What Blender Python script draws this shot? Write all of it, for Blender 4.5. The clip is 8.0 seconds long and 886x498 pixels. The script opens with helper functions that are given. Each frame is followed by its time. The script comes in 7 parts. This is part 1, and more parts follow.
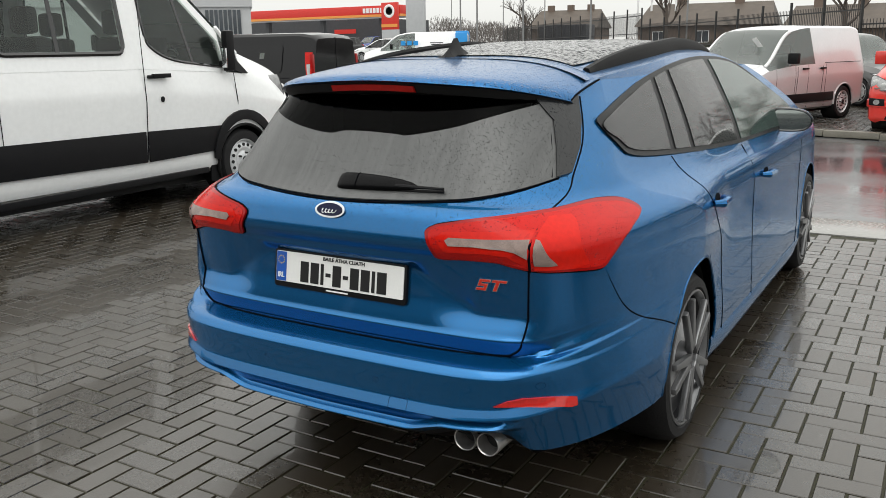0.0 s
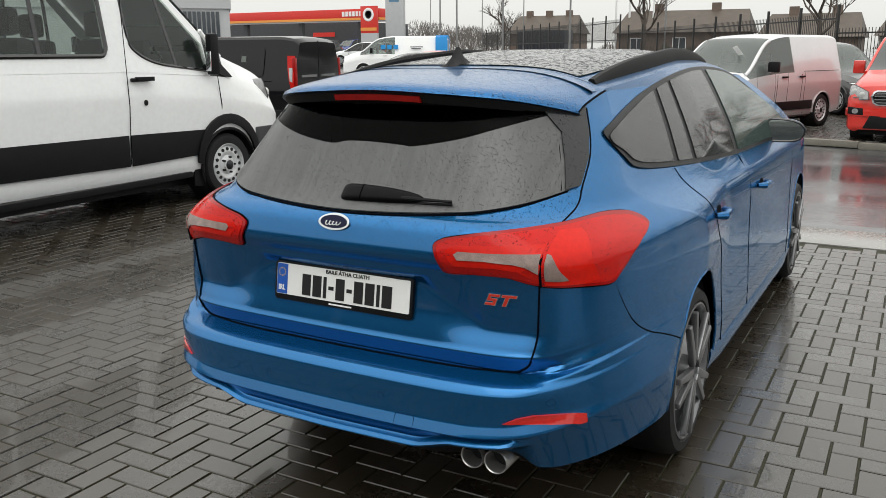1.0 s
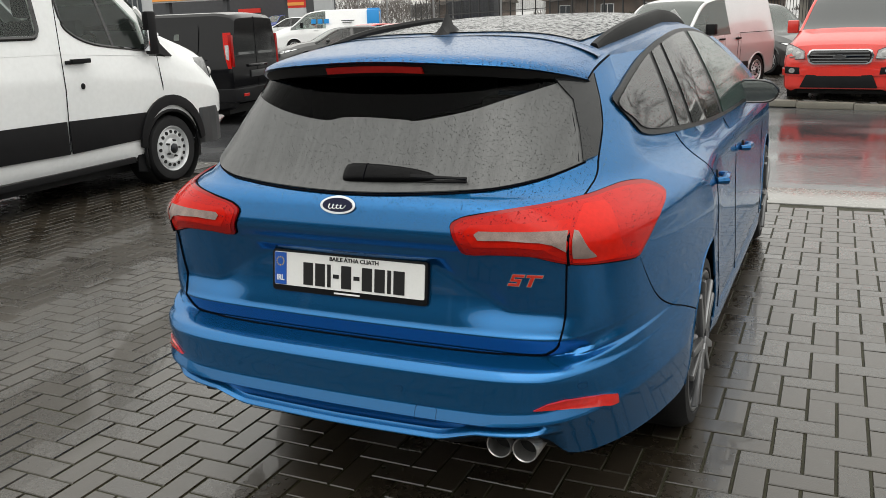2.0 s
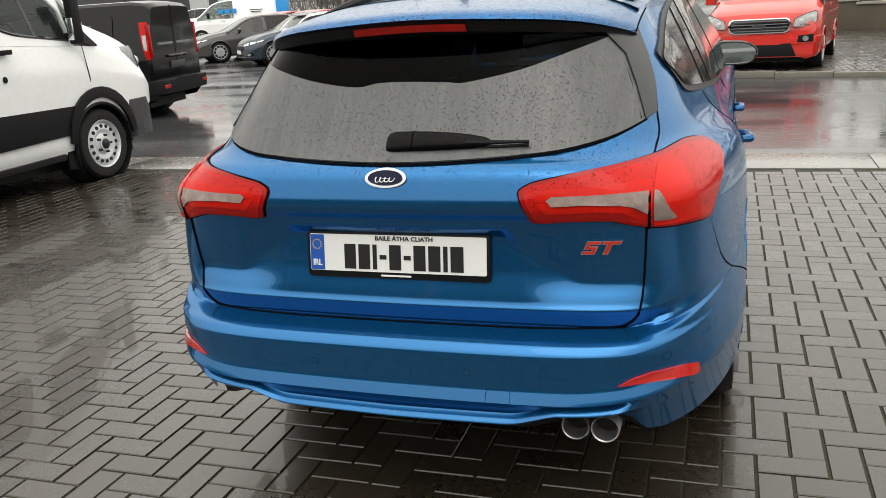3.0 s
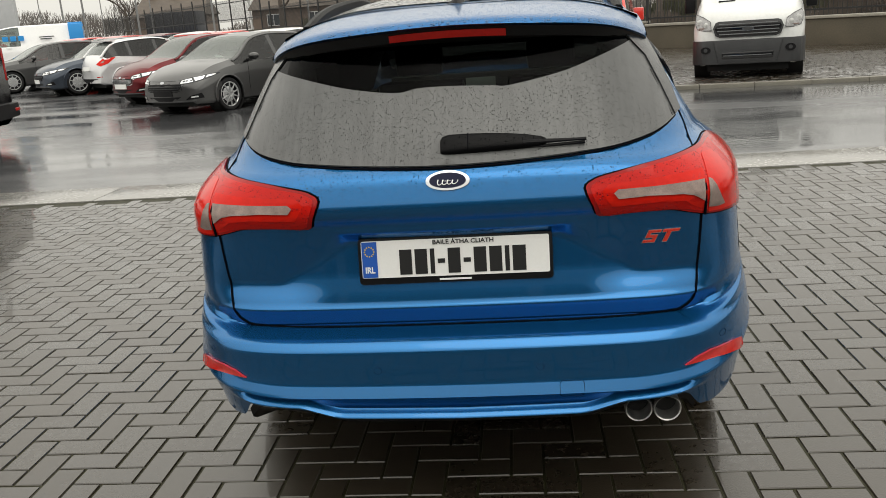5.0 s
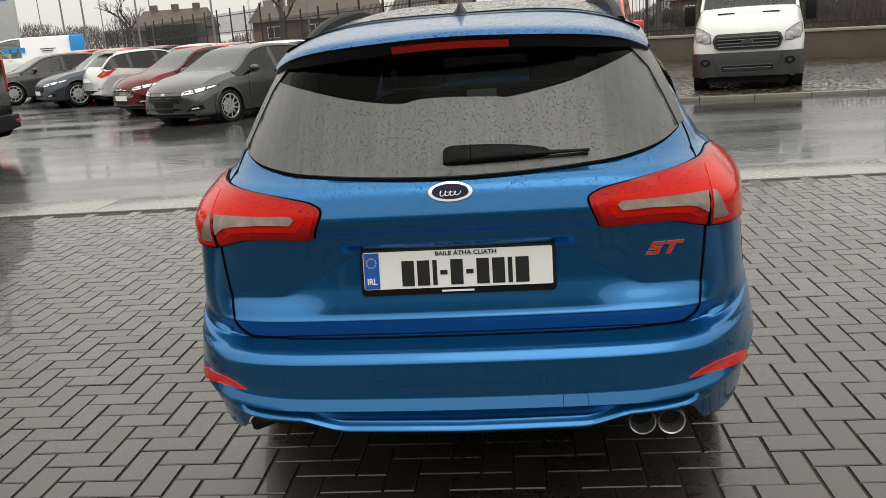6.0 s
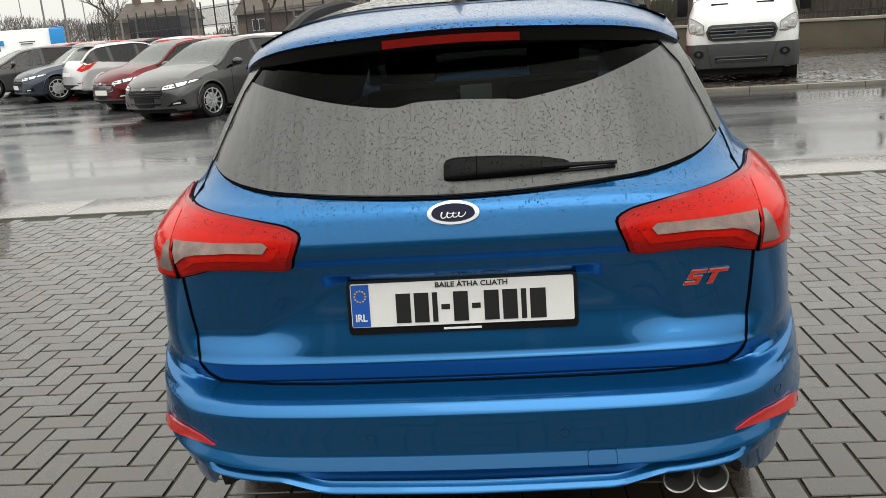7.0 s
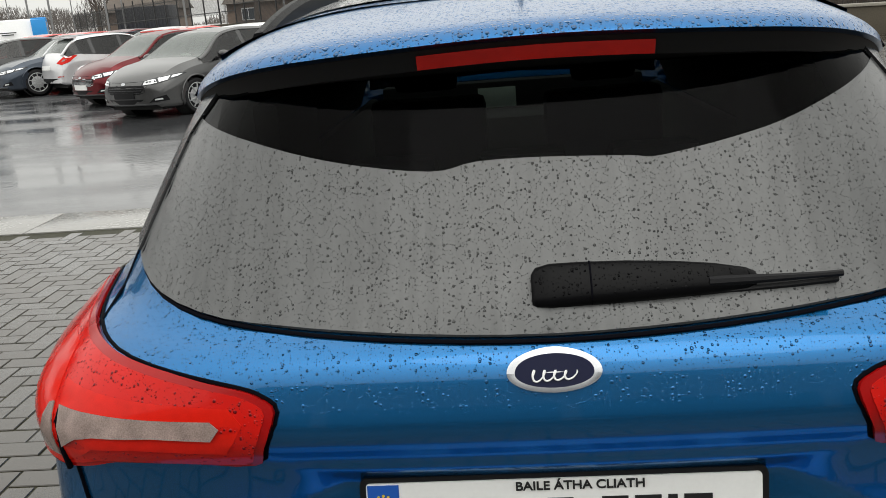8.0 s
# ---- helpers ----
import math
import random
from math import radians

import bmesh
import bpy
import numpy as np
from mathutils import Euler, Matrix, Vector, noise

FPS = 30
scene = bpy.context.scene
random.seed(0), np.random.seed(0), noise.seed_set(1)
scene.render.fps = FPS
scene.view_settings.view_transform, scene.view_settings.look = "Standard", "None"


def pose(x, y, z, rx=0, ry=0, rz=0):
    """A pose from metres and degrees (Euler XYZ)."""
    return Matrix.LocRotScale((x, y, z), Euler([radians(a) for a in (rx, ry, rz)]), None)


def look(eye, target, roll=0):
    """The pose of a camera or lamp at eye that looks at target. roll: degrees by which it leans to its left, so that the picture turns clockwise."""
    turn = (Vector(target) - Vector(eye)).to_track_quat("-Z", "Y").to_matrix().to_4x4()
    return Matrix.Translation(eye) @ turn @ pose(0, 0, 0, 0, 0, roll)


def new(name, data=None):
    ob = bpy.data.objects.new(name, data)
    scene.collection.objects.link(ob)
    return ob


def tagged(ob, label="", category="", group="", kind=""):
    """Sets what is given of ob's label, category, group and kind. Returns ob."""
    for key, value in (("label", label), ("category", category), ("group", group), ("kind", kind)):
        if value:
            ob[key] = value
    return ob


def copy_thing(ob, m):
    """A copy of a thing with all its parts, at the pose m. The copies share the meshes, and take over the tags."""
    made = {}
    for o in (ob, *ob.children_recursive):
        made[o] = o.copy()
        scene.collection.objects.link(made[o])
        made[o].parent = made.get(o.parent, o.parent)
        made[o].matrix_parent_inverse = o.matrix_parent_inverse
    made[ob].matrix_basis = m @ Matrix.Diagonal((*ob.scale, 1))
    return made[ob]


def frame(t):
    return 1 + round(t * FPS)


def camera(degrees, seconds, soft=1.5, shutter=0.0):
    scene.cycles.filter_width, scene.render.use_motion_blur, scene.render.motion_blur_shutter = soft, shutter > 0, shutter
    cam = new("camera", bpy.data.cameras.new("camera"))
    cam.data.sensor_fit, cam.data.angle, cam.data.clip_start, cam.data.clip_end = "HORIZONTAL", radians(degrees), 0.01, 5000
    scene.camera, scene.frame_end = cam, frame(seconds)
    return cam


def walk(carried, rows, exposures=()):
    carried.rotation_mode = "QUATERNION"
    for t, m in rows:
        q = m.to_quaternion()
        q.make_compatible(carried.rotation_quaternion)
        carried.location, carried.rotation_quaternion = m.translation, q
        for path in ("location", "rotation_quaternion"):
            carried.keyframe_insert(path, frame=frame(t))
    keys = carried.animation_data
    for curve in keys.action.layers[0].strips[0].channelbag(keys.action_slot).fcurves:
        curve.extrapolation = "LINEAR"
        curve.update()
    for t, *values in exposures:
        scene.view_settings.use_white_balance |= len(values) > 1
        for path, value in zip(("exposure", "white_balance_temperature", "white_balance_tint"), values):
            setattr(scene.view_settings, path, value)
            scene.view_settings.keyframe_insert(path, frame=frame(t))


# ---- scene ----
from mathutils.bvhtree import BVHTree

cam = camera(55.0, 8.0, soft=0.85)
PATH = [
    (0, (1.673, -2.149, 1.512), (0.67, -0.481, 1.053), -0.9),
    (0.5, (1.644, -2.147, 1.517), (0.633, -0.48, 1.071), -0.9),
    (1, (1.568, -2.149, 1.531), (0.61, -0.452, 1.08), -0.3),
    (1.2, (1.545, -2.145, 1.532), (0.6, -0.441, 1.08), -0.4),
    (2.3, (1.175, -2.11, 1.505), (0.417, -0.338, 0.967), -2.1),
    (2.5, (1.096, -2.114, 1.491), (0.378, -0.329, 0.945), -2.0),
    (3, (0.864, -2.095, 1.449), (0.225, -0.282, 0.898), -3.8),
    (3.5, (0.64, -2.093, 1.464), (0.094, -0.251, 0.909), -4.5),
    (4, (0.423, -2.134, 1.449), (-0.01, -0.263, 0.888), -3.9),
    (4.2, (0.345, -2.169, 1.447), (0.002, -0.28, 0.887), -4.0),
    (4.5, (0.262, -2.219, 1.444), (0.045, -0.31, 0.89), -4.1),
    (5, (0.208, -2.265, 1.438), (0.003, -0.346, 0.912), -4.1),
    (6.5, (0.19, -2.227, 1.434), (-0.009, -0.3, 0.936), -3.9),
    (7, (0.136, -1.896, 1.434), (-0.039, 0.028, 0.915), -4.2),
    (7.5, (0.066, -1.463, 1.472), (-0.1, 0.456, 0.932), -4.5),
    (7.7, (0.016, -1.271, 1.466), (-0.15, 0.648, 0.93), -4.6),
    (8, (-0.047, -1.023, 1.458), (-0.207, 0.894, 0.913), -4.5),
]
walk(cam, [(t, look(eye, target, roll)) for t, eye, target, roll in PATH], [(0, 0.30, 6550, 7), (1, 0.2, 6550, 7), (2.5, 0.34, 6750, 7), (3.3, 0.47, 6850, 7), (4.5, 0.29, 6950, 7), (6.5, 0.12, 6850, 7), (7, 0.32, 6700, 7), (7.5, 0.31, 6650, 7), (8, 0.24, 6600, 7)])


# ---- world, light, exposure ----
world = bpy.data.worlds.new("overcast")
scene.world = world
world.use_nodes = True
wn = world.node_tree
wn.nodes.clear()
w_sky = wn.nodes.new("ShaderNodeTexSky")
w_sky.sky_type = "NISHITA"
w_sky.sun_disc = False
w_sky.sun_elevation, w_sky.sun_rotation = radians(62), radians(205)
w_hsv = wn.nodes.new("ShaderNodeHueSaturation")
w_hsv.inputs["Saturation"].default_value = 0.12
w_mix = wn.nodes.new("ShaderNodeMixRGB")
w_mix.inputs[0].default_value = 0.72
w_mix.inputs[2].default_value = (9.3, 9.2, 9.0, 1)
w_bg = wn.nodes.new("ShaderNodeBackground")
w_bg.inputs["Strength"].default_value = 0.1
w_out = wn.nodes.new("ShaderNodeOutputWorld")
wn.links.new(w_sky.outputs[0], w_hsv.inputs["Color"])
wn.links.new(w_hsv.outputs[0], w_mix.inputs[1])
# an overcast sky is brighter overhead than at the horizon
w_tc = wn.nodes.new("ShaderNodeTexCoord")
w_sep = wn.nodes.new("ShaderNodeSeparateXYZ")
w_map = wn.nodes.new("ShaderNodeMapRange")
w_map.inputs["To Min"].default_value, w_map.inputs["To Max"].default_value = 0.86, 2.3
w_mul = wn.nodes.new("ShaderNodeVectorMath")
w_mul.operation = "SCALE"
wn.links.new(w_tc.outputs["Generated"], w_sep.inputs[0])
wn.links.new(w_sep.outputs["Z"], w_map.inputs["Value"])
wn.links.new(w_mix.outputs[0], w_mul.inputs[0])
wn.links.new(w_map.outputs[0], w_mul.inputs["Scale"])
wn.links.new(w_mul.outputs[0], w_bg.inputs["Color"])
wn.links.new(w_bg.outputs[0], w_out.inputs[0])

sun_data = bpy.data.lights.new("sun", "SUN")
sun_data.energy, sun_data.angle, sun_data.color = 0.5, radians(40), (1.0, 0.98, 0.95)
sun = new("sun", sun_data)
sun.matrix_world = pose(0, 0, 30, 28, 0, 25)
scene.view_settings.exposure = 0.0


# ---- materials ----
def mat(name, color, rough=0.5, metal=0.0, coat=0.0, var=0.0, scale=3.0, bump=0.0, bump_scale=60.0, spec=0.5, rand=0.0, rvar=0.0):
    """A principled material with two scales of colour variation, fine relief and change of gloss."""
    m = bpy.data.materials.new(name)
    m.use_nodes = True
    n, l = m.node_tree.nodes, m.node_tree.links
    b = n["Principled BSDF"]
    b.inputs["Base Color"].default_value = (*color, 1)
    b.inputs["Roughness"].default_value = rough
    b.inputs["Metallic"].default_value = metal
    b.inputs["Coat Weight"].default_value = coat
    b.inputs["Coat Roughness"].default_value = 0.03
    b.inputs["Specular IOR Level"].default_value = spec
    tc = n.new("ShaderNodeTexCoord")
    if var or rvar:
        n1 = n.new("ShaderNodeTexNoise")
        n1.inputs["Scale"].default_value = scale
        n1.inputs["Detail"].default_value = 8
        l.new(tc.outputs["Object"], n1.inputs["Vector"])
        n2 = n.new("ShaderNodeTexNoise")
        n2.inputs["Scale"].default_value = scale * 19
        n2.inputs["Detail"].default_value = 4
        l.new(tc.outputs["Object"], n2.inputs["Vector"])
        add = n.new("ShaderNodeMath")
        add.operation = "ADD"
        l.new(n1.outputs["Fac"], add.inputs[0])
        l.new(n2.outputs["Fac"], add.inputs[1])
        last = add.outputs[0]
        if rand:
            oi = n.new("ShaderNodeObjectInfo")
            geo = n.new("ShaderNodeNewGeometry")
            s2 = n.new("ShaderNodeMath")
            s2.operation = "ADD"
            l.new(oi.outputs["Random"], s2.inputs[0])
            l.new(geo.outputs["Random Per Island"], s2.inputs[1])
            fr = n.new("ShaderNodeMath")
            fr.operation = "FRACT"
            l.new(s2.outputs[0], fr.inputs[0])
            mul = n.new("ShaderNodeMath")
            mul.operation = "MULTIPLY_ADD"
            mul.inputs[1].default_value = rand
            l.new(fr.outputs[0], mul.inputs[0])
            l.new(last, mul.inputs[2])
            last = mul.outputs[0]
        if var:
            mr = n.new("ShaderNodeMapRange")
            mr.inputs["From Min"].default_value = 0.6
            mr.inputs["From Max"].default_value = 1.4 + rand
            mr.inputs["To Min"].default_value = 1 - var
            mr.inputs["To Max"].default_value = 1 + var
            l.new(last, mr.inputs["Value"])
            sc = n.new("ShaderNodeVectorMath")
            sc.operation = "SCALE"
            sc.inputs[0].default_value = color
            l.new(mr.outputs[0], sc.inputs["Scale"])
            l.new(sc.outputs[0], b.inputs["Base Color"])
        if rvar:
            m2 = n.new("ShaderNodeMapRange")
            m2.inputs["From Min"].default_value = 0.7
            m2.inputs["From Max"].default_value = 1.3
            m2.inputs["To Min"].default_value = max(0.02, rough - rvar)
            m2.inputs["To Max"].default_value = rough + rvar
            l.new(last, m2.inputs["Value"])
            l.new(m2.outputs[0], b.inputs["Roughness"])
    if bump:
        n3 = n.new("ShaderNodeTexNoise")
        n3.inputs["Scale"].default_value = bump_scale
        n3.inputs["Detail"].default_value = 6
        l.new(tc.outputs["Object"], n3.inputs["Vector"])
        bp = n.new("ShaderNodeBump")
        bp.inputs["Strength"].default_value = bump
        bp.inputs["Distance"].default_value = 0.01
        l.new(n3.outputs["Fac"], bp.inputs["Height"])
        l.new(bp.outputs[0], b.inputs["Normal"])
    return m


def add_drops(m, scale=120.0, size=0.32, strength=0.5, up=True, coat=True, deep=0.004, shade=0.0, low=0.02, high=0.3, above=None, dull=False, ahead=None):
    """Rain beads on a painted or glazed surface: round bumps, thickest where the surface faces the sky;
    shade darkens the base colour inside a bead, standing in for the dark it refracts."""
    n, l = m.node_tree.nodes, m.node_tree.links
    b = n["Principled BSDF"]
    tc = n.new("ShaderNodeTexCoord")
    heights = []
    for k, (s, r) in enumerate(((scale, size), (scale * 2.1, size * 0.9))):
        vo = n.new("ShaderNodeTexVoronoi")
        vo.inputs["Scale"].default_value = s
        l.new(tc.outputs["Object"], vo.inputs["Vector"])
        # only some cells carry a bead, and each bead has its own size
        sep = n.new("ShaderNodeSeparateColor")
        l.new(vo.outputs["Color"], sep.inputs[0])
        rad = n.new("ShaderNodeMath")
        rad.operation = "MULTIPLY_ADD"
        rad.inputs[1].default_value = r * 1.3
        rad.inputs[2].default_value = -r * 0.35
        l.new(sep.outputs[0], rad.inputs[0])
        su = n.new("ShaderNodeMath")
        su.operation = "SUBTRACT"
        l.new(rad.outputs[0], su.inputs[0])
        l.new(vo.outputs["Distance"], su.inputs[1])
        mr = n.new("ShaderNodeMapRange")
        mr.inputs["From Max"].default_value = r * 0.45
        l.new(su.outputs[0], mr.inputs["Value"])
        heights.append(mr.outputs[0])
    mx = n.new("ShaderNodeMath")
    mx.operation = "MAXIMUM"
    l.new(heights[0], mx.inputs[0])
    l.new(heights[1], mx.inputs[1])
    last = mx.outputs[0]
    if up:
        geo = n.new("ShaderNodeNewGeometry")
        sx = n.new("ShaderNodeSeparateXYZ")
        l.new(geo.outputs["Normal"], sx.inputs[0])
        mr = n.new("ShaderNodeMapRange")
        mr.inputs["From Min"].default_value = low
        mr.inputs["From Max"].default_value = high
        l.new(sx.outputs["Z"], mr.inputs["Value"])
        mu = n.new("ShaderNodeMath")
        mu.operation = "MULTIPLY"
        l.new(last, mu.inputs[0])
        l.new(mr.outputs[0], mu.inputs[1])
        last = mu.outputs[0]
    if above:
        # rain does not reach the sheltered lower panels
        so = n.new("ShaderNodeSeparateXYZ")
        l.new(tc.outputs["Object"], so.inputs[0])
        mr = n.new("ShaderNodeMapRange")
        mr.inputs["From Min"].default_value, mr.inputs["From Max"].default_value = above
        mr.inputs["To Min"].default_value = 0.0
        l.new(so.outputs["Z"], mr.inputs["Value"])
        reach = mr.outputs[0]
        if ahead:
            # the open sides are wet further down than the sheltered back
            parts = []
            for axis, lo, hi in (("Y", *ahead), ("Z", .35, .62)):
                mk = n.new("ShaderNodeMapRange")
                mk.inputs["From Min"].default_value, mk.inputs["From Max"].default_value = lo, hi
                l.new(so.outputs[axis], mk.inputs["Value"])
                parts.append(mk.outputs[0])
            both = n.new("ShaderNodeMath")
            both.operation = "MULTIPLY"
            l.new(parts[0], both.inputs[0])
            l.new(parts[1], both.inputs[1])
            most = n.new("ShaderNodeMath")
            most.operation = "MAXIMUM"
            l.new(both.outputs[0], most.inputs[0])
            l.new(reach, most.inputs[1])
            reach = most.outputs[0]
        mu = n.new("ShaderNodeMath")
        mu.operation = "MULTIPLY"
        l.new(last, mu.inputs[0])
        l.new(reach, mu.inputs[1])
        last = mu.outputs[0]
    if dull:
        for nm, full in (("Specular IOR Level", 0.5), ("Coat Weight", b.inputs["Coat Weight"].default_value)):
            md = n.new("ShaderNodeMapRange")
            md.inputs["To Min"].default_value, md.inputs["To Max"].default_value = full, 0.02
            l.new(last, md.inputs["Value"])
            l.new(md.outputs[0], b.inputs[nm])
    bp = n.new("ShaderNodeBump")
    bp.inputs["Strength"].default_value = strength
    bp.inputs["Distance"].default_value = deep
    l.new(last, bp.inputs["Height"])
    l.new(bp.outputs[0], b.inputs["Normal"])
    if coat:
        l.new(bp.outputs[0], b.inputs["Coat Normal"])
    # the beads' refracted dark is put into the base colour here
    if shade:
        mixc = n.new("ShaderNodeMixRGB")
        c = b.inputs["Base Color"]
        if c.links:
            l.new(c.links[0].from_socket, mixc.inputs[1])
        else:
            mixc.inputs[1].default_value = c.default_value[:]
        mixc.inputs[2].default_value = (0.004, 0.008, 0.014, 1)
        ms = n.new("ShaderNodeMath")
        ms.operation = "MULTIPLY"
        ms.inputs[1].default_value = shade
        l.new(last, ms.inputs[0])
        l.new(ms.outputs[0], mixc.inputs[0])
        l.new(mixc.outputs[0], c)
    return last


def glass_mat(name, tint=(0.35, 0.4, 0.4), haze=0.0, haze_color=(0.3, 0.3, 0.3), ior=1.5):
    """Tinted glass: see-through with a mirror gloss; haze is the share of plain diffuse colour mixed in."""
    m = bpy.data.materials.new(name)
    m.use_nodes = True
    n, l = m.node_tree.nodes, m.node_tree.links
    n.remove(n["Principled BSDF"])
    tr = n.new("ShaderNodeBsdfTransparent")
    tr.inputs[0].default_value = (*tint, 1)
    gl = n.new("ShaderNodeBsdfGlossy")
    gl.inputs["Roughness"].default_value = 0.02
    fr = n.new("ShaderNodeFresnel")
    fr.inputs[0].default_value = ior
    mix = n.new("ShaderNodeMixShader")
    l.new(fr.outputs[0], mix.inputs[0])
    l.new(tr.outputs[0], mix.inputs[1])
    l.new(gl.outputs[0], mix.inputs[2])
    last = mix.outputs[0]
    if haze:
        df = n.new("ShaderNodeBsdfDiffuse")
        df.inputs[0].default_value = (*haze_color, 1)
        m2 = n.new("ShaderNodeMixShader")
        m2.inputs[0].default_value = haze
        l.new(last, m2.inputs[1])
        l.new(df.outputs[0], m2.inputs[2])
        last = m2.outputs[0]
    l.new(last, n["Material Output"].inputs[0])
    return m


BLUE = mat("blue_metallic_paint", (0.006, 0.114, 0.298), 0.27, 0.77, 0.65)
BLUE.node_tree.nodes["Principled BSDF"].inputs["Coat Roughness"].default_value = 0.03
BLUE.node_tree.nodes["Principled BSDF"].inputs["Specular Tint"].default_value = (0.45, 0.68, 0.95, 1)
# shade paints each bead's dark look into the blue
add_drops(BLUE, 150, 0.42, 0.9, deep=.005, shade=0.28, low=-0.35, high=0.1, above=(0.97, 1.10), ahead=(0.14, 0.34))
BLACK_ROOF = mat("wet_black_roof", (0.012, 0.014, 0.018), 0.25, 0.0, 0.5)
add_drops(BLACK_ROOF, 55, 0.92, 1.0, deep=0.010, dull=True)
BLUE_ROOF = mat("rain_sheeted_blue_paint", (0.005, 0.105, 0.285), 0.30, 0.9, 0.6)
add_drops(BLUE_ROOF, 130, 0.70, 0.9, deep=0.004, shade=0.28)
BLACK = mat("black_plastic", (0.008, 0.008, 0.009), 0.45, spec=0.16, var=0.25, scale=6, bump=0.05, bump_scale=400)
GLOSS_BLACK = mat("gloss_black", (0.006, 0.006, 0.007), 0.08, coat=0.6)
GREY_PLASTIC = mat("dark_grey_plastic", (0.035, 0.036, 0.038), 0.45, var=0.2, scale=5, bump=0.08, bump_scale=300)
RUBBER = mat("tyre_rubber", (0.010, 0.010, 0.011), 0.6, spec=0.3, var=0.3, scale=12, bump=0.2, bump_scale=120)
DARK = mat("underbody_dark", (0.006, 0.006, 0.006), 0.7)
GAP = mat("shut_gap", (0.002, 0.002, 0.004), 0.8, spec=0.05)
FINE_GAP = mat("fine_panel_line", (0.004, 0.02, 0.06), 0.6, spec=0.1)
MIRROR = mat("mirror_glass", (0.55, 0.60, 0.58), 0.02, 1.0)
CHROME = mat("chrome", (0.75, 0.76, 0.78), 0.08, 1.0)
STEEL = mat("steel_wheel_silver", (0.62, 0.63, 0.64), 0.38, 0.15, var=0.15, scale=15)
ALLOY = mat("alloy_grey", (0.52, 0.525, 0.53), 0.3, 0.6, var=0.1, scale=20)
DARK_ALLOY = mat("alloy_dark", (0.035, 0.036, 0.04), 0.3, 0.7)
WHITE_PAINT = mat("white_van_paint", (0.86, 0.87, 0.87), 0.3, 0, 0.8, var=0.05, scale=1.2)
BLACK_PAINT = mat("black_van_paint", (0.005, 0.005, 0.006), 0.12, 0.0, 0.1, spec=0.25, var=0.2, scale=2)
RED_PAINT = mat("race_red_paint", (0.62, 0.022, 0.012), 0.3, 0, 0.9, var=0.08, scale=1.5)
SILVER_PAINT = mat("silver_paint", (0.62, 0.62, 0.63), 0.3, 0.35, 0.8, var=0.06, scale=1.5)
DULL_WHITE = mat("rain_dulled_white_paint", (0.62, 0.63, 0.62), 0.35, 0, 0.5, var=0.08, scale=1.2)
GREY_PAINT = mat("magnetic_grey_paint", (0.085, 0.085, 0.085), 0.3, 0.6, 0.5, var=0.08, scale=1.5)
MAROON_PAINT = mat("ruby_red_paint", (0.105, 0.006, 0.009), 0.30, 0.8, 0.3, var=0.08, scale=1.5)
NAVY_PAINT = mat("navy_paint", (0.05, 0.062, 0.082), 0.28, 0.7, 0.4, var=0.08, scale=1.5)
COBALT_PAINT = mat("cobalt_paint", (0.015, 0.04, 0.22), 0.28, 0.4, 0.9)
SKY_PAINT = mat("bright_blue_panel", (0.02, 0.28, 0.68), 0.4, var=0.05)
WINDOW = mat("dark_window", (0.02, 0.024, 0.025), 0.04, spec=0.9)
WINDOW_CLEAR = glass_mat("clear_window", (0.80, 0.86, 0.83))
# the pale haze colour stands in for sky sheen on the windscreens
CAR_GLASS = glass_mat("tinted_car_glass", (0.50, 0.56, 0.53), haze=0.15, haze_color=(0.60, 0.66, 0.63))
VAN_GLASS = glass_mat("misted_van_glass", (0.70, 0.77, 0.73), haze=0.03, haze_color=(0.45, 0.55, 0.50))
WINDOW_SIDE = glass_mat("tinted_side_window", (0.16, 0.17, 0.17))
WINDOW_REAR = glass_mat("dark_rear_window", (0.11, 0.125, 0.117), ior=1.11)
LAMP_CLEAR = mat("clear_lamp", (0.34, 0.34, 0.34), 0.15, 0.3, 0.4, var=0.55, scale=18)
LAMP_STRIP = mat("dull_clear_lens", (0.25, 0.19, 0.17), 0.2, spec=0.3, var=0.5, scale=30)
HERO_ALLOY = mat("graphite_alloy", (0.19, 0.192, 0.198), 0.3, 0.7, var=0.1, scale=20)
LAMP_RED = mat("red_lamp", (0.50, 0.009, 0.006), 0.10, 0, 0.0, spec=0.2)
add_drops(LAMP_RED, 150, 0.46, 0.8, shade=0.7, low=-0.9, high=-0.1)
LAMP_BRIGHT = mat("vivid_red_lamp", (0.56, 0.012, 0.006), 0.12, spec=0.18, var=0.15, scale=60)
LAMP_HIGH = mat("high_brake_lens", (0.42, 0.012, 0.008), 0.2, spec=0.3, var=0.2, scale=50)
LAMP_DEEP = mat("deep_red_lamp", (0.30, 0.004, 0.004), 0.15, spec=0.3)
REFLECTOR = mat("red_reflector", (0.50, 0.012, 0.008), 0.2, 0, 0.8, var=0.2, scale=80)
PLATE_WHITE = mat("plate_white", (0.80, 0.80, 0.78), 0.4, var=0.03, scale=9)
PLATE_BLUE = mat("plate_blue", (0.012, 0.09, 0.42), 0.4)
PLATE_YELLOW = mat("plate_star_yellow", (0.75, 0.5, 0.03), 0.5)
INK = mat("plate_ink", (0.008, 0.008, 0.008), 0.5)
WHITE_INK = mat("white_ink", (0.8, 0.8, 0.8), 0.5)
BADGE_CHROME = mat("badge_chrome", (0.50, 0.51, 0.53), 0.2, 1.0)
EXHAUST = mat("sooty_exhaust_steel", (0.50, 0.49, 0.48), 0.28, 0.8, var=0.2, scale=20)
BADGE_BLUE = mat("badge_blue", (0.006, 0.008, 0.030), 0.35, spec=0.15)
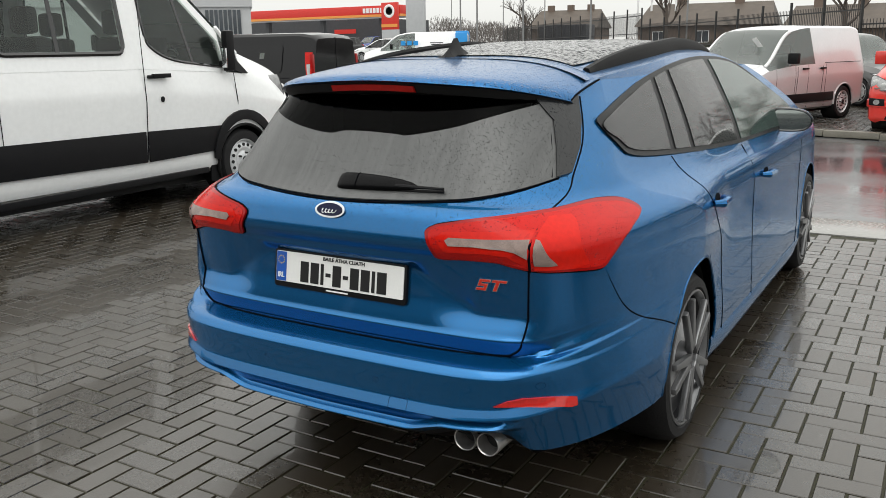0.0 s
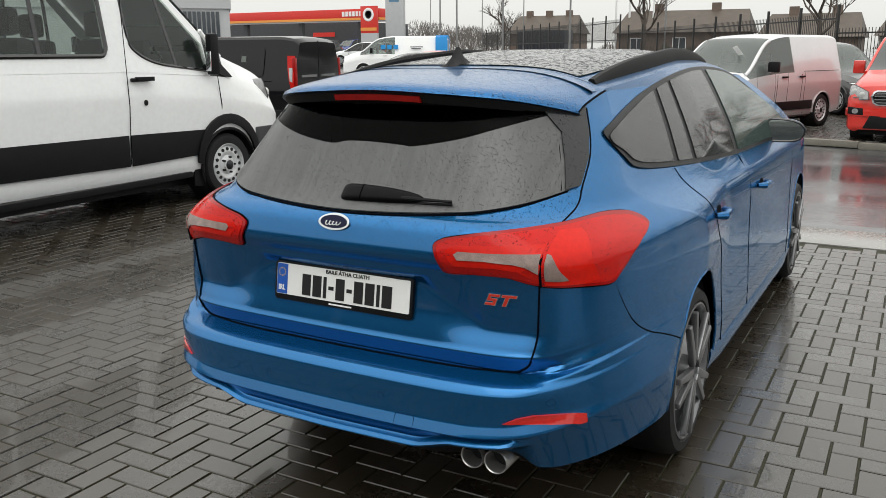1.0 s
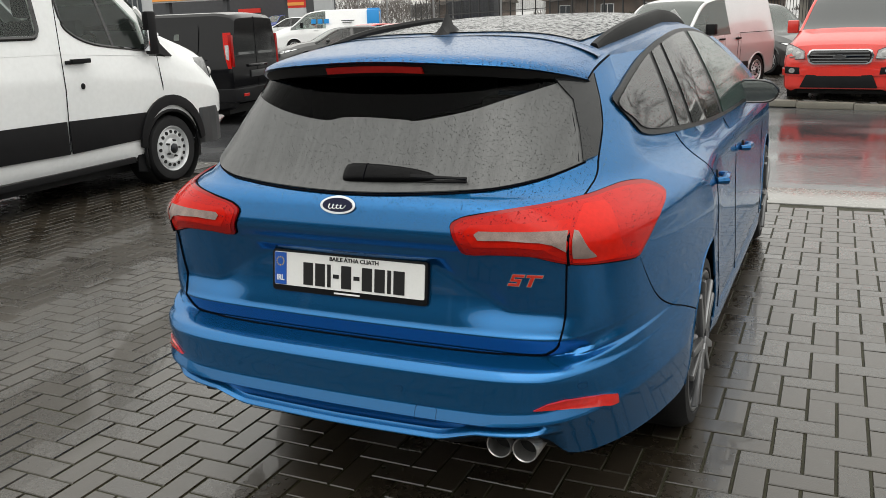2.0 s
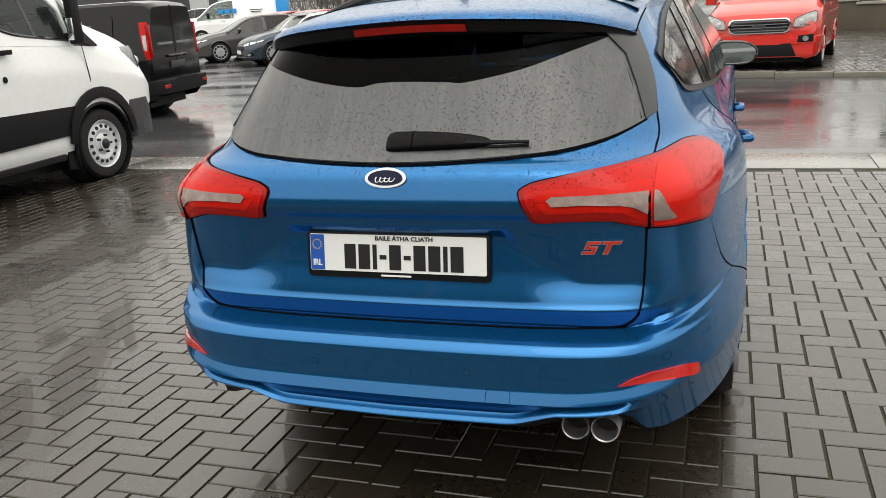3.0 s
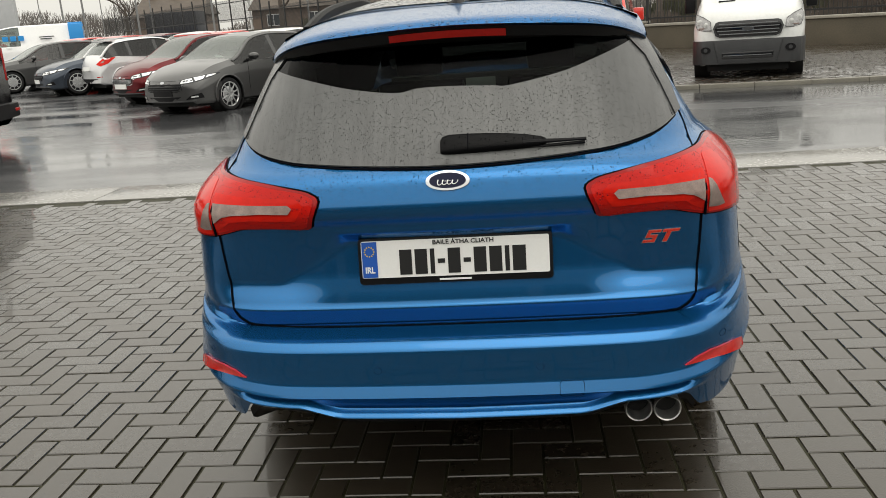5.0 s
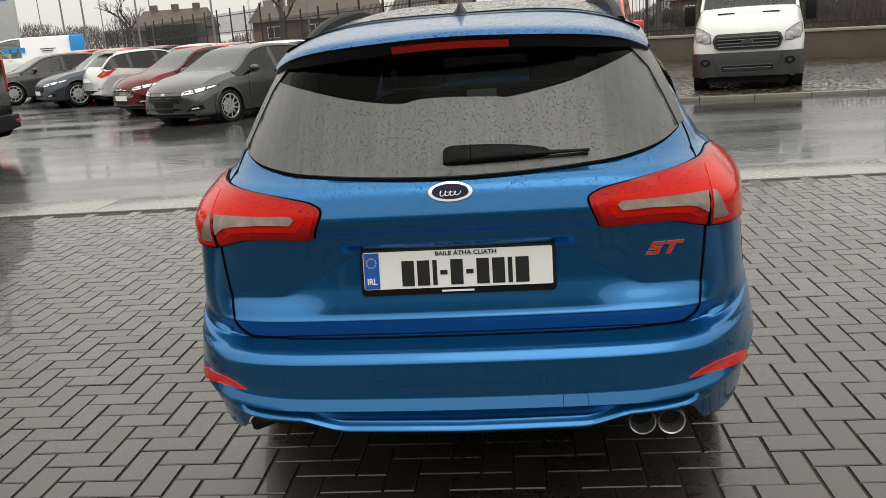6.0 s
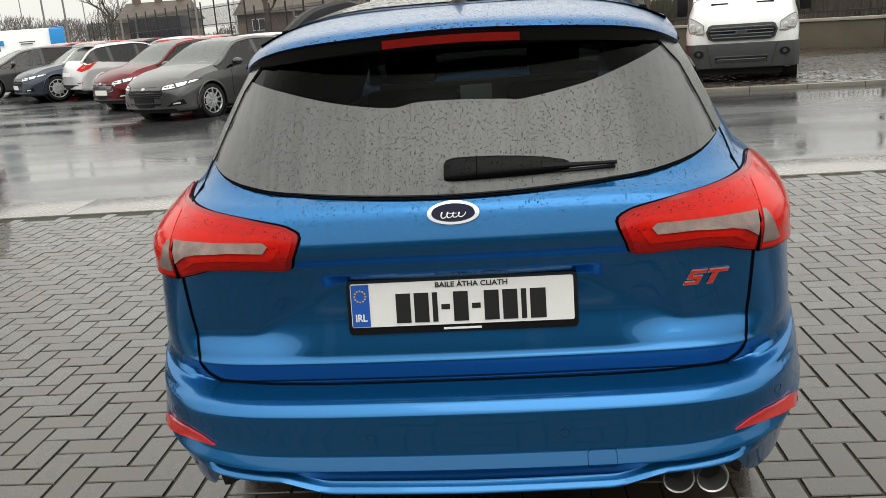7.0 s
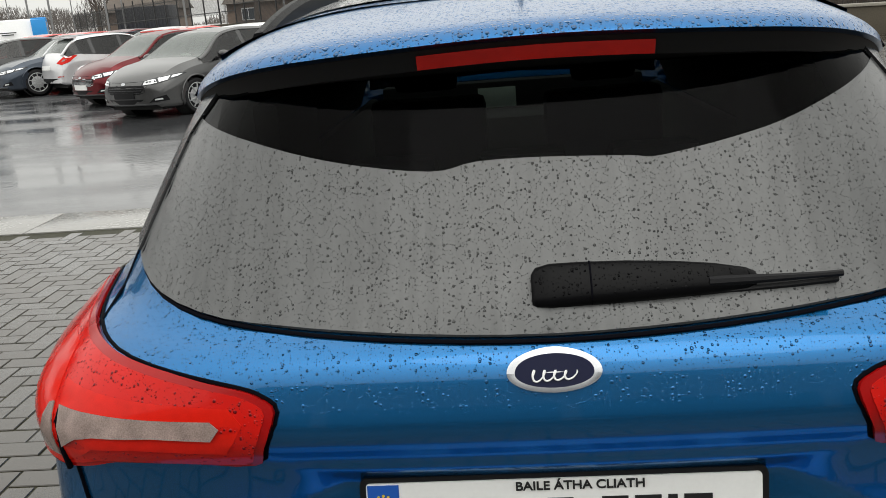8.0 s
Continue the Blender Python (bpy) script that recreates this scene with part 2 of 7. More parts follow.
BADGE_RED = mat("badge_red", (0.65, 0.03, 0.015), 0.25, 0, 0.8)
SEAT = mat("seat_fabric", (0.02, 0.02, 0.022), 0.8, var=0.3, scale=10)
PAPER = mat("paper_sheet", (0.72, 0.76, 0.73), 0.6, var=0.1, scale=20)
p_nodes, p_links = PAPER.node_tree.nodes, PAPER.node_tree.links
p_thin, p_mix = p_nodes.new("ShaderNodeBsdfTranslucent"), p_nodes.new("ShaderNodeMixShader")
p_thin.inputs["Color"].default_value = (.80, .86, .82, 1)
p_mix.inputs[0].default_value = .85
p_links.new(p_nodes["Principled BSDF"].outputs[0], p_mix.inputs[1])
p_links.new(p_thin.outputs[0], p_mix.inputs[2])
p_links.new(p_mix.outputs[0], p_nodes["Material Output"].inputs[0])


# ---- mesh helpers ----
CLEAR_PANES = [WINDOW_CLEAR, CAR_GLASS, VAN_GLASS, WINDOW_SIDE, WINDOW_REAR]


def lerp_tab(tab, v):
    if v <= tab[0][0]:
        return tab[0][1]
    for (a, p), (b, q) in zip(tab, tab[1:]):
        if v <= b:
            return p + (q - p) * (v - a) / (b - a)
    return tab[-1][1]


def sm(a, b, v):
    v = min(1.0, max(0.0, (v - a) / (b - a)))
    return v * v * (3 - 2 * v)


def thing(name, label, category, m=None, group="", kind=""):
    root = new(name)
    root.empty_display_size = 0.1
    if m is not None:
        root.matrix_basis = m
    return tagged(root, label, category, group, kind)


def finish(name, bm, material, parent=None, label="", smooth=True, angle=35):
    me = bpy.data.meshes.new(name)
    bmesh.ops.recalc_face_normals(bm, faces=bm.faces)
    bm.to_mesh(me)
    bm.free()
    if smooth:
        me.polygons.foreach_set("use_smooth", [True] * len(me.polygons))
        me.set_sharp_from_angle(angle=radians(angle))
    for x in material if isinstance(material, (list, tuple)) else [material]:
        me.materials.append(x)
    ob = new(name, me)
    if parent is not None:
        ob.parent = parent
    if material in CLEAR_PANES:
        ob.visible_shadow = False
    return tagged(ob, label)


def part(name, bm, material, parent, label="", smooth=True, angle=35):
    return finish(name, bm, material, parent, label, smooth, angle)


def box(bm, x0, x1, y0, y1, z0, z1, bevel=0.0, m=None):
    vs = bmesh.ops.create_cube(bm, size=1.0)["verts"]
    t = Matrix.Translation(((x0 + x1) / 2, (y0 + y1) / 2, (z0 + z1) / 2)) @ Matrix.Diagonal((abs(x1 - x0), abs(y1 - y0), abs(z1 - z0), 1))
    bmesh.ops.transform(bm, matrix=(m @ t) if m is not None else t, verts=vs)
    if bevel:
        es = list({e for v in vs for e in v.link_edges})
        bmesh.ops.bevel(bm, geom=es, offset=bevel, segments=2, affect="EDGES", profile=0.6)
    return bm


def boxed(*a, **k):
    return box(bmesh.new(), *a, **k)


def lathe(profile, axis="x", seg=40, bm=None, m=None, caps=True):
    """A ring round an axis from rows of (along, radius)."""
    bm = bm or bmesh.new()
    rings = []
    for a, r in profile:
        ring = []
        for k in range(seg):
            c, s = math.cos(2 * math.pi * k / seg) * r, math.sin(2 * math.pi * k / seg) * r
            p = {"x": (a, c, s), "y": (c, a, s), "z": (c, s, a)}[axis]
            p = Vector(p)
            ring.append(bm.verts.new(m @ p if m is not None else p))
        rings.append(ring)
    for r0, r1 in zip(rings, rings[1:]):
        for k in range(seg):
            bm.faces.new((r0[k], r0[(k + 1) % seg], r1[(k + 1) % seg], r1[k]))
    for ring, (a, r) in ((rings[0], profile[0]), (rings[-1], profile[-1])):
        if caps and r > 1e-6:
            bm.faces.new(ring)
    return bm


def tube(bm, pts, r, seg=8, closed=False):
    """A round bar along points."""
    pts = [Vector(p) for p in pts]
    rings, n = [], len(pts)
    for i, p in enumerate(pts):
        a = pts[(i - 1) % n] if (i or closed) else p
        b = pts[(i + 1) % n] if (i < n - 1 or closed) else p
        d = (b - a).normalized()
        u = d.orthogonal() if abs(d.z) > 0.95 else d.cross(Vector((0, 0, 1)))
        u.normalize()
        v = d.cross(u)
        rr = r[i] if isinstance(r, (list, tuple)) else r
        rings.append([bm.verts.new(p + (u * math.cos(2 * math.pi * k / seg) + v * math.sin(2 * math.pi * k / seg)) * rr) for k in range(seg)])
    pairs = list(zip(rings, rings[1:])) + ([(rings[-1], rings[0])] if closed else [])
    for r0, r1 in pairs:
        for k in range(seg):
            bm.faces.new((r0[k], r0[(k + 1) % seg], r1[(k + 1) % seg], r1[k]))
    if not closed:
        bm.faces.new(rings[0])
        bm.faces.new(rings[-1])
    return bm


def prism(poly, y0, y1, bevel=0.0):
    """A plate from an outline in x and z, between two depths y."""
    bm = bmesh.new()
    a = [bm.verts.new((x, y0, z)) for x, z in poly]
    b = [bm.verts.new((x, y1, z)) for x, z in poly]
    bm.faces.new(a)
    bm.faces.new(b)
    for i in range(len(poly)):
        j = (i + 1) % len(poly)
        bm.faces.new((a[i], a[j], b[j], b[i]))
    if bevel:
        bmesh.ops.bevel(bm, geom=list(bm.edges), offset=bevel, segments=2, affect="EDGES", profile=0.6)
    return bm


def plan_prism(poly, z0, z1, bevel=0.0):
    """A plate from an outline in x and y, between two heights."""
    bm = bmesh.new()
    a = [bm.verts.new((x, y, z0)) for x, y in poly]
    b = [bm.verts.new((x, y, z1)) for x, y in poly]
    bm.faces.new(a)
    bm.faces.new(b)
    for i in range(len(poly)):
        j = (i + 1) % len(poly)
        bm.faces.new((a[i], a[j], b[j], b[i]))
    if bevel:
        bmesh.ops.bevel(bm, geom=list(bm.edges), offset=bevel, segments=2, affect="EDGES", profile=0.6)
    return bm


def skin(poly, fn, step=0.03, thick=0.006, lift=0.003, swap=False, fine=()):
    """An outline in two coordinates laid on a curved surface: cut into a net, lifted and given thickness.
    fn(u, v) gives the point and fn's outward way is found from its neighbours."""
    bm = bmesh.new()
    bm.faces.new([bm.verts.new((u, 0, v)) for u, v in poly])
    us, vs = [p[0] for p in poly], [p[1] for p in poly]
    for lo, hi, no in ((min(us), max(us), (1, 0, 0)), (min(vs), max(vs), (0, 0, 1))):
        k = max(1, int((hi - lo) / step))
        cuts = [lo + (hi - lo) * i / k for i in range(1, k)]
        for c in cuts:
            bmesh.ops.bisect_plane(bm, geom=bm.verts[:] + bm.edges[:] + bm.faces[:], plane_co=(c if no[0] else 0, 0, c if no[2] else 0), plane_no=no)
    if fine:
        for c in fine:
            if min(us) < c < max(us):
                bmesh.ops.bisect_plane(bm, geom=bm.verts[:] + bm.edges[:] + bm.faces[:], plane_co=(c, 0, 0), plane_no=(1, 0, 0))
    front, back = {}, {}
    for v in list(bm.verts):
        u, w = v.co.x, v.co.z
        p = fn(u, w)
        du, dw = fn(u + 0.004, w) - fn(u - 0.004, w), fn(u, w + 0.004) - fn(u, w - 0.004)
        no = dw.cross(du).normalized() if swap else du.cross(dw).normalized()
        front[v], back[v] = p + no * (lift + thick), p + no * lift
    out = bmesh.new()
    fv = {v: out.verts.new(front[v]) for v in front}
    bv = {v: out.verts.new(back[v]) for v in front}
    for f in bm.faces:
        out.faces.new([fv[v] for v in f.verts])
    for e in bm.edges:
        if len(e.link_faces) == 1:
            a, b = e.verts
            out.faces.new((fv[a], fv[b], bv[b], bv[a]))
    bm.free()
    return out


def words(name, text, size, material, parent, m, extrude=0.0008, label="", squeeze=1.0, bold=0.0):
    """Lettering in the built-in font, turned into a mesh; it faces along local -y when m is the identity."""
    cu = bpy.data.curves.new(name, "FONT")
    cu.body, cu.size, cu.extrude, cu.align_x, cu.align_y, cu.offset = text, size, extrude, "CENTER", "CENTER", bold
    tmp = bpy.data.objects.new(name, cu)
    scene.collection.objects.link(tmp)
    dg = bpy.context.evaluated_depsgraph_get()
    me = bpy.data.meshes.new_from_object(tmp.evaluated_get(dg))
    bpy.data.objects.remove(tmp)
    me.name = name
    me.transform(m @ pose(0, 0, 0, 90, 0, 0) @ Matrix.Diagonal((squeeze, 1, 1, 1)))
    me.materials.clear()
    me.materials.append(material)
    ob = new(name, me)
    ob.parent = parent
    return tagged(ob, label)


def oval(rx, rz, n=32, cx=0.0, cz=0.0):
    return [(cx + rx * math.cos(2 * math.pi * k / n), cz + rz * math.sin(2 * math.pi * k / n)) for k in range(n)]


def rounded(x0, x1, z0, z1, r, n=5):
    pts = []
    for cx, cz, a0 in ((x1 - r, z1 - r, 0), (x0 + r, z1 - r, 90), (x0 + r, z0 + r, 180), (x1 - r, z0 + r, 270)):
        for k in range(n + 1):
            a = radians(a0 + 90 * k / n)
            pts.append((cx + r * math.cos(a), cz + r * math.sin(a)))
    return pts


def smooth_line(pts, n=6, closed=False):
    """Points along a smooth curve through the given ones."""
    out, k = [], len(pts)
    for i in range(k if closed else k - 1):
        p0 = pts[(i - 1) % k] if (i or closed) else pts[i]
        p1, p2 = pts[i], pts[(i + 1) % k]
        p3 = pts[(i + 2) % k] if (i < k - 2 or closed) else p2
        for j in range(n):
            t = j / n
            out.append(tuple(0.5 * (2 * b + (c - a) * t + (2 * a - 5 * b + 4 * c - d) * t * t + (3 * b - a - 3 * c + d) * t ** 3) for a, b, c, d in zip(p0, p1, p2, p3)))
    if not closed:
        out.append(tuple(pts[-1]))
    return out


# ---- ground ----
def ground_z(x, y):
    """The yard falls a little from the channel to a drain and climbs gently beyond, most on the open side."""
    if y < 5.9:
        return 0.0
    a = sm(0, 1, (2 - x) / 7)
    return (-0.006 - 0.009 * (1 - a)) * (min(y, 16) - 5.9) + a * (0.0013 * max(0, min(y, 38) - 16) ** 2 + 0.02 * max(0, y - 38))


def kerb_y(x):
    return 12.88 + 0.2 * max(0.0, 5.6 - x) * (1 if x < 5.6 else 0)


def bay_z(x, y):
    return ground_z(x, y) + 0.06 + min(0.05, 0.02 * max(0.0, 2.5 - x))


def asphalt_material():
    m = mat("wet_asphalt", (0.05, 0.051, 0.054), 0.3, var=0.35, scale=0.7, bump=0.25, bump_scale=11, spec=0.9)
    n, l = m.node_tree.nodes, m.node_tree.links
    b = n["Principled BSDF"]
    tc = n.new("ShaderNodeTexCoord")
    mp = n.new("ShaderNodeMapping")
    mp.inputs["Scale"].default_value = (0.22, 0.55, 1)
    l.new(tc.outputs["Object"], mp.inputs[0])
    nz = n.new("ShaderNodeTexNoise")
    nz.inputs["Scale"].default_value = 1.0
    nz.inputs["Detail"].default_value = 7
    l.new(mp.outputs[0], nz.inputs["Vector"])
    mr = n.new("ShaderNodeMapRange")
    mr.inputs["From Min"].default_value, mr.inputs["From Max"].default_value = 0.40, 0.62
    mr.inputs["To Min"].default_value, mr.inputs["To Max"].default_value = 0.07, 0.30
    l.new(nz.outputs["Fac"], mr.inputs["Value"])
    l.new(mr.outputs[0], b.inputs["Roughness"])
    # standing water flattens the grain
    m3 = n.new("ShaderNodeMapRange")
    m3.inputs["From Min"].default_value, m3.inputs["From Max"].default_value = 0.40, 0.62
    m3.inputs["To Min"].default_value, m3.inputs["To Max"].default_value = 0.14, 0.48
    l.new(nz.outputs["Fac"], m3.inputs["Value"])
    for node in n:
        if node.bl_idname == "ShaderNodeBump":
            l.new(m3.outputs[0], node.inputs["Strength"])
    return m


ASPHALT = asphalt_material()
PAVER = mat("wet_block_paver", (0.028, 0.022, 0.0148), 0.22, var=0.40, scale=1.7, bump=0.11, bump_scale=170, rand=0.6, rvar=0.13, spec=0.65, coat=0.42)
JOINT = mat("mossy_joint_sand", (0.026, 0.025, 0.012), 0.6, spec=0.2, var=0.5, scale=5, bump=0.3, bump_scale=120)
STRIP = mat("wet_concrete_channel", (0.24, 0.235, 0.22), 0.22, var=0.15, scale=1.5, bump=0.1, bump_scale=100, rvar=0.1)
KERB = mat("concrete_kerb", (0.16, 0.15, 0.125), 0.5, var=0.3, scale=3, bump=0.2, bump_scale=80)
WALL = mat("rendered_wall", (0.075, 0.062, 0.042), 0.7, var=0.3, scale=1.3, bump=0.2, bump_scale=60)
COPING = mat("wall_coping", (0.28, 0.26, 0.22), 0.5, var=0.3, scale=3, bump=0.2)
FENCE = mat("fence_black_steel", (0.012, 0.012, 0.012), 0.5)

bm = bmesh.new()
xs = [-400, -250, -150, -100, -70, -50, -40, -32, -26] + [-22 + i for i in range(0, 37)] + [18, 24, 32, 45, 70, 120, 250, 400]
ys = [-60, -30, -15, -8, 0, 5.45, 5.9, 6.2, 6.6, 7, 7.5] + [8 + i for i in range(0, 33)] + [44, 50, 60, 75, 95, 120, 160, 220, 320, 500]
grid = [[bm.verts.new((x, y, (-0.055 if y < 5.46 else 0.0) + min(ground_z(x, min(y, 90)), 2.0))) for x in xs] for y in ys]
for r0, r1 in zip(grid, grid[1:]):
    for i in range(len(xs) - 1):
        bm.faces.new((r0[i], r0[i + 1], r1[i + 1], r1[i]))
tagged(finish("ground", bm, ASPHALT, angle=60), "wet dark asphalt yard with puddles and patchy sheen", "ground", kind="structure")

pavement = tagged(finish("pavement", boxed(-14, 9, -7, 5.2, -0.05, -0.0050), JOINT, smooth=False), "wet brown-grey herringbone block paving with mossy joints", "pavement", kind="structure")
channel = thing("drain_channel", "pale wet concrete channel strip between paving and asphalt", "channel", kind="structure")
for k in range(16):
    x0 = -14 + k * 1.45
    part("slab", boxed(x0 + 0.004, x0 + 1.446, 5.2, 5.88, -0.05, 0.006, 0.006), STRIP, channel)

# raised block-paved bays behind a low kerb
bays = tagged(finish("parking_bay_paving", bmesh.new(), PAVER), "wet block-paved parking bays behind a low kerb", "pavement", kind="structure")
bm = bmesh.new()
ring = []
for x in [-1.2 + 0.6 * i for i in range(38)]:
    ring.append((x, kerb_y(x) + 0.14))
low = [bm.verts.new((x, y, bay_z(x, y))) for x, y in ring]
high = [bm.verts.new((x, 42, bay_z(x, 24) + 0.1)) for x, y in ring]
dip = [bm.verts.new((x, 16.6, bay_z(x, 16.6))) for x, y in ring]
mid = [bm.verts.new((x, 20, bay_z(x, 20))) for x, y in ring]
for a, b in ((low, dip), (dip, mid), (mid, high)):
    for i in range(len(a) - 1):
        bm.faces.new((a[i], a[i + 1], b[i + 1], b[i]))
bm.to_mesh(bays.data)
bm.free()
kerb = thing("kerb", "low weathered concrete kerb along the bays", "kerb", kind="structure")
for k in range(24):
    x = -1.2 + 0.9 * k
    y0, y1 = kerb_y(x), kerb_y(x + 0.9)
    ang = math.degrees(math.atan2(y1 - y0, 0.9))
    part("kerb_stone", box(bmesh.new(), 0.003, 0.9 / math.cos(radians(ang)) - 0.003, 0, 0.16, -0.1, 0.012, 0.012, m=pose(x, y0, bay_z(x, y0), 0, 0, ang)), KERB, kerb)


# ---- vehicles ----
def wheel(parent, x, y, z, r, w, side, rim_mat, style, rim=0.66):
    """A tyre with its rim; side is +1 where the outer face looks along +x."""
    s = side
    t = lathe([(-s * w, r * rim), (-s * w, r * 0.9), (-s * w * 0.86, r * 0.985), (-s * w * 0.3, r), (-s * w * 0.14, r * 0.985), (0, r * 0.92), (s * 0.004, r * 0.82), (-s * 0.004, r * rim)], "x", 40, m=Matrix.Translation((x, y, z)), caps=False)
    wh = part("wheel", t, RUBBER, parent, "black rubber tyre on its rim")
    R = r * rim
    bm = lathe([(-s * 0.006, R), (s * 0.002, R * 0.985), (-s * 0.012, R * 0.93), (-s * 0.05, R * 0.9), (-s * 0.05, R * 0.2), (-s * 0.05, 0.001)], "x", 40, m=Matrix.Translation((x, y, z)), caps=False)
    part("rim", bm, DARK_ALLOY if style != "steel" else rim_mat, wh)
    if style == "steel":
        bm = lathe([(-s * 0.045, R * 0.92), (-s * 0.02, R * 0.80), (-s * 0.012, R * 0.62), (-s * 0.03, R * 0.45), (-s * 0.012, R * 0.30), (s * 0.005, R * 0.28), (s * 0.01, 0.001)], "x", 40, m=Matrix.Translation((x, y, z)), caps=False)
        part("disc", bm, rim_mat, wh)
        for k in range(16):
            a = 2 * math.pi * k / 16
            part("vent_hole", lathe([(-s * 0.030, R * 0.078), (s * -0.009, R * 0.078)], "x", 10, m=Matrix.Translation((x, y + math.cos(a) * R * 0.74, z + math.sin(a) * R * 0.74))), DARK, wh)
        for k in range(5):
            a = 2 * math.pi * k / 5
            part("wheel_nut", lathe([(-s * 0.03, R * 0.055), (s * 0.012, R * 0.045)], "x", 6, m=Matrix.Translation((x, y + math.cos(a) * R * 0.36, z + math.sin(a) * R * 0.36))), DARK, wh)
        part("hub_cap", lathe([(-s * 0.02, R * 0.24), (s * 0.016, R * 0.21), (s * 0.03, R * 0.12), (s * 0.032, 0.001)], "x", 20, m=Matrix.Translation((x, y, z))), DARK_ALLOY, wh)
    else:
        part("rim_lip", lathe([(-s * 0.02, R * 0.90), (-s * 0.004, R * 0.925), (s * 0.004, R * 0.965), (s * 0.002, R * 0.99), (-s * 0.01, R)], "x", 40, m=Matrix.Translation((x, y, z)), caps=False), rim_mat, wh)
        part("brake_disc", lathe([(-s * 0.045, R * 0.62), (-s * 0.04, R * 0.60), (-s * 0.04, 0.01)], "x", 28, m=Matrix.Translation((x, y, z))), STEEL, wh)
        for k in range(10):
            a = 2 * math.pi * k / 10
            if style == "five":
                a = 2 * math.pi * (k // 2) / 5 + (0.19 if k % 2 else -0.19) + 0.35
            wd = 0.15 if style == "five" else 0.13
            pts = [(-wd * 0.5 * R, R * 0.15), (wd * 0.5 * R, R * 0.15), (wd * 0.30 * R, R * 0.93), (-wd * 0.30 * R, R * 0.93)]
            bmk = prism(pts, -0.02, 0.004, 0.006)
            bmesh.ops.transform(bmk, matrix=Matrix.Translation((x, y, z)) @ Matrix.Rotation(a, 4, "X") @ pose(0, 0, 0, 0, 0, 90 * s), verts=bmk.verts)
            part("spoke", bmk, rim_mat, wh)
        part("hub_cap", lathe([(-s * 0.04, R * 0.22), (s * 0.0, R * 0.2), (s * 0.006, R * 0.12), (s * 0.008, 0.001)], "x", 20, m=Matrix.Translation((x, y, z))), rim_mat, wh)
    return wh


def vehicle(name, label, category, paint, spec, m, group="", window=None):
    """A parked car or van. The nose looks along +y. Stations run from the nose back:
    (distance, half width, floor, belt height, top height, half width at the top, what lies between this station and the next)."""
    root = thing(name, label, category, m, group)
    L, st = spec["length"], spec["stations"]
    window = window or CAR_GLASS
    r, w = spec["tyre"], spec["half"]
    ra = r * 1.15

    # smooth monotone curves through the stations
    def slope(i, c):
        if i == 0 or i == len(st) - 1:
            j = 0 if i == 0 else len(st) - 2
            return (st[j + 1][c] - st[j][c]) / (st[j + 1][0] - st[j][0])
        p = (st[i][c] - st[i - 1][c]) / (st[i][0] - st[i - 1][0])
        q = (st[i + 1][c] - st[i][c]) / (st[i + 1][0] - st[i][0])
        return 0.0 if p * q <= 0 else 2 * p * q / (p + q)

    fine = []
    for i in range(len(st) - 1):
        h = st[i + 1][0] - st[i][0]
        n = max(1, round(h / 0.07))
        for k in range(n + (i == len(st) - 2)):
            u = k / n
            row = [st[i][0] + h * u]
            for c in range(1, 6):
                a, b, p, q = st[i][c], st[i + 1][c], slope(i, c) * h, slope(i + 1, c) * h
                row.append(a * (2 * u ** 3 - 3 * u * u + 1) + p * (u ** 3 - 2 * u * u + u) + b * (3 * u * u - 2 * u ** 3) + q * (u ** 3 - u * u))
            fine.append((*row, i))
    GS = (0, .05, .12, .2, .28, .36, .44, .52, .6, .68, .76, .80, .84, .92, 1)

    def section(q):
        d, hw, zl, zb, zt, wr, _ = q
        y = L / 2 - d
        low = [Vector((hw * lerp_tab([(0, .86), (.05, .95), (.12, .982), (.40, .990), (.60, .997), (.78, 1.0), (.82, .992), (.94, .975), (1, .962)], g), y, zl + (zb - zl) * g)) for g in GS]
        return low + [Vector(p) for p in ((wr, y, zt - 0.06), (wr * 0.93, y, zt - 0.018), (wr * 0.5, y, zt), (0, y, zt + 0.006))]

    bow, tail = spec.get("bow", (0.0, 0.0))

    def bowed(p):
        u = min(1.0, abs(p.x) / w) ** 2.4
        return Vector((p.x, p.y - bow * u * sm(L / 2 - 1.0, L / 2, p.y) + tail * u * sm(L / 2 - .9, L / 2, -p.y), p.z))

    secs = [section(q) for q in fine]
    WK = len(GS) - 1
    groups = {}
    for j, (a, b) in enumerate(zip(secs, secs[1:])):
        i = fine[j][6]
        flag = st[i][6]
        for k in range(len(a) - 1):
            kind = "body"
            if k == WK and flag in ("g", "w"):
                kind = "side_window"
            if k == WK and flag == "o":
                continue
            if k == WK and flag == "p":
                kind = "pillar"
            if k > WK and flag == "w":
                kind = "screen"
            c = (a[k] + b[k + 1]) / 2
            if kind == "body" and k < WK and any(math.hypot(c.y - (L / 2 - d), c.z - r) < ra for d in spec["axles"]):
                continue
            for s in (1, -1):
                quad = [a[k], a[k + 1], b[k + 1], b[k]]
                key = (kind, i, s) if kind in ("side_window", "pillar") else (kind, i) if kind == "screen" else (kind,)
                groups.setdefault(key, []).append([Vector((s * p.x, p.y, p.z)) for p in quad])
    for end in (secs[0], secs[-1]):
        for k in range(len(end) - 1):
            n = 10 if bow else 1
            for c in range(n):
                g0, g1 = 1 - 2 * c / n, 1 - 2 * (c + 1) / n
                groups[("body",)].append([Vector((p.x * g, p.y, p.z)) for p, g in ((end[k], g0), (end[k + 1], g0), (end[k + 1], g1), (end[k], g1))])
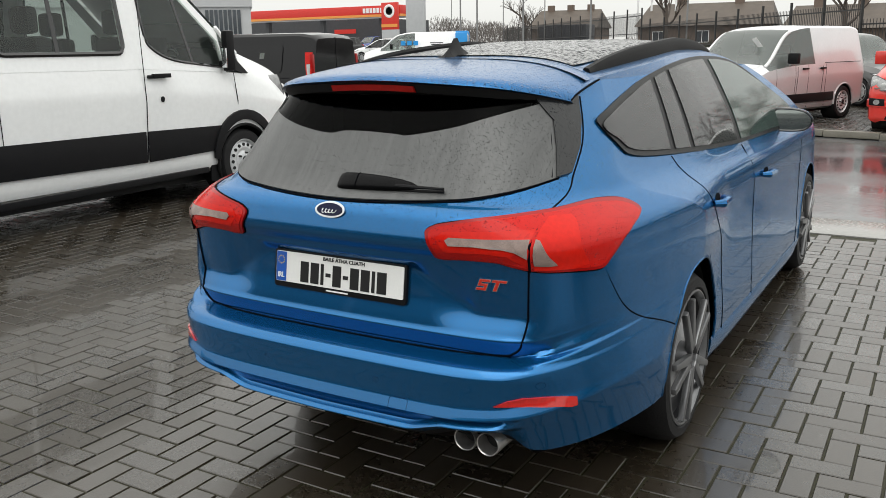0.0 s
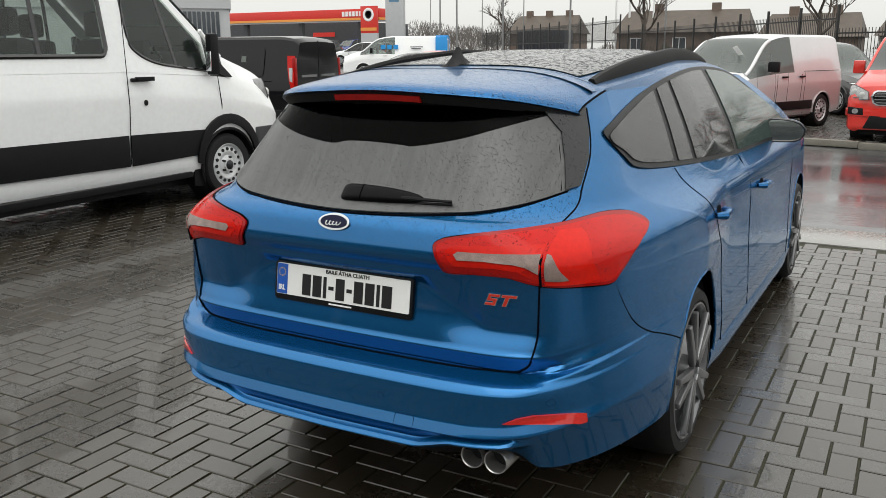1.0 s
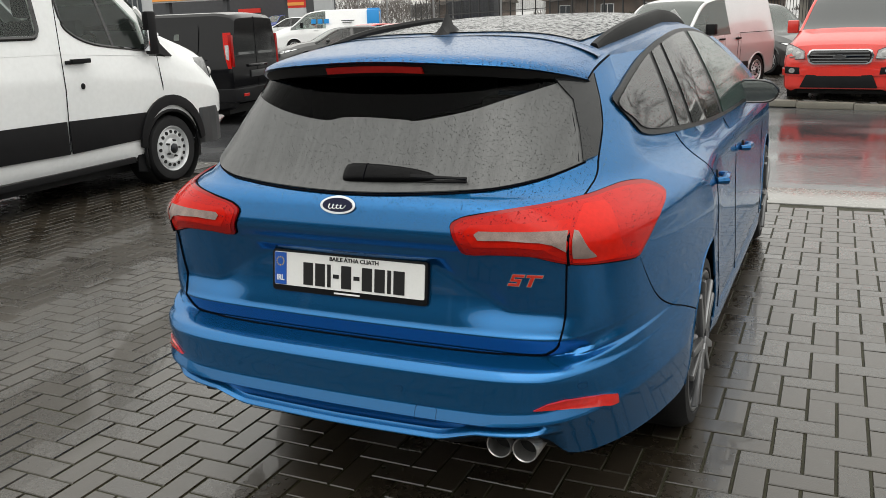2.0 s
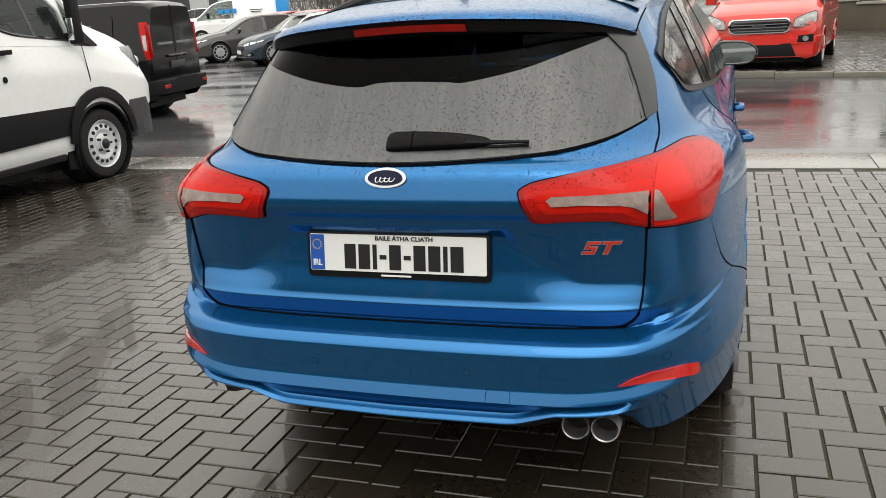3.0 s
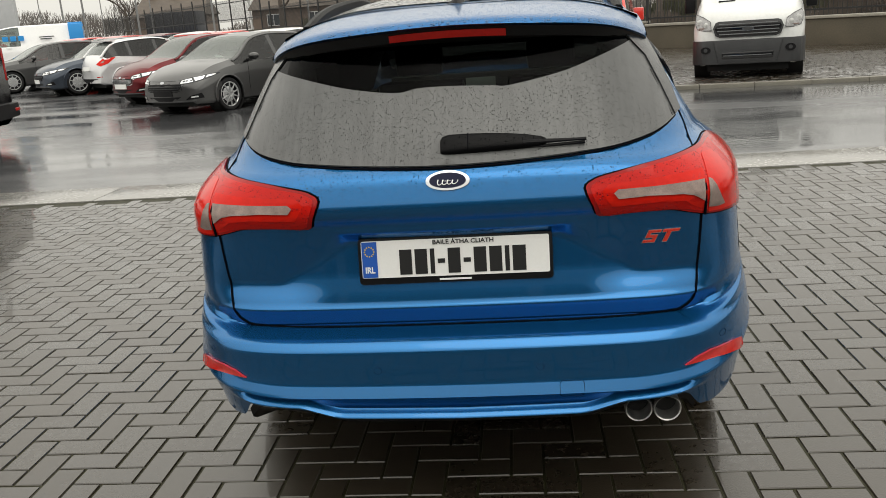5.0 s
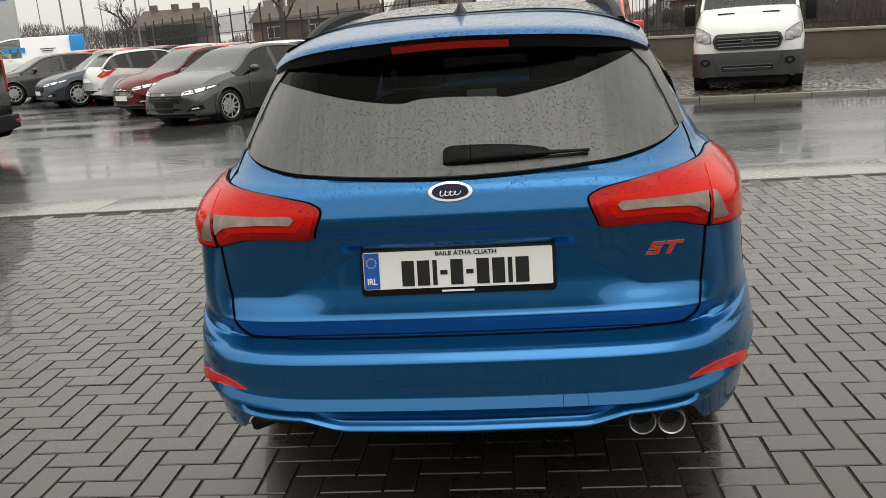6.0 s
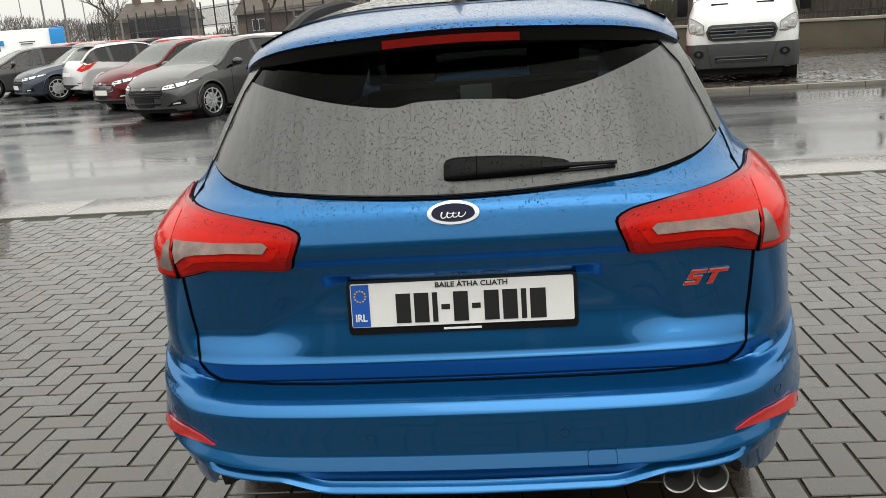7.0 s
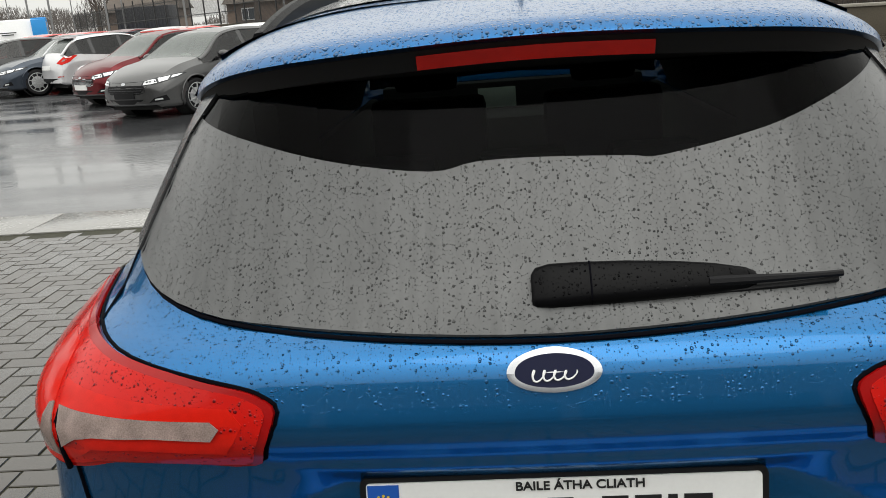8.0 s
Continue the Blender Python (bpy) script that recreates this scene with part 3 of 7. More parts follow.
    for key, quads in groups.items():
        vs, fs = [], []
        for q in quads:
            fs.append(list(range(len(vs), len(vs) + 4)))
            vs += q
        bm = bmesh.new()
        bv = [bm.verts.new(bowed(p)) for p in vs]
        for f in fs:
            bm.faces.new([bv[i] for i in f])
        bmesh.ops.remove_doubles(bm, verts=bm.verts, dist=0.0005)
        if key[0] == "body":
            for v in bm.verts:
                if v.is_boundary and v.co.z > spec["stations"][4][2] + .03:
                    for d in spec["axles"]:
                        e = math.hypot(v.co.y - (L / 2 - d), v.co.z - r)
                        if ra - .07 < e < ra + .09:
                            v.co.y, v.co.z = (L / 2 - d) + (v.co.y - (L / 2 - d)) * ra / e, r + (v.co.z - r) * ra / e
        nm = {"body": "body", "side_window": "side_window", "screen": "windscreen" if key[0] != "screen" or key[1] < len(st) / 2 else "rear_window", "pillar": "pillar"}[key[0]]
        part(nm, bm, {"body": paint, "pillar": GLOSS_BLACK, "side_window": spec.get("side_glass", window)}.get(key[0], window), root, angle=spec.get("angle", 32))
    for i, q in enumerate(st[:-1]):
        if q[6] == "w":
            for s in (1, -1):
                run = [sc[WK + 1] for sc, f in zip(secs, fine) if f[6] == i] + [section((*st[i + 1][:6], 0))[WK + 1]]
                tb = bmesh.new()
                tube(tb, [Vector((s * (p.x - .012), p.y, p.z)) for p in run], .034, 8)
                part("screen_pillar", tb, paint, root)
    if bow:
        for s in (1, -1):
            for row, r_line in ((WK, .011), (WK + 1, .013)):
                run = [sc[row] for sc, f in zip(secs, fine) if st[f[6]][6] in ("g", "p")]
                tb = bmesh.new()
                tube(tb, [Vector((s * (p.x + .002), p.y, p.z)) for p in run], r_line, 6)
                part("window_surround", tb, GLOSS_BLACK, root)
    part("underbody", boxed(-w * 0.72, w * 0.72, -L / 2 + 0.25, L / 2 - 0.25, 0.16, 0.5), DARK, root)
    # cabin behind the glass
    cy = L / 2 - st[[q[6] for q in st].index("w") + 1][0] if "w" in [q[6] for q in st] else 0
    zb = st[6][3]
    part("dashboard", boxed(-w * .78, w * .78, cy + .35, cy + .75, zb - .25, zb - .02, .05), SEAT, root)
    for x in (-.38, .38):
        seat = part("front_seat", boxed(x - .23, x + .23, cy - .45, cy - .30, zb - .45, zb + .18, .05), SEAT, root)
        part("headrest", boxed(x - .13, x + .13, cy - .45, cy - .34, zb + .2, zb + .37, .04), SEAT, seat)
    part("cabin_floor", boxed(-w * .85, w * .85, -L / 2 + .5, cy + .5, zb - .55, zb - .5), DARK, root)
    for d in spec["axles"]:
        y = L / 2 - d
        for s in (1, -1):
            part("wheel_well", lathe([(s * (w - .28), .02), (s * (w - .28), ra), (s * (w - .012), ra * 1.002)], "x", 36, m=Matrix.Translation((0, y, r)), caps=False), DARK, root)
            rim_edge = bmesh.new()
            tube(rim_edge, [(s * (w - .008), y + ra * math.cos(radians(g)), r + ra * math.sin(radians(g))) for g in range(-5, 186, 10)], .016, 6)
            part("arch_edge", rim_edge, spec.get("arch", paint), root)
            wheel(root, s * (w - .012), y, r, r, 0.2, s, spec["rim"], spec["style"], spec.get("rimshare", 0.70))
    for s in (1, -1):
        mx, my, mz = spec["mirror"]
        mh = spec.get("mirror_h", 0.15)
        if bow:
            mm = bmesh.new()
            bmesh.ops.create_uvsphere(mm, u_segments=16, v_segments=10, radius=1.0, matrix=Matrix.Translation((s * (mx + .13), my, mz + .075)) @ Matrix.Diagonal((.125, .085, .072, 1)))
            for v in mm.verts:
                v.co.y = max(v.co.y, my - .03)
            wm = part("wing_mirror", mm, spec.get("mirror_mat", GLOSS_BLACK), root)
            part("mirror_foot", boxed(s * (mx - .05), s * (mx + .06), my - .02, my + .04, mz - .01, mz + .035, .01), GLOSS_BLACK, wm)
        else:
            part("wing_mirror", box(bmesh.new(), s * mx, s * (mx + spec.get("mirror_w", 0.2)), my - 0.06, my + 0.06, mz, mz + mh, 0.03), spec.get("mirror_mat", paint), root)
        for gy in [q for hy in spec.get("handles", ()) for q in (hy - .16, hy + .95)]:
            if spec["length"] > 4.9:
                break
            d = L / 2 - gy
            zl, zbb = 0.2, lerp_tab([(q[0], q[3]) for q in st], d)
            gap = bmesh.new()
            tube(gap, [(s * w * lerp_tab([(0, .86), (.05, .95), (.12, .982), (.40, .990), (.60, .997), (.78, 1.0), (.82, .992), (.94, .975), (1, .962)], g), gy + .04 * math.sin(g * 3), zl + (zbb - zl) * g) for g in (.1, .25, .45, .65, .8, .9, 1.0)], .0045, 5)
            part("door_gap", gap, GAP, root)
        for hy in spec.get("handles", ()):
            part("door_handle", box(bmesh.new(), s * (w - 0.01), s * (w + 0.025), hy - 0.1, hy + 0.1, spec["handle_z"], spec["handle_z"] + 0.035, 0.01), spec.get("handle_mat", paint), root)
    return root


def van_front(root, yf, w, z0, paint, grille_z, lamp_z, bar_mat, width=0.62, chrome=False, proud=0.055):
    """Grille, lamps and badge on the nose at y = yf."""
    g0, g1 = grille_z
    gm = (g0 + g1) / 2
    pts = [(-width * 0.80, g0), (width * 0.80, g0), (width * 0.93, g0 + 0.03), (width, gm + 0.02), (width * 0.93, g1 - 0.02), (width * 0.84, g1), (-width * 0.84, g1), (-width * 0.93, g1 - 0.02), (-width, gm + 0.02), (-width * 0.93, g0 + 0.03)]
    part("grille_surround", prism([(a * 1.06, gm + (b - gm) * 1.16) for a, b in pts], yf - 0.05, yf + 0.012, 0.006), CHROME if chrome else GREY_PLASTIC, root)
    part("grille", prism(pts, yf - 0.03, yf + 0.020, 0.004), GLOSS_BLACK, root)
    for k in range(4):
        f = 0.14 + 0.24 * k
        z = g0 + (g1 - g0) * f
        half = width * (0.84 + 0.12 * (1 - abs(f - 0.5) * 2))
        part("grille_bar", boxed(-half, half, yf + 0.014, yf + 0.034, z - 0.008, z + 0.008, 0.004), bar_mat, root)
    part("badge", prism(oval(0.105, 0.042, 24, 0, gm), yf + 0.03, yf + 0.046), BADGE_CHROME, root)
    part("badge_field", prism(oval(0.090, 0.031, 24, 0, gm), yf + 0.04, yf + 0.050), GREY_PLASTIC, root)
    l0, l1 = lamp_z
    h = l1 - l0
    for s in (1, -1):
        xi, xo = width * 1.10, w * 0.955

        def at(u, v, lift=0.0):
            x = xi + (xo - xi) * u
            return Vector((s * x, yf + proud + lift - 0.62 * max(0.0, x - 0.52) ** 1.25 - 0.30 * (v ** 2) * h, l0 + h * v))

        out = [(0.02, .05), (.45, 0), (.9, .12), (1, .40), (1, .85), (.9, 1.0), (.5, .82), (.08, .55)]
        bm = bmesh.new()
        f = [bm.verts.new(at(u, v)) for u, v in out]
        b = [bm.verts.new(at(u, v) + Vector((-s * .02, -0.16, 0))) for u, v in out]
        c = bm.verts.new(at(.55, .45, .012))
        for i in range(8):
            bm.faces.new((f[i], f[(i + 1) % 8], c))
            bm.faces.new((f[i], f[(i + 1) % 8], b[(i + 1) % 8], b[i]))
        hl = part("headlight", bm, LAMP_CLEAR, root)
        for u, v, r in ((.34, .34, .048), (.74, .52, .055)):
            p = at(u, v, .012)
            part("lens", lathe([(-.03, r), (.002, r), (.006, r * .8), (.008, .001)], "y", 18, m=Matrix.Translation(p)), LAMP_LENS, hl)
        p = at(.55, .16, .008)
        part("indicator", boxed(p.x - .07, p.x + .07, p.y - .02, p.y + .008, p.z - .012, p.z + .012, .004), LAMP_STRIP, hl)
        rimb = bmesh.new()
        tube(rimb, [at(u, v, .002) for u, v in out], .006, 5, closed=True)
        part("lamp_seal", rimb, GREY_PLASTIC, hl)


def wrap_bumper(root, yf, w, z0, z1, material, name="front_bumper", label=""):
    """A bumper that wraps the round corners of the nose."""
    half = [(0, yf + .055), (.5, yf + .048), (.74, yf + .030), (.81, yf + .012), (.87, yf - .022), (.915, yf - .065), (.965, yf - .18), (.995, yf - .30), (1.006, yf - .44)]
    back = [(x * .9, y - .12) for x, y in half]
    ring = half + list(reversed(back)) + [(-x, y) for x, y in back[1:]] + [(-x, y) for x, y in reversed(half[1:])]
    return part(name, plan_prism(ring, z0, z1, .012), material, root, label)


LAMP_LENS = mat("pale_lamp_lens", (0.55, 0.55, 0.54), 0.15, 0.2, var=0.3, scale=40)
TRANSIT = dict(length=5.5, half=1.0, tyre=0.345, axles=(0.98, 4.3), rim=STEEL, style="steel", rimshare=0.68, arch=BLACK, mirror=(1.02, 1.50, 1.24), mirror_h=0.38, mirror_w=0.2, mirror_mat=BLACK, handles=(0.62,), handle_z=1.27, handle_mat=BLACK,
    stations=[(0.0, 0.80, 0.32, 0.80, 0.98, 0.66, "b"), (0.06, 0.90, 0.28, 0.90, 1.15, 0.76, "b"), (0.20, 0.96, 0.27, 1.00, 1.28, 0.82, "b"), (0.45, 0.99, 0.27, 1.12, 1.38, 0.86, "b"), (0.78, 1.0, 0.27, 1.24, 1.49, 0.88, "b"), (0.92, 1.0, 0.27, 1.28, 1.55, 0.88, "w"), (1.75, 1.0, 0.27, 1.34, 2.32, 0.80, "b"), (2.05, 1.0, 0.27, 1.40, 2.45, 0.80, "b"), (2.6, 1.0, 0.27, 1.4, 2.50, 0.80, "b"), (5.1, 1.0, 0.27, 1.4, 2.50, 0.80, "b"), (5.42, 0.98, 0.30, 1.4, 2.46, 0.80, "b"), (5.5, 0.95, 0.36, 1.4, 2.38, 0.78, "b")])
CUSTOM = dict(length=4.97, half=0.98, tyre=0.335, axles=(1.0, 3.93), rim=ALLOY, style="ten", mirror=(0.98, 1.08, 1.17), mirror_h=0.24, mirror_mat=RED_PAINT, handles=(0.45,), handle_z=1.05,
    stations=[(0.0, 0.78, 0.26, 0.72, 0.86, 0.62, "b"), (0.06, 0.89, 0.22, 0.80, 1.00, 0.74, "b"), (0.22, 0.95, 0.22, 0.90, 1.08, 0.80, "b"), (0.55, 0.98, 0.22, 1.0, 1.18, 0.84, "b"), (0.86, 0.98, 0.22, 1.08, 1.26, 0.85, "w"), (1.75, 0.98, 0.22, 1.12, 1.86, 0.76, "g"), (2.5, 0.98, 0.22, 1.12, 1.95, 0.76, "b"), (4.6, 0.98, 0.22, 1.12, 1.95, 0.76, "b"), (4.92, 0.96, 0.26, 1.12, 1.88, 0.74, "b"), (4.97, 0.93, 0.34, 1.12, 1.80, 0.72, "b")])
CONNECT = dict(length=4.8, half=0.91, tyre=0.325, axles=(0.92, 3.9), rim=DARK_ALLOY, style="steel", mirror=(0.9, 0.95, 1.12), mirror_h=0.2, mirror_mat=BLACK, handles=(0.35, -0.3), handle_z=1.0, handle_mat=BLACK,
    stations=[(0.0, 0.70, 0.26, 0.68, 0.80, 0.58, "b"), (0.06, 0.82, 0.22, 0.78, 0.92, 0.68, "b"), (0.25, 0.89, 0.22, 0.86, 1.02, 0.74, "b"), (0.6, 0.91, 0.22, 0.93, 1.06, 0.77, "b"), (0.85, 0.91, 0.22, 1.0, 1.13, 0.78, "w"), (1.75, 0.91, 0.22, 1.08, 1.76, 0.70, "g"), (2.45, 0.91, 0.22, 1.1, 1.84, 0.70, "b"), (4.4, 0.91, 0.22, 1.1, 1.84, 0.70, "b"), (4.72, 0.9, 0.26, 1.1, 1.80, 0.70, "b"), (4.8, 0.87, 0.34, 1.1, 1.74, 0.68, "b")])


def hatch(L=4.38, h=1.47, w=0.90, rim=ALLOY, style="ten", tyre=0.325):
    k = L / 4.38
    return dict(length=L, half=w, tyre=tyre, axles=(0.90 * k, 3.55 * k), rim=rim, style=style, rimshare=.74, bow=(.30, .16), side_glass=WINDOW_SIDE, mirror=(w - 0.03, L / 2 - 1.55 * k, 0.93), handles=(L / 2 - 2.45 * k,), handle_z=0.86,
        stations=[(0.0, w * 0.84, 0.26, 0.50, 0.57, w * 0.70, "b"), (0.035, w * 0.90, 0.21, 0.56, 0.655, w * 0.78, "b"), (0.11, w * 0.95, 0.19, 0.62, 0.735, w * 0.83, "b"), (0.25 * k, w * 0.98, 0.18, 0.69, 0.81, w * 0.85, "b"), (0.6 * k, w, 0.18, 0.79, 0.91, w * 0.87, "b"), (1.15 * k, w, 0.18, 0.87, 1.0, w * 0.88, "w"), (1.95 * k, w, 0.18, 0.92, h * 0.955, w * 0.69, "g"), (2.32 * k, w, 0.18, 0.93, h * 0.993, w * 0.69, "p"), (2.42 * k, w, 0.18, 0.93, h * 0.997, w * 0.69, "g"), (3.2 * k, w, 0.18, 0.97, h * 0.98, w * 0.68, "p"), (3.3 * k, w, 0.18, 0.98, h * 0.972, w * 0.67, "g"), (3.68 * k, w * 0.99, 0.19, 1.0, h * 0.935, w * 0.66, "w"), (4.12 * k, w * 0.96, 0.22, 0.95, 1.06, w * 0.74, "b"), (4.27 * k, w * 0.93, 0.25, 0.80, 0.92, w * 0.78, "b"), (4.34 * k, w * 0.90, 0.27, 0.70, 0.80, w * 0.76, "b"), (4.38 * k, w * 0.85, 0.30, 0.56, 0.66, w * 0.70, "b")])


def shell_of(root):
    """Rays onto the painted body of a vehicle: from ahead or behind, and slantwise onto its corners."""
    me = [c for c in root.children if c.name.split(".")[0] == "body"][0].data
    tree = BVHTree.FromPolygons([v.co[:] for v in me.vertices], [p.vertices[:] for p in me.polygons])

    def drop(start, way):
        p = tree.ray_cast(start, way)[0]
        return Vector(p) if p is not None else Vector(tree.find_nearest(start + way * 1.2)[0])

    def head_on(side):
        return lambda x, z: drop(Vector((x, side * 6.0, z)), Vector((0, -side, 0)))

    def slant(s, side, cx, cy):
        e, way = Vector((s * .80, -side * .60, 0)), Vector((-s * .60, -side * .80, 0))
        return lambda u, z: drop(Vector((cx, cy, z)) + e * u - way * 1.2, way)
    return head_on, slant


def line_on(fn, pts, r, closed=False, out=(0, 0, 0)):
    bm = bmesh.new()
    tube(bm, [fn(a, b) + Vector(out) for a, b in pts], r, 5, closed=closed)
    return bm


HEAD_BEZEL = mat("headlight_bezel", (.05, .052, .055), .25, .4, var=.4, scale=30)
HEAD_GLASS = mat("bright_headlight_lens", (.72, .73, .74), .10, .35, .6, var=.25, scale=25)


def car_front(root, spec, paint, grille=BLACK, chrome=False):
    L, w = spec["length"], spec["half"]
    y = L / 2
    head_on, slant = shell_of(root)
    ahead = head_on(1)
    hex_line = [(-w * .42, .455), (w * .42, .455), (w * .53, .545), (w * .50, .60), (-w * .50, .60), (-w * .53, .545)]
    gr = part("grille", skin(hex_line, ahead, .06, .008, .001, swap=True), grille, root, "dark hexagonal grille")
    part("grille_surround", line_on(ahead, smooth_line(hex_line, 3, True), .009 if chrome else .006, True), CHROME if chrome else GLOSS_BLACK, gr)
    for k in range(5 if chrome else 3):
        z = .475 + (.025 if chrome else .04) * k
        half = w * (.44 + .06 * min(1, k / 2))
        part("grille_bar", line_on(ahead, [(-half + half * i / 5, z) for i in range(11)], .0055, out=(0, .008, 0)), CHROME if chrome else GREY_PLASTIC, gr)
    part("lower_intake", skin([(-w * .56, .25), (w * .56, .25), (w * .50, .36), (-w * .50, .36)], ahead, .08, .006, .001, swap=True), BLACK, root)
    part("bumper_lip", line_on(ahead, [(-w * .80 + w * .16 * i, .268) for i in range(11)], .016), GREY_PLASTIC, root)
    part("badge", skin(oval(.058, .024, 20, 0, .632), ahead, .04, .004, .001, swap=True), BADGE_CHROME, root)
    part("number_plate", skin(rounded(-.26, .26, .375, .485, .006), ahead, .12, .012, .004, swap=True), BLACK if paint is GREY_PAINT else PLATE_WHITE, root)
    part("bonnet_gap", line_on(ahead, [(-w * .62 + w * .124 * i, .655 + .012 * abs(i - 5) / 5) for i in range(11)], .0035), GAP, root)
    for s in (1, -1):
        corner_of = slant(s, 1, s * w * .80, y - .10)

        out = [(-.27, .592), (-.10, .600), (.12, .632), (.34, .690), (.50, .752), (.47, .765), (.26, .742), (.0, .712), (-.22, .665)]
        hl = part("headlight", skin(out, corner_of, .05, .008, .001, swap=(s > 0)), HEAD_BEZEL, root, "slim swept headlight with bright lenses")
        for inner in ([(-.23, .604), (-.10, .610), (.02, .628), (.0, .690), (-.10, .680), (-.20, .655)], [(.06, .640), (.20, .664), (.24, .725), (.04, .702)], [(.25, .690), (.36, .712), (.44, .748), (.28, .730)]):
            part("lens", skin(inner, corner_of, .05, .004, .009, swap=(s > 0)), HEAD_GLASS, hl)
        part("fog_surround", skin([(-.16, .30), (.20, .325), (.16, .42), (-.06, .375)], corner_of, .06, .006, .001, swap=(s > 0)), BLACK, root)
        part("fog_lamp", skin([(-.05, .335), (.10, .345), (.09, .372), (-.04, .362)], corner_of, .05, .004, .009, swap=(s > 0)), HEAD_GLASS, root)


def car_rear(root, spec, paint):
    L, w = spec["length"], spec["half"]
    y = -L / 2
    head_on, slant = shell_of(root)
    behind = head_on(-1)
    for s in (1, -1):
        corner_of = slant(s, -1, s * w * .82, y + .12)
        out = [(-.12, .80), (.04, .755), (.22, .82), (.36, .97), (.38, 1.04), (.24, 1.035), (.06, .95)]
        tl = part("tail_light", skin(out, corner_of, .05, .014, .001, swap=(s < 0)), LAMP_BRIGHT, root, "raised red tail light")
        part("clear_segment", skin([(.02, .83), (.12, .845), (.16, .90), (.08, .885)], corner_of, .05, .004, .014, swap=(s < 0)), LAMP_STRIP, tl)
        part("reflector", skin([(-.14, .445), (.06, .455), (.06, .485), (-.14, .475)], corner_of, .06, .004, .001, swap=(s < 0)), REFLECTOR, root)
    part("number_plate", skin(rounded(-.26, .26, .64, .75, .006), behind, .12, .010, .002), PLATE_WHITE, root)
    part("bumper_insert", skin([(-w * .7, .25), (w * .7, .25), (w * .74, .42), (-w * .74, .42)], behind, .12, .006, .001), BLACK, root)
    part("rear_spoiler", box(bmesh.new(), -w * 0.62, w * 0.62, y + 0.50, y + 0.75, spec["stations"][11][4] + .02, spec["stations"][11][4] + .06, 0.012), paint, root)


def on_ground(x, y, heading):
    return pose(x, y, ground_z(x, y), 0, 0, heading)


# ---- the blue estate car ----
R_T = [(.18, .02), (.25, -.04), (.33, -.095), (.44, -.150), (.48, -.150), (.572, -.153), (.578, -.152), (.600, -.132), (.6045, -.118), (.608, -.080), (.612, -.040), (.616, -.037), (.621, -.044), (.660, -.054), (.668, -.059), (.672, -.056), (.74, -.048), (.86, -.044), (.90, -.047), (.935, -.068), (.955, -.072), (.985, -.062), (1.02, -.050), (1.042, -.032), (1.052, -.008), (1.06, .02), (1.298, .2), (1.39, .27)]
W_T = [(.18, .86), (.33, .89), (.46, .90), (.60, .903), (.75, .903), (.86, .897), (.95, .881), (.978, .868), (1.0, .838), (1.06, .758), (1.12, .718), (1.17, .694), (1.22, .671), (1.27, .648), (1.345, .610), (1.40, .578)]
M_T = [(.18, .85), (.28, .880), (.40, .884), (.6, .874), (.75, .864), (.88, .860), (.94, .852), (.978, .838), (.99, .826), (1.02, .806), (1.05, .793), (1.12, .770), (1.17, .750), (1.22, .727), (1.27, .702), (1.33, .670), (1.40, .632), (1.48, .58)]
CREASE = [(0, .446), (.50, .447), (.62, .454), (.70, .464), (.78, .480), (.90, .505), (1.1, .53)]
LEDGE = [(0, .388), (.34, .392), (.44, .420), (.58, .424), (.64, .432), (.70, .440)]
EDGE = [(0, .362), (.36, .364), (.44, .392), (.59, .398), (.62, .382), (.645, .342), (.665, .322), (.70, .316), (.80, .318), (.9, .322)]


def soft_tab(tab, v, h=0.012):
    return (lerp_tab(tab, v - h) + 2 * lerp_tab(tab, v) + lerp_tab(tab, v + h)) / 4


def corner(z):
    """Half width, depth and the two powers of the rounded rear corner at a height."""
    up = sm(.90, 1.12, z)
    mid = sm(.50, .78, z)
    return soft_tab(W_T, z, .022) + .012 * (1 - up), .66 + .40 * mid - .60 * up, 6.9 + 4.1 * mid - 5.0 * up, 1.27


def low_y(x, z):
    """The bumper below its face: a bright facet down to a crease, an undercut, then a thin ledge that catches the sky."""
    c, l = soft_tab(CREASE, x, .02), soft_tab(LEDGE, x, .015)
    k = sm(.60, .68, x)
    ledge = lerp_tab([(l - .09, -.06), (l - .022, -.12), (l - .013, -.152), (l - .007, -.160), (l + .006, -.146), (l + .010, -.138), (l + .014, -.136), (c - .004, -.162), (c, -.165), (c + .032, -.150)], z)
    plain = lerp_tab([(c - .14, -.075), (c - .05, -.132), (c - .004, -.166), (c, -.169), (c + .040, -.148)], z)
    return ledge + (plain - ledge) * k


def shelf_rise(x, z):
    """How far the bumper's shelf climbs towards the corner."""
    return .050 * sm(.62, .92, x) * sm(.50, .57, z) * (1 - sm(.66, .84, z))


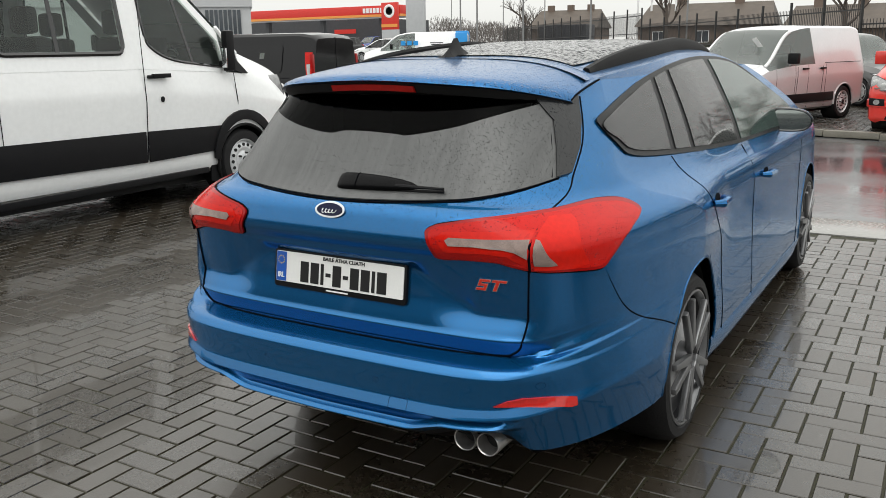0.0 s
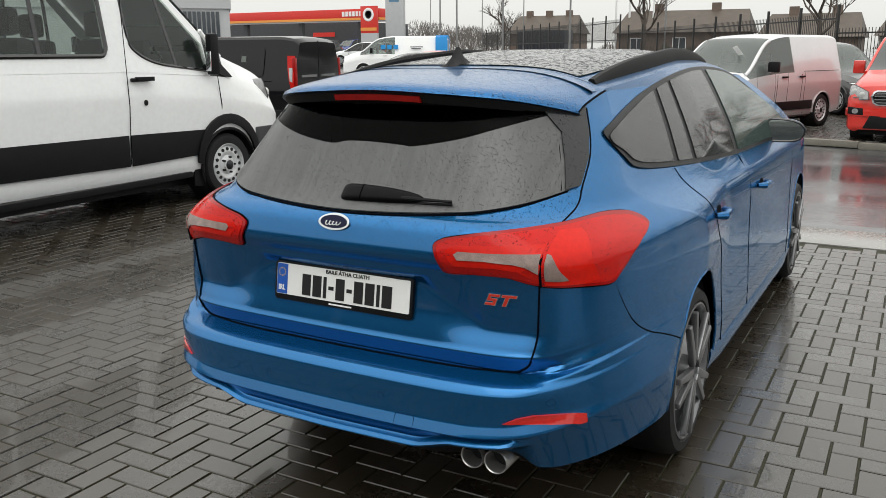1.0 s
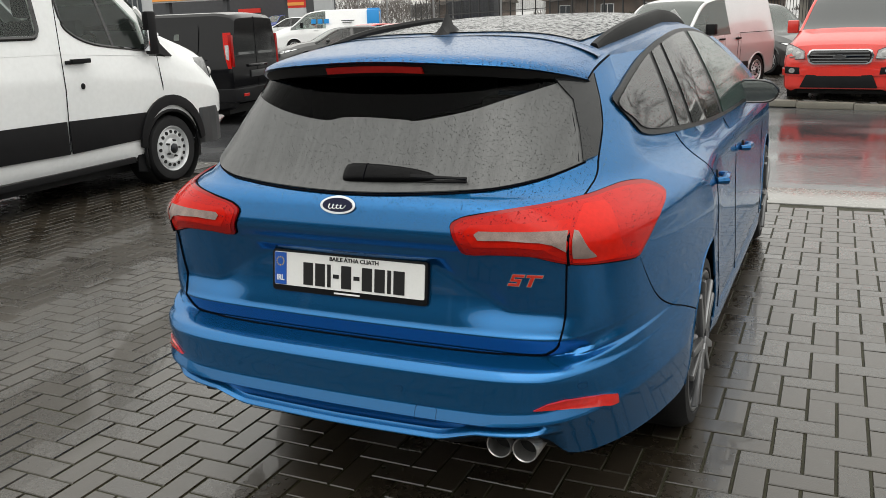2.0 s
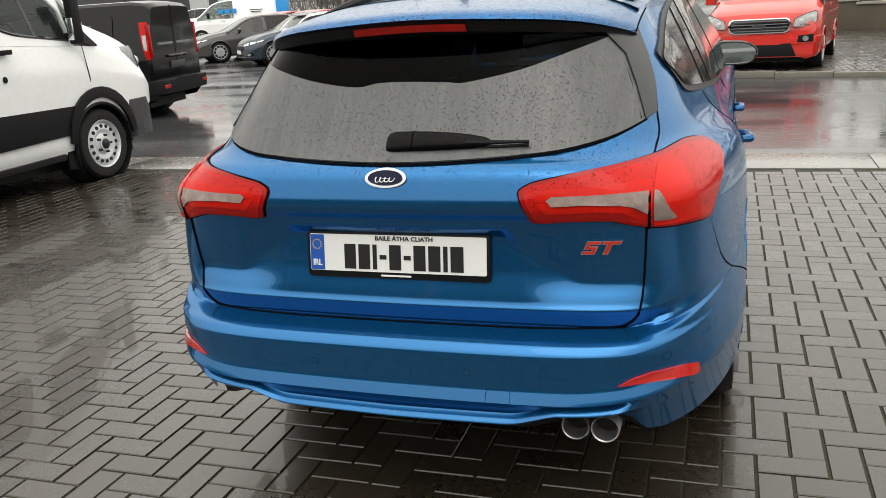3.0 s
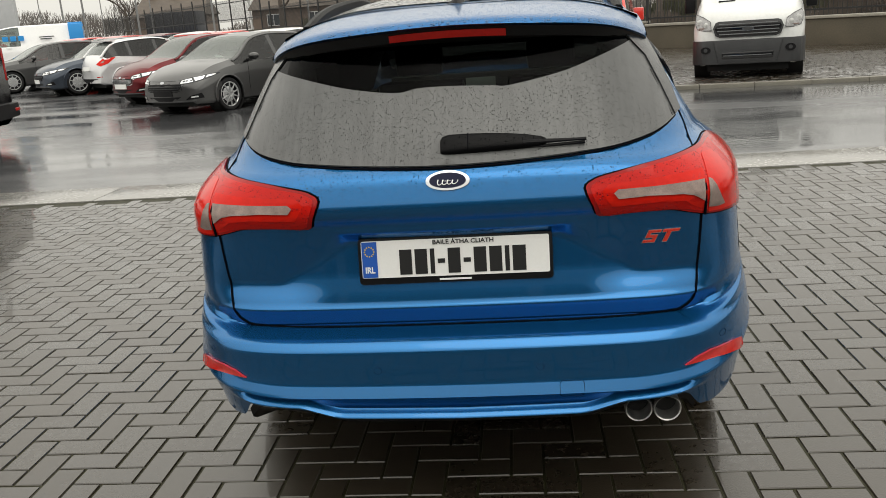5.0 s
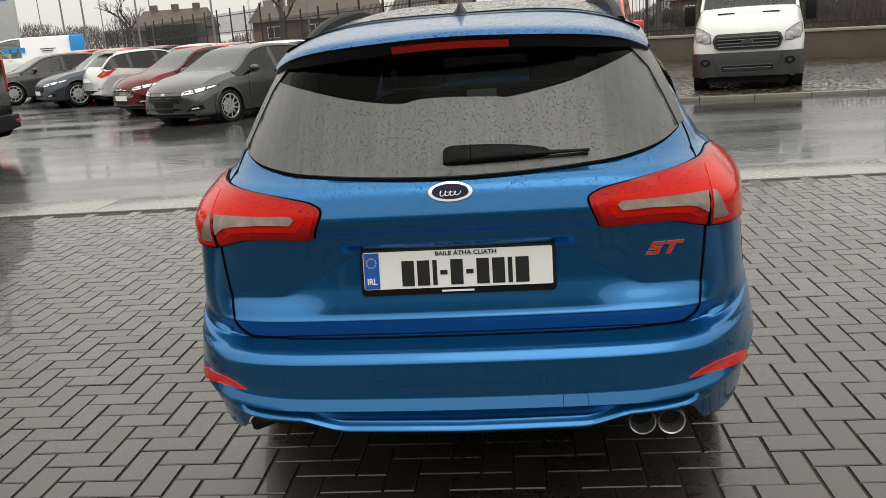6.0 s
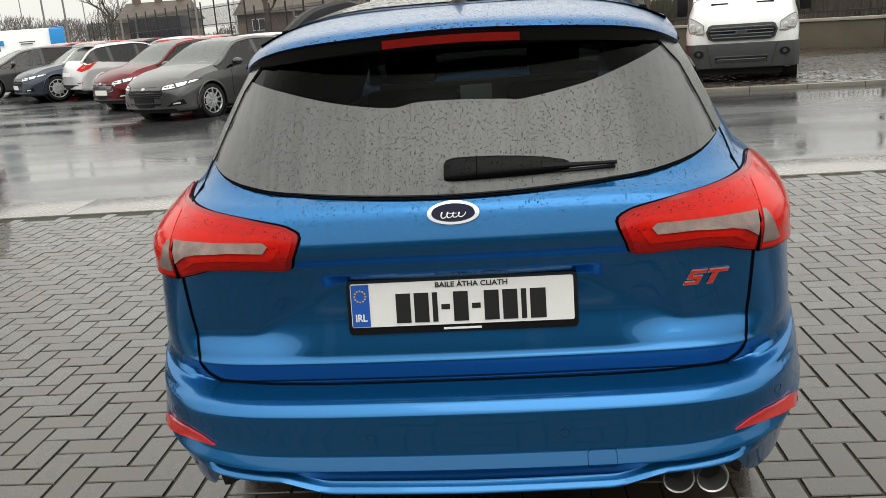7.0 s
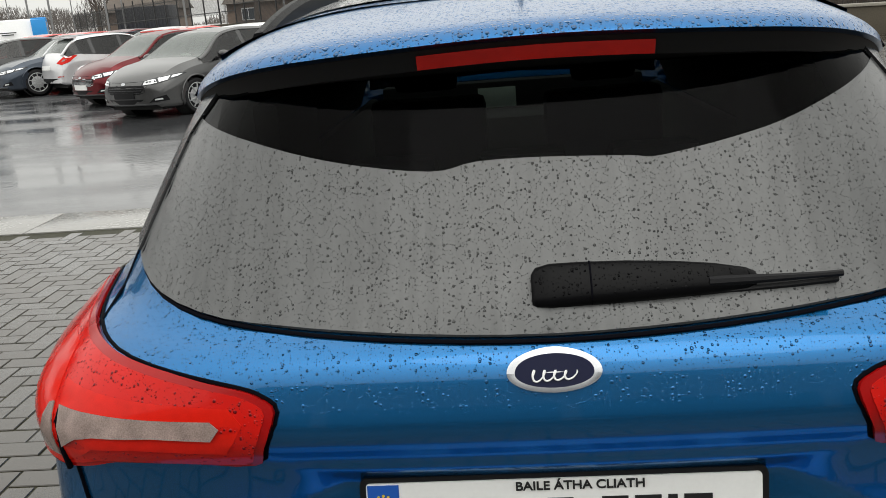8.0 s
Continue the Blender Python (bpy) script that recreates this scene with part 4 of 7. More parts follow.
def rear_y(x, z):
    """How far back the car's rear reaches: a bowed face with round corners. Between the boot's lower crease and the lamps a plain
    face rises to the plate and, past a slanting line each side, an overhang leans out over it."""
    x = abs(x)
    src = z - shelf_rise(x, z - shelf_rise(x, z))
    base = soft_tab(R_T, src, .004 + .034 * sm(.62, .84, x) * sm(.52, .56, z) * (1 - sm(.74, .84, z)))
    if z < .78 and x > .58:
        base += (-.152 + .104 * sm(.50, .78, z) - base) * sm(.66, .98, x)
    if z < .525:
        base += (low_y(x, z) - base) * (1 - sm(.505, .525, z))
    fade = 1 - sm(.62, .72, x)
    if .668 < z < .935 and fade > 0:
        zv = .852 - .117 * min(1.0, max(0.0, (x - .29) / .21))
        zt = .886 + .028 * sm(.27, .44, x)
        target = 0.0
        for dz in (-.004, -.002, 0, .002, .004):
            q = min(z + dz, zt)
            face = lerp_tab([(.668, -.059), (.677, -.050), (.70, -.045), (.76, -.029), (.90, -.010)], min(q, zv)) + .020 * sm(.34, .48, x) * sm(.668, .74, min(q, zv))
            if q > zv:
                face += (soft_tab(R_T, zt, .004) - face) * (q - zv) / (zt - zv)
            target += face / 5
        if z < .678:
            target = target + (base - target) * (.678 - z) / .010
        if z > zt - .012:
            target = target + (base - target) * sm(zt - .012, zt + .004, z)
        base += (target - base) * fade
    w, depth, power, turn = corner(z)
    u = min(1.0, x / w)
    return base + .05 * x * x + depth * (1 - (1 - u ** power) ** (1 / turn))


def side_x(y, z):
    """The flank; behind the rear wheel it runs into the rounded corner."""
    w, depth, power, turn = corner(z)
    yc = rear_y(w, z)
    if y < yc:
        k = min(1.0, (yc - y) / depth)
        return w * max(0.0, 1 - k ** turn) ** (1 / power)
    return w + (soft_tab(M_T, z, .012) - w) * sm(yc - .1, 1.7, y) - .12 * sm(3.9, 4.8, y) ** 2


AXLE_R, AXLE_F, TYRE_R = 1.0, 3.98, 0.335
ARCS = {}


def wrap_xy(s, z):
    """The point at a distance s from the car's centre line round the rear corner, in plan; s is x as far as .68."""
    if s <= .68:
        return s, rear_y(s, z)
    key = round(z, 4)
    if key not in ARCS:
        w = corner(z)[0]
        pts = [(.68 + (w - .68) * (1 - (1 - k / 40) ** 3), 0) for k in range(41)]
        pts = [(x, rear_y(x, z)) for x, _ in pts]
        run = [.68]
        for (a, b), (c, d) in zip(pts, pts[1:]):
            run.append(run[-1] + math.hypot(c - a, d - b))
        ARCS[key] = (pts, run)
    pts, run = ARCS[key]
    if s >= run[-1]:
        y = pts[-1][1] + s - run[-1]
        return side_x(y, z), y
    for k in range(40):
        if s <= run[k + 1]:
            f = (s - run[k]) / (run[k + 1] - run[k])
            return pts[k][0] + (pts[k + 1][0] - pts[k][0]) * f, pts[k][1] + (pts[k + 1][1] - pts[k][1]) * f


def on_rear(x, z):
    return Vector((x, rear_y(x, z), z))


def on_wrap(s, z):
    x, y = wrap_xy(abs(s), z)
    return Vector((math.copysign(x, s), y, z))


estate = thing("estate_car", "metallic blue estate car beaded with rain on block paving", "car")


def build_shell():
    bm = bmesh.new()
    zs = [.545, .55, .558, .566, .571, .574, .577, .580, .584, .590, .596, .599, .602, .604, .606, .608, .610, .612, .614, .616, .618, .621, .63, .645, .658, .662, .665, .668, .671, .674, .680] + [.688 + .0085 * k for k in range(30)] + [.945, .955, .965, .974, .980, .986, .992, 1.0, 1.01, 1.02, 1.03, 1.04, 1.05, 1.06, 1.08, 1.10, 1.13, 1.16, 1.19, 1.22, 1.26, 1.30, 1.34, 1.37, 1.40]
    ss = [.06 * k for k in range(5)] + [.28 + .0125 * k for k in range(38)] + [.76, .78, .80, .82, .84, .86, .88, .895, .91, .92, .93, .94, .95, .96, .969, .977, .984, .99, .994, .997, .999, 1.0]
    ts = [.012, .03] + [.03 * i for i in range(2, 46)] + [1.35 + .06 * i for i in range(1, 35)] + [3.39 + .03 * i for i in range(1, 42)]

    def levels(x, edge):
        c, l = soft_tab(CREASE, x, .02), min(soft_tab(LEDGE, x, .015), soft_tab(CREASE, x, .02) - .024)
        low = [l - .03, l - .022, l - .016, l - .012, l - .008, l - .005, l - .002, l + .002, l + .006, l + .010, l + .014, c - .007, c - .004, c - .002, c, c + .003, c + .010, c + .020, c + .028, c + .032, c + .037]
        low = [edge, (edge + max(edge, low[0])) / 2] + [max(edge + .0004 * (i + 2), z) for i, z in enumerate(low)]
        top = low[-1]
        return low + [top + (.540 - top) * k / 3 for k in (1, 2, 3)] + zs

    cols = []
    for s in ss:
        lv = levels(s * .9, lerp_tab(EDGE, s * .89))
        lv = [z + shelf_rise(s * .91, z) for z in lv]
        cols.append([Vector((s * corner(z)[0], rear_y(s * corner(z)[0], z), z)) for z in lv])
    for t in ts:
        yy = .55 + t
        lv = [z + shelf_rise(.91, z) for z in levels(.9, .322 - .112 * sm(.70, 1.3, yy))]
        col = []
        for z in lv:
            yc = rear_y(corner(z)[0], z)
            y = yc + t * (lerp_tab([(.98, 4.75), (1.045, 4.02), (1.18, 3.66), (1.335, 3.14), (1.40, 2.86)], z) - yc) / ts[-1]
            col.append(Vector((side_x(y, z), y, z)))
        cols.append(col)
    arches = ((AXLE_R, .335, .395), (AXLE_F, .335, .395))

    def in_glass(p):
        if p.y > 1.2 or p.z < 1.05:
            return False
        lim = lerp_tab([(1.05, 0.0), (1.062, .30), (1.09, .50), (1.118, .61), (1.20, .59), (1.30, .54), (1.41, .49)], p.z)
        return abs(p.x) < lim - .01 and p.y < rear_y(p.x, p.z) + .02

    for side in (1, -1):
        vs = [[bm.verts.new((side * p.x, p.y, p.z)) for p in c] for c in cols]
        for i in range(len(vs) - 1):
            for j in range(len(vs[0]) - 1):
                q = (vs[i][j], vs[i + 1][j], vs[i + 1][j + 1], vs[i][j + 1])
                c = sum((v.co for v in q), Vector()) / 4
                if in_glass(c):
                    continue
                if c.y > .45 and abs(c.x) > .7 and any(math.hypot(c.y - a, c.z - b) < r for a, b, r in arches):
                    continue
                try:
                    bm.faces.new(q)
                except ValueError:
                    pass
    bmesh.ops.delete(bm, geom=[v for v in bm.verts if not v.link_faces], context="VERTS")
    bmesh.ops.remove_doubles(bm, verts=bm.verts, dist=.0004)
    for v in bm.verts:
        if v.is_boundary and v.co.y > .5:
            for a, b, r in arches:
                d = math.hypot(v.co.y - a, v.co.z - b)
                if r - .03 < d < r + .05 and v.co.z > .22:
                    v.co.y, v.co.z = a + (v.co.y - a) * r / d, b + (v.co.z - b) * r / d
    return bm


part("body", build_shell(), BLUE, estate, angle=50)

# roof and its rear edge
ROOF_TOP = [(.5, 1.468), (.8, 1.485), (1.2, 1.514), (1.6, 1.536), (2.0, 1.540), (2.4, 1.518), (2.7, 1.475), (3.0, 1.42)]
ROOF_EDGE = [(.7, 1.40), (1.2, 1.436), (1.8, 1.476), (2.2, 1.474), (2.5, 1.448), (2.8, 1.39), (3.0, 1.36)]
bm = bmesh.new()
rows = []
for y in [.62 + .08 * i for i in range(30)]:
    top = lerp_tab(ROOF_TOP, y)
    edge = lerp_tab(ROOF_EDGE, y)
    xe = side_x(y, edge) if y > .75 else soft_tab(W_T, 1.40, .03)
    foot = (side_x(y, 1.385) if y > .75 else xe) - .002
    side = [(u, edge + (top - edge) * (1 - abs(u) ** 4.0)) for u in [-1, -.98, -.95] + [-.9 + .1 * k for k in range(19)] + [.95, .98, 1]]
    rows.append([bm.verts.new(p) for p in [(-foot, y, min(edge, 1.395) - .01)] + [(xe * u, y, z) for u, z in side] + [(foot, y, min(edge, 1.395) - .01)]])
for a, b in zip(rows, rows[1:]):
    for k in range(len(a) - 1):
        bm.faces.new((a[k], a[k + 1], b[k + 1], b[k]))
roof = part("roof", bm, BLUE_ROOF, estate)
bm = bmesh.new()
rows = []
for y in [.735 + .08 * i for i in range(28)]:
    top = lerp_tab(ROOF_TOP, y)
    edge = lerp_tab(ROOF_EDGE, y)
    xe = side_x(max(y, .75), edge)
    rows.append([bm.verts.new((xe * u, y, edge + (top - edge) * (1 - abs(u) ** 4.0) + .004)) for u in [-.84 + .084 * k for k in range(21)]])
for a, b in zip(rows, rows[1:]):
    for k in range(20):
        bm.faces.new((a[k], a[k + 1], b[k + 1], b[k]))
part("roof_panel", bm, BLACK_ROOF, roof, "wet dark roof panel beaded with rain")


def spoiler_lip(x):
    u = min(1.0, abs(x) / .59)
    return .165 + .07 * u ** 2 + .245 * u ** 5, 1.416 - .022 * u ** 2 - .055 * u ** 5 + .0025 * math.cos(x * 10.5)


bm = bmesh.new()
rows = []
xs = [.59 * (-1 + i / 24) for i in range(49)]
for x in xs:
    yl, zl = spoiler_lip(x)
    u = abs(x) / .59
    xf, yf = x * 1.005, .72
    ztop = 1.40 + .0766 * (1 - min(1, abs(xf) / .585) ** 4.0)
    row = []
    for k in range(11):
        f = k / 10
        z = zl + .004 + (ztop - zl - .004) * (f ** .72)
        row.append(bm.verts.new((x + (xf - x) * f, yl + .011 * (1 - f) + (yf - yl) * f, z + .004)))
    under = [bm.verts.new((x, yl, zl - .005)), bm.verts.new((x, yl + .012, zl - .011)), bm.verts.new((x * .98, yl + .10, zl - .016))]
    rows.append(list(reversed(under)) + row)
for a, b in zip(rows, rows[1:]):
    for k in range(len(a) - 1):
        bm.faces.new((a[k], a[k + 1], b[k + 1], b[k]))
spoiler = part("spoiler", bm, BLUE_ROOF, estate, "roof spoiler over the rear window", angle=45)
bm = bmesh.new()
a = []
for i in range(21):
    x = -.165 + .33 * i / 20
    yl, zl = spoiler_lip(x)
    a.append((bm.verts.new((x, yl + .014, zl - .019)), bm.verts.new((x, yl + .024, zl - .039)), bm.verts.new((x, yl + .09, zl - .044)), bm.verts.new((x, yl + .09, zl - .019))))
for p, q in zip(a, a[1:]):
    for k in range(4):
        bm.faces.new((p[k], p[(k + 1) % 4], q[(k + 1) % 4], q[k]))
bm.faces.new(a[0])
bm.faces.new(a[-1])
part("brake_light", bm, LAMP_HIGH, spoiler, "long red high brake light")
bm = bmesh.new()
a = []
for x in xs:
    yl, zl = spoiler_lip(x)
    xi = min(abs(x), .55)
    zi = 1.362 - .03 * (xi / .55) ** 4
    a.append((bm.verts.new((x, yl + .014, zl - .010)), bm.verts.new((x * .995, yl + .036, zl - .040)), bm.verts.new((math.copysign(xi, x), rear_y(xi, zi) + .012, zi))))
for p, q in zip(a, a[1:]):
    for k in range(2):
        bm.faces.new((p[k], p[k + 1], q[k + 1], q[k]))
part("spoiler_underside", bm, DARK, spoiler)
for s in (1, -1):
    bm = bmesh.new()
    pts = [Vector((s * (.59 + (.593 - .59) * f), .48 + .24 * f, 1.339 + .004 + (1.40 - 1.343) * f ** .72)) for f in (0, .1, .25, .5, .75, 1)]
    tube(bm, [p - Vector((0, 0, .002)) for p in pts], .003, 6)
    part("spoiler_gap", bm, GAP, spoiler)
bm = bmesh.new()
tube(bm, [Vector((x * 1.005, .705, 1.40 + .0766 * (1 - min(1, abs(x * 1.005) / .585) ** 4.0) + .001)) for x in xs[2:-2]], .0022, 6)
part("roof_gap", bm, GAP, roof)

# rear window: a clear strip sheltered by the spoiler above, below it rain mist with sky sheen in its grey
WET_EDGE = [(-.60, 1.315), (-.52, 1.302), (-.44, 1.286), (-.29, 1.252), (-.155, 1.234), (-.09, 1.243), (.0, 1.244), (.12, 1.239), (.168, 1.237), (.31, 1.262), (.406, 1.291), (.50, 1.322), (.57, 1.345)]
GL_BOTTOM = [(-.64, 1.118), (-.55, 1.088), (-.40, 1.064), (-.22, 1.053), (0, 1.048), (.22, 1.053), (.40, 1.064), (.55, 1.088), (.64, 1.118)]
low_edge = smooth_line(GL_BOTTOM, 4)
wet_edge = [p for p in smooth_line(WET_EDGE, 4) if -.555 <= p[0] <= .535]
# the grey base carries the sky's reflection as colour
WET = mat("rain_misted_sky_sheen_window", (0.074, 0.076, 0.076), 0.30, var=0.10, scale=2.5, spec=0.5)


def wet_window():
    m = WET
    n, l = m.node_tree.nodes, m.node_tree.links
    h = add_drops(m, 175, 0.42, 0.8, up=False, coat=False)
    b = n["Principled BSDF"]
    old = b.inputs["Base Color"].links[0].from_socket
    tc = n.new("ShaderNodeTexCoord")
    mp = n.new("ShaderNodeMapping")
    mp.inputs["Scale"].default_value = (60, 3, 3)
    l.new(tc.outputs["Object"], mp.inputs[0])
    nz = n.new("ShaderNodeTexNoise")
    nz.inputs["Scale"].default_value = 1.0
    nz.inputs["Detail"].default_value = 3
    l.new(mp.outputs[0], nz.inputs["Vector"])
    mr = n.new("ShaderNodeMapRange")
    mr.inputs["From Min"].default_value, mr.inputs["From Max"].default_value = .3, .7
    mr.inputs["To Min"].default_value, mr.inputs["To Max"].default_value = .82, 1.15
    l.new(nz.outputs["Fac"], mr.inputs["Value"])
    sc = n.new("ShaderNodeVectorMath")
    sc.operation = "SCALE"
    l.new(old, sc.inputs[0])
    l.new(mr.outputs[0], sc.inputs["Scale"])
    # beads are mixed darker in colour for the dark they refract
    mx = n.new("ShaderNodeMixRGB")
    mx.inputs[2].default_value = (0.02, 0.02, 0.02, 1)
    l.new(sc.outputs[0], mx.inputs[1])
    mh = n.new("ShaderNodeMath")
    mh.operation = "MULTIPLY"
    mh.inputs[1].default_value = .86
    l.new(h, mh.inputs[0])
    l.new(mh.outputs[0], mx.inputs[0])
    l.new(mx.outputs[0], b.inputs["Base Color"])


wet_window()
BLADE = mat("rain_beaded_blade", (0.016, 0.017, 0.018), 0.22, var=0.15, scale=6, spec=0.34)
add_drops(BLADE, 125, 0.42, 0.8, up=False, coat=False, shade=.8)
window = part("rear_window", skin(low_edge + [(.605, 1.20), (.57, 1.28), wet_edge[-1]] + list(reversed(wet_edge))[1:] + [(-.57, 1.28), (-.605, 1.20)], on_rear, .04, .004, .004), WET, estate, "tinted rear window beaded and misted with rain, sky sheen in its grey")
part("clear_glass", skin(wet_edge + [(.50, 1.352), (.35, 1.358), (0, 1.36), (-.35, 1.358), (-.50, 1.352)], on_rear, .05, .003, .004), WINDOW_REAR, window, "dry dark glass under the spoiler")
for s in (1, -1):
    pts = [(s * .632, 1.116), (s * .656, 1.124), (s * .640, 1.20), (s * .614, 1.27), (s * .577, 1.348), (s * .50, 1.352), (s * .565, 1.28), (s * .600, 1.20)]
    part("window_side_trim", skin(pts if s > 0 else list(reversed(pts)), on_rear, .02, .010, .002), BLADE, estate, "glossy black side blade covered in rain beads")
    bm = bmesh.new()
    tube(bm, [on_rear(s * x, z) + Vector((0, -.010, 0)) for x, z in smooth_line([(.628, 1.118), (.597, 1.20), (.562, 1.28), (.53, 1.33)], 4)], .0038, 6)
    part("window_seal", bm, GAP, estate)
bm = bmesh.new()
tube(bm, [on_rear(x, z - .001) + Vector((0, -.004, 0)) for x, z in low_edge], .0034, 6)
part("window_seal", bm, GAP, estate)

# wiper
WIPER = mat("wet_wiper_plastic", (0.003, 0.003, 0.0035), 0.34, spec=0.09, var=0.25, scale=9)
add_drops(WIPER, 170, 0.42, 0.7, up=True, coat=False, low=0.2, high=0.6)
ARM = [(-.024, 1.088, .017, .016), (-.018, 1.090, .022, .020), (0, 1.091, .0245, .023), (.04, 1.0915, .0240, .025), (.10, 1.0915, .0225, .026), (.16, 1.091, .0195, .025), (.21, 1.090, .016, .022), (.25, 1.0885, .0115, .017), (.262, 1.088, .008, .012)]


def wiper_arm(rows, n=14):
    """A hollow-backed cover: a rounded hump across each station of (x, height, half width, rise)."""
    bm = bmesh.new()
    rings = []
    for x, z, hw, rise in rows:
        ring = []
        for k in range(n + 1):
            a = math.pi * k / n
            ca = math.copysign(abs(math.cos(a)) ** .6, math.cos(a))
            p = on_rear(x, z + hw * ca)
            ring.append(bm.verts.new(p + Vector((0, -.80, .60)) * (.006 + rise * math.sin(a) ** .5)))
        rings.append(ring)
    for p, q in zip(rings, rings[1:]):
        for k in range(n):
            bm.faces.new((p[k], p[k + 1], q[k + 1], q[k]))
        bm.faces.new((p[0], q[0], q[n], p[n]))
    bm.faces.new(rings[0])
    bm.faces.new(rings[-1])
    return bm


wiper = part("rear_wiper", wiper_arm(ARM), WIPER, estate, "black rear wiper arm at rest", angle=60)
bm = bmesh.new()
tube(bm, [on_rear(x, 1.0865 - .001 * x) + Vector((0, -.020, .012)) for x in (.20, .25, .30, .34, .368)], [.0075, .0065, .005, .0042, .0045], 8)
part("wiper_blade", bm, BLACK, wiper)
bm = bmesh.new()
tube(bm, [on_rear(x, 1.073 + .012 * (x / .37)) + Vector((0, -.012, .004)) for x in (-.015, .1, .2, .3, .365)], .0045, 6)
part("rubber_lip", bm, RUBBER, wiper)
bm = bmesh.new()
tube(bm, [on_rear(.052, 1.0915 + .0235 * math.copysign(abs(math.cos(math.pi * k / 14)) ** .6, math.cos(math.pi * k / 14))) + Vector((0, -.80, .60)) * (.007 + .0255 * math.sin(math.pi * k / 14) ** .5) for k in range(1, 14)], .0012, 5)
part("cap_joint", bm, GAP, wiper)

# lamps
LAMP = [(.357, .980), (.376, .998), (.41, 1.009), (.50, 1.024), (.60, 1.035), (.67, 1.040), (.80, 1.046), (.90, 1.043), (1.0, 1.034), (1.09, 1.018), (1.150, 1.000), (1.160, .985), (1.10, .955), (1.03, .922), (.955, .880), (.935, .868), (.90, .864), (.80, .874), (.685, .884), (.62, .900), (.57, .910), (.48, .909), (.395, .905), (.376, .935)]
FINE = [.68 + .012 * k for k in range(42)]
for s in (1, -1):
    def flip(pts):
        return pts if s > 0 else [(-x, z) for x, z in reversed(pts)]

    fine = [s * f for f in FINE]
    round_lamp = smooth_line(LAMP, 3, True)
    inner = [(.70 + (x - .70) * (.975 if x > .70 else .965), .955 + (z - .955) * .90) for x, z in round_lamp]
    tail = part("tail_light", skin(flip(round_lamp), on_wrap, .014, .008, .001, fine=fine), LAMP_DEEP, estate, "red tail light with a clear strip, wet with rain")
    part("red_lens", skin(flip(inner), on_wrap, .014, .0022, .0082, fine=fine), LAMP_RED, tail)
    part("strip_border", skin(flip([(.398, .966), (.416, .986), (.50, .990), (.60, .994), (.667, .996), (.667, .898), (.614, .934), (.55, .938), (.424, .934)]), on_wrap, .02, .0015, .0102), LAMP_BRIGHT, tail)
    part("clear_strip", skin(flip([(.428, .962), (.440, .971), (.52, .972), (.60, .973), (.664, .972), (.664, .928), (.632, .945), (.604, .951), (.52, .954), (.440, .952)]), on_wrap, .02, .0015, .0124), LAMP_STRIP, tail)
    part("wedge_border", skin(flip([(.677, 1.022), (.76, 1.020), (.80, 1.004), (.825, .975), (.845, .930), (.858, .888), (.80, .882), (.72, .886), (.677, .890)]), on_wrap, .015, .0015, .0102, fine=fine), LAMP_BRIGHT, tail)
    part("clear_wedge", skin(flip([(.677, .972), (.690, .968), (.704, .954), (.724, .928), (.742, .908), (.744, .901), (.72, .900), (.677, .906)]), on_wrap, .015, .002, .0116, fine=fine), LAMP_STRIP, tail)
    bm = bmesh.new()
    tube(bm, [on_wrap(s * .671, z) + Vector((s * .002, -.0125, 0)) for z in (.884, .92, .96, 1.0, 1.040)], .0042, 6)
    part("lamp_joint", bm, GAP, tail)
    bm = bmesh.new()
    tube(bm, [on_wrap(s * (.70 + (x - .70) * 1.008), .955 + (z - .955) * 1.03) for x, z in round_lamp], .0030, 6, closed=True)
    part("lamp_seal", bm, GAP, tail)
    part("bumper_reflector", skin(flip([(.604, .495), (.64, .513), (.68, .522), (.74, .519), (.80, .511), (.850, .501), (.862, .477), (.84, .477), (.78, .484), (.70, .492)]), on_wrap, .02, .006, .001, fine=fine), REFLECTOR, estate, "red bumper reflector")
    bm = bmesh.new()
    pts = [(.666, .884), (.662, .80), (.658, .74), (.654, .69), (.644, .650), (.620, .627), (.58, .617), (.36, .6135), (.18, .6135), (0, .6135)]
    tube(bm, [on_rear(s * x, z) + Vector((0, -.0015, 0)) for x, z in smooth_line(pts, 4)], .0030, 6)
    part("tailgate_gap", bm, GAP, estate)
    bm = bmesh.new()
    tube(bm, [on_rear(s * x, z) for x, z in smooth_line([(.668, 1.03), (.672, 1.08), (.662, 1.124), (.645, 1.20), (.619, 1.27), (.582, 1.348)], 4)], .0028, 6)
    part("tailgate_gap", bm, GAP, estate)
    bm = bmesh.new()
    line = [Vector((s * side_x(y, z), y, z)) for y, z in smooth_line([(.235, .862), (.27, .80), (.315, .737), (.37, .690), (.44, .655), (.52, .628), (.60, .598), (.655, .575)], 4)]
    tube(bm, line, .0026, 6)
    part("bumper_gap", bm, GAP, estate)
    # parking sensors
    for x, z in ((.22, .522), (.72, .555)):
        bm = bmesh.new()
        tube(bm, [on_rear(a, b) for a, b in oval(.0105, .0105, 14, s * x, z)], .0007, 5, closed=True)
        part("parking_sensor", bm, FINE_GAP, estate)

bm = bmesh.new()
tube(bm, [on_rear(x, z) for x, z in rounded(.27, .335, .436, .478, .010)], .0009, 5, closed=True)
part("tow_cover", bm, FINE_GAP, estate, "small square towing-eye cover")

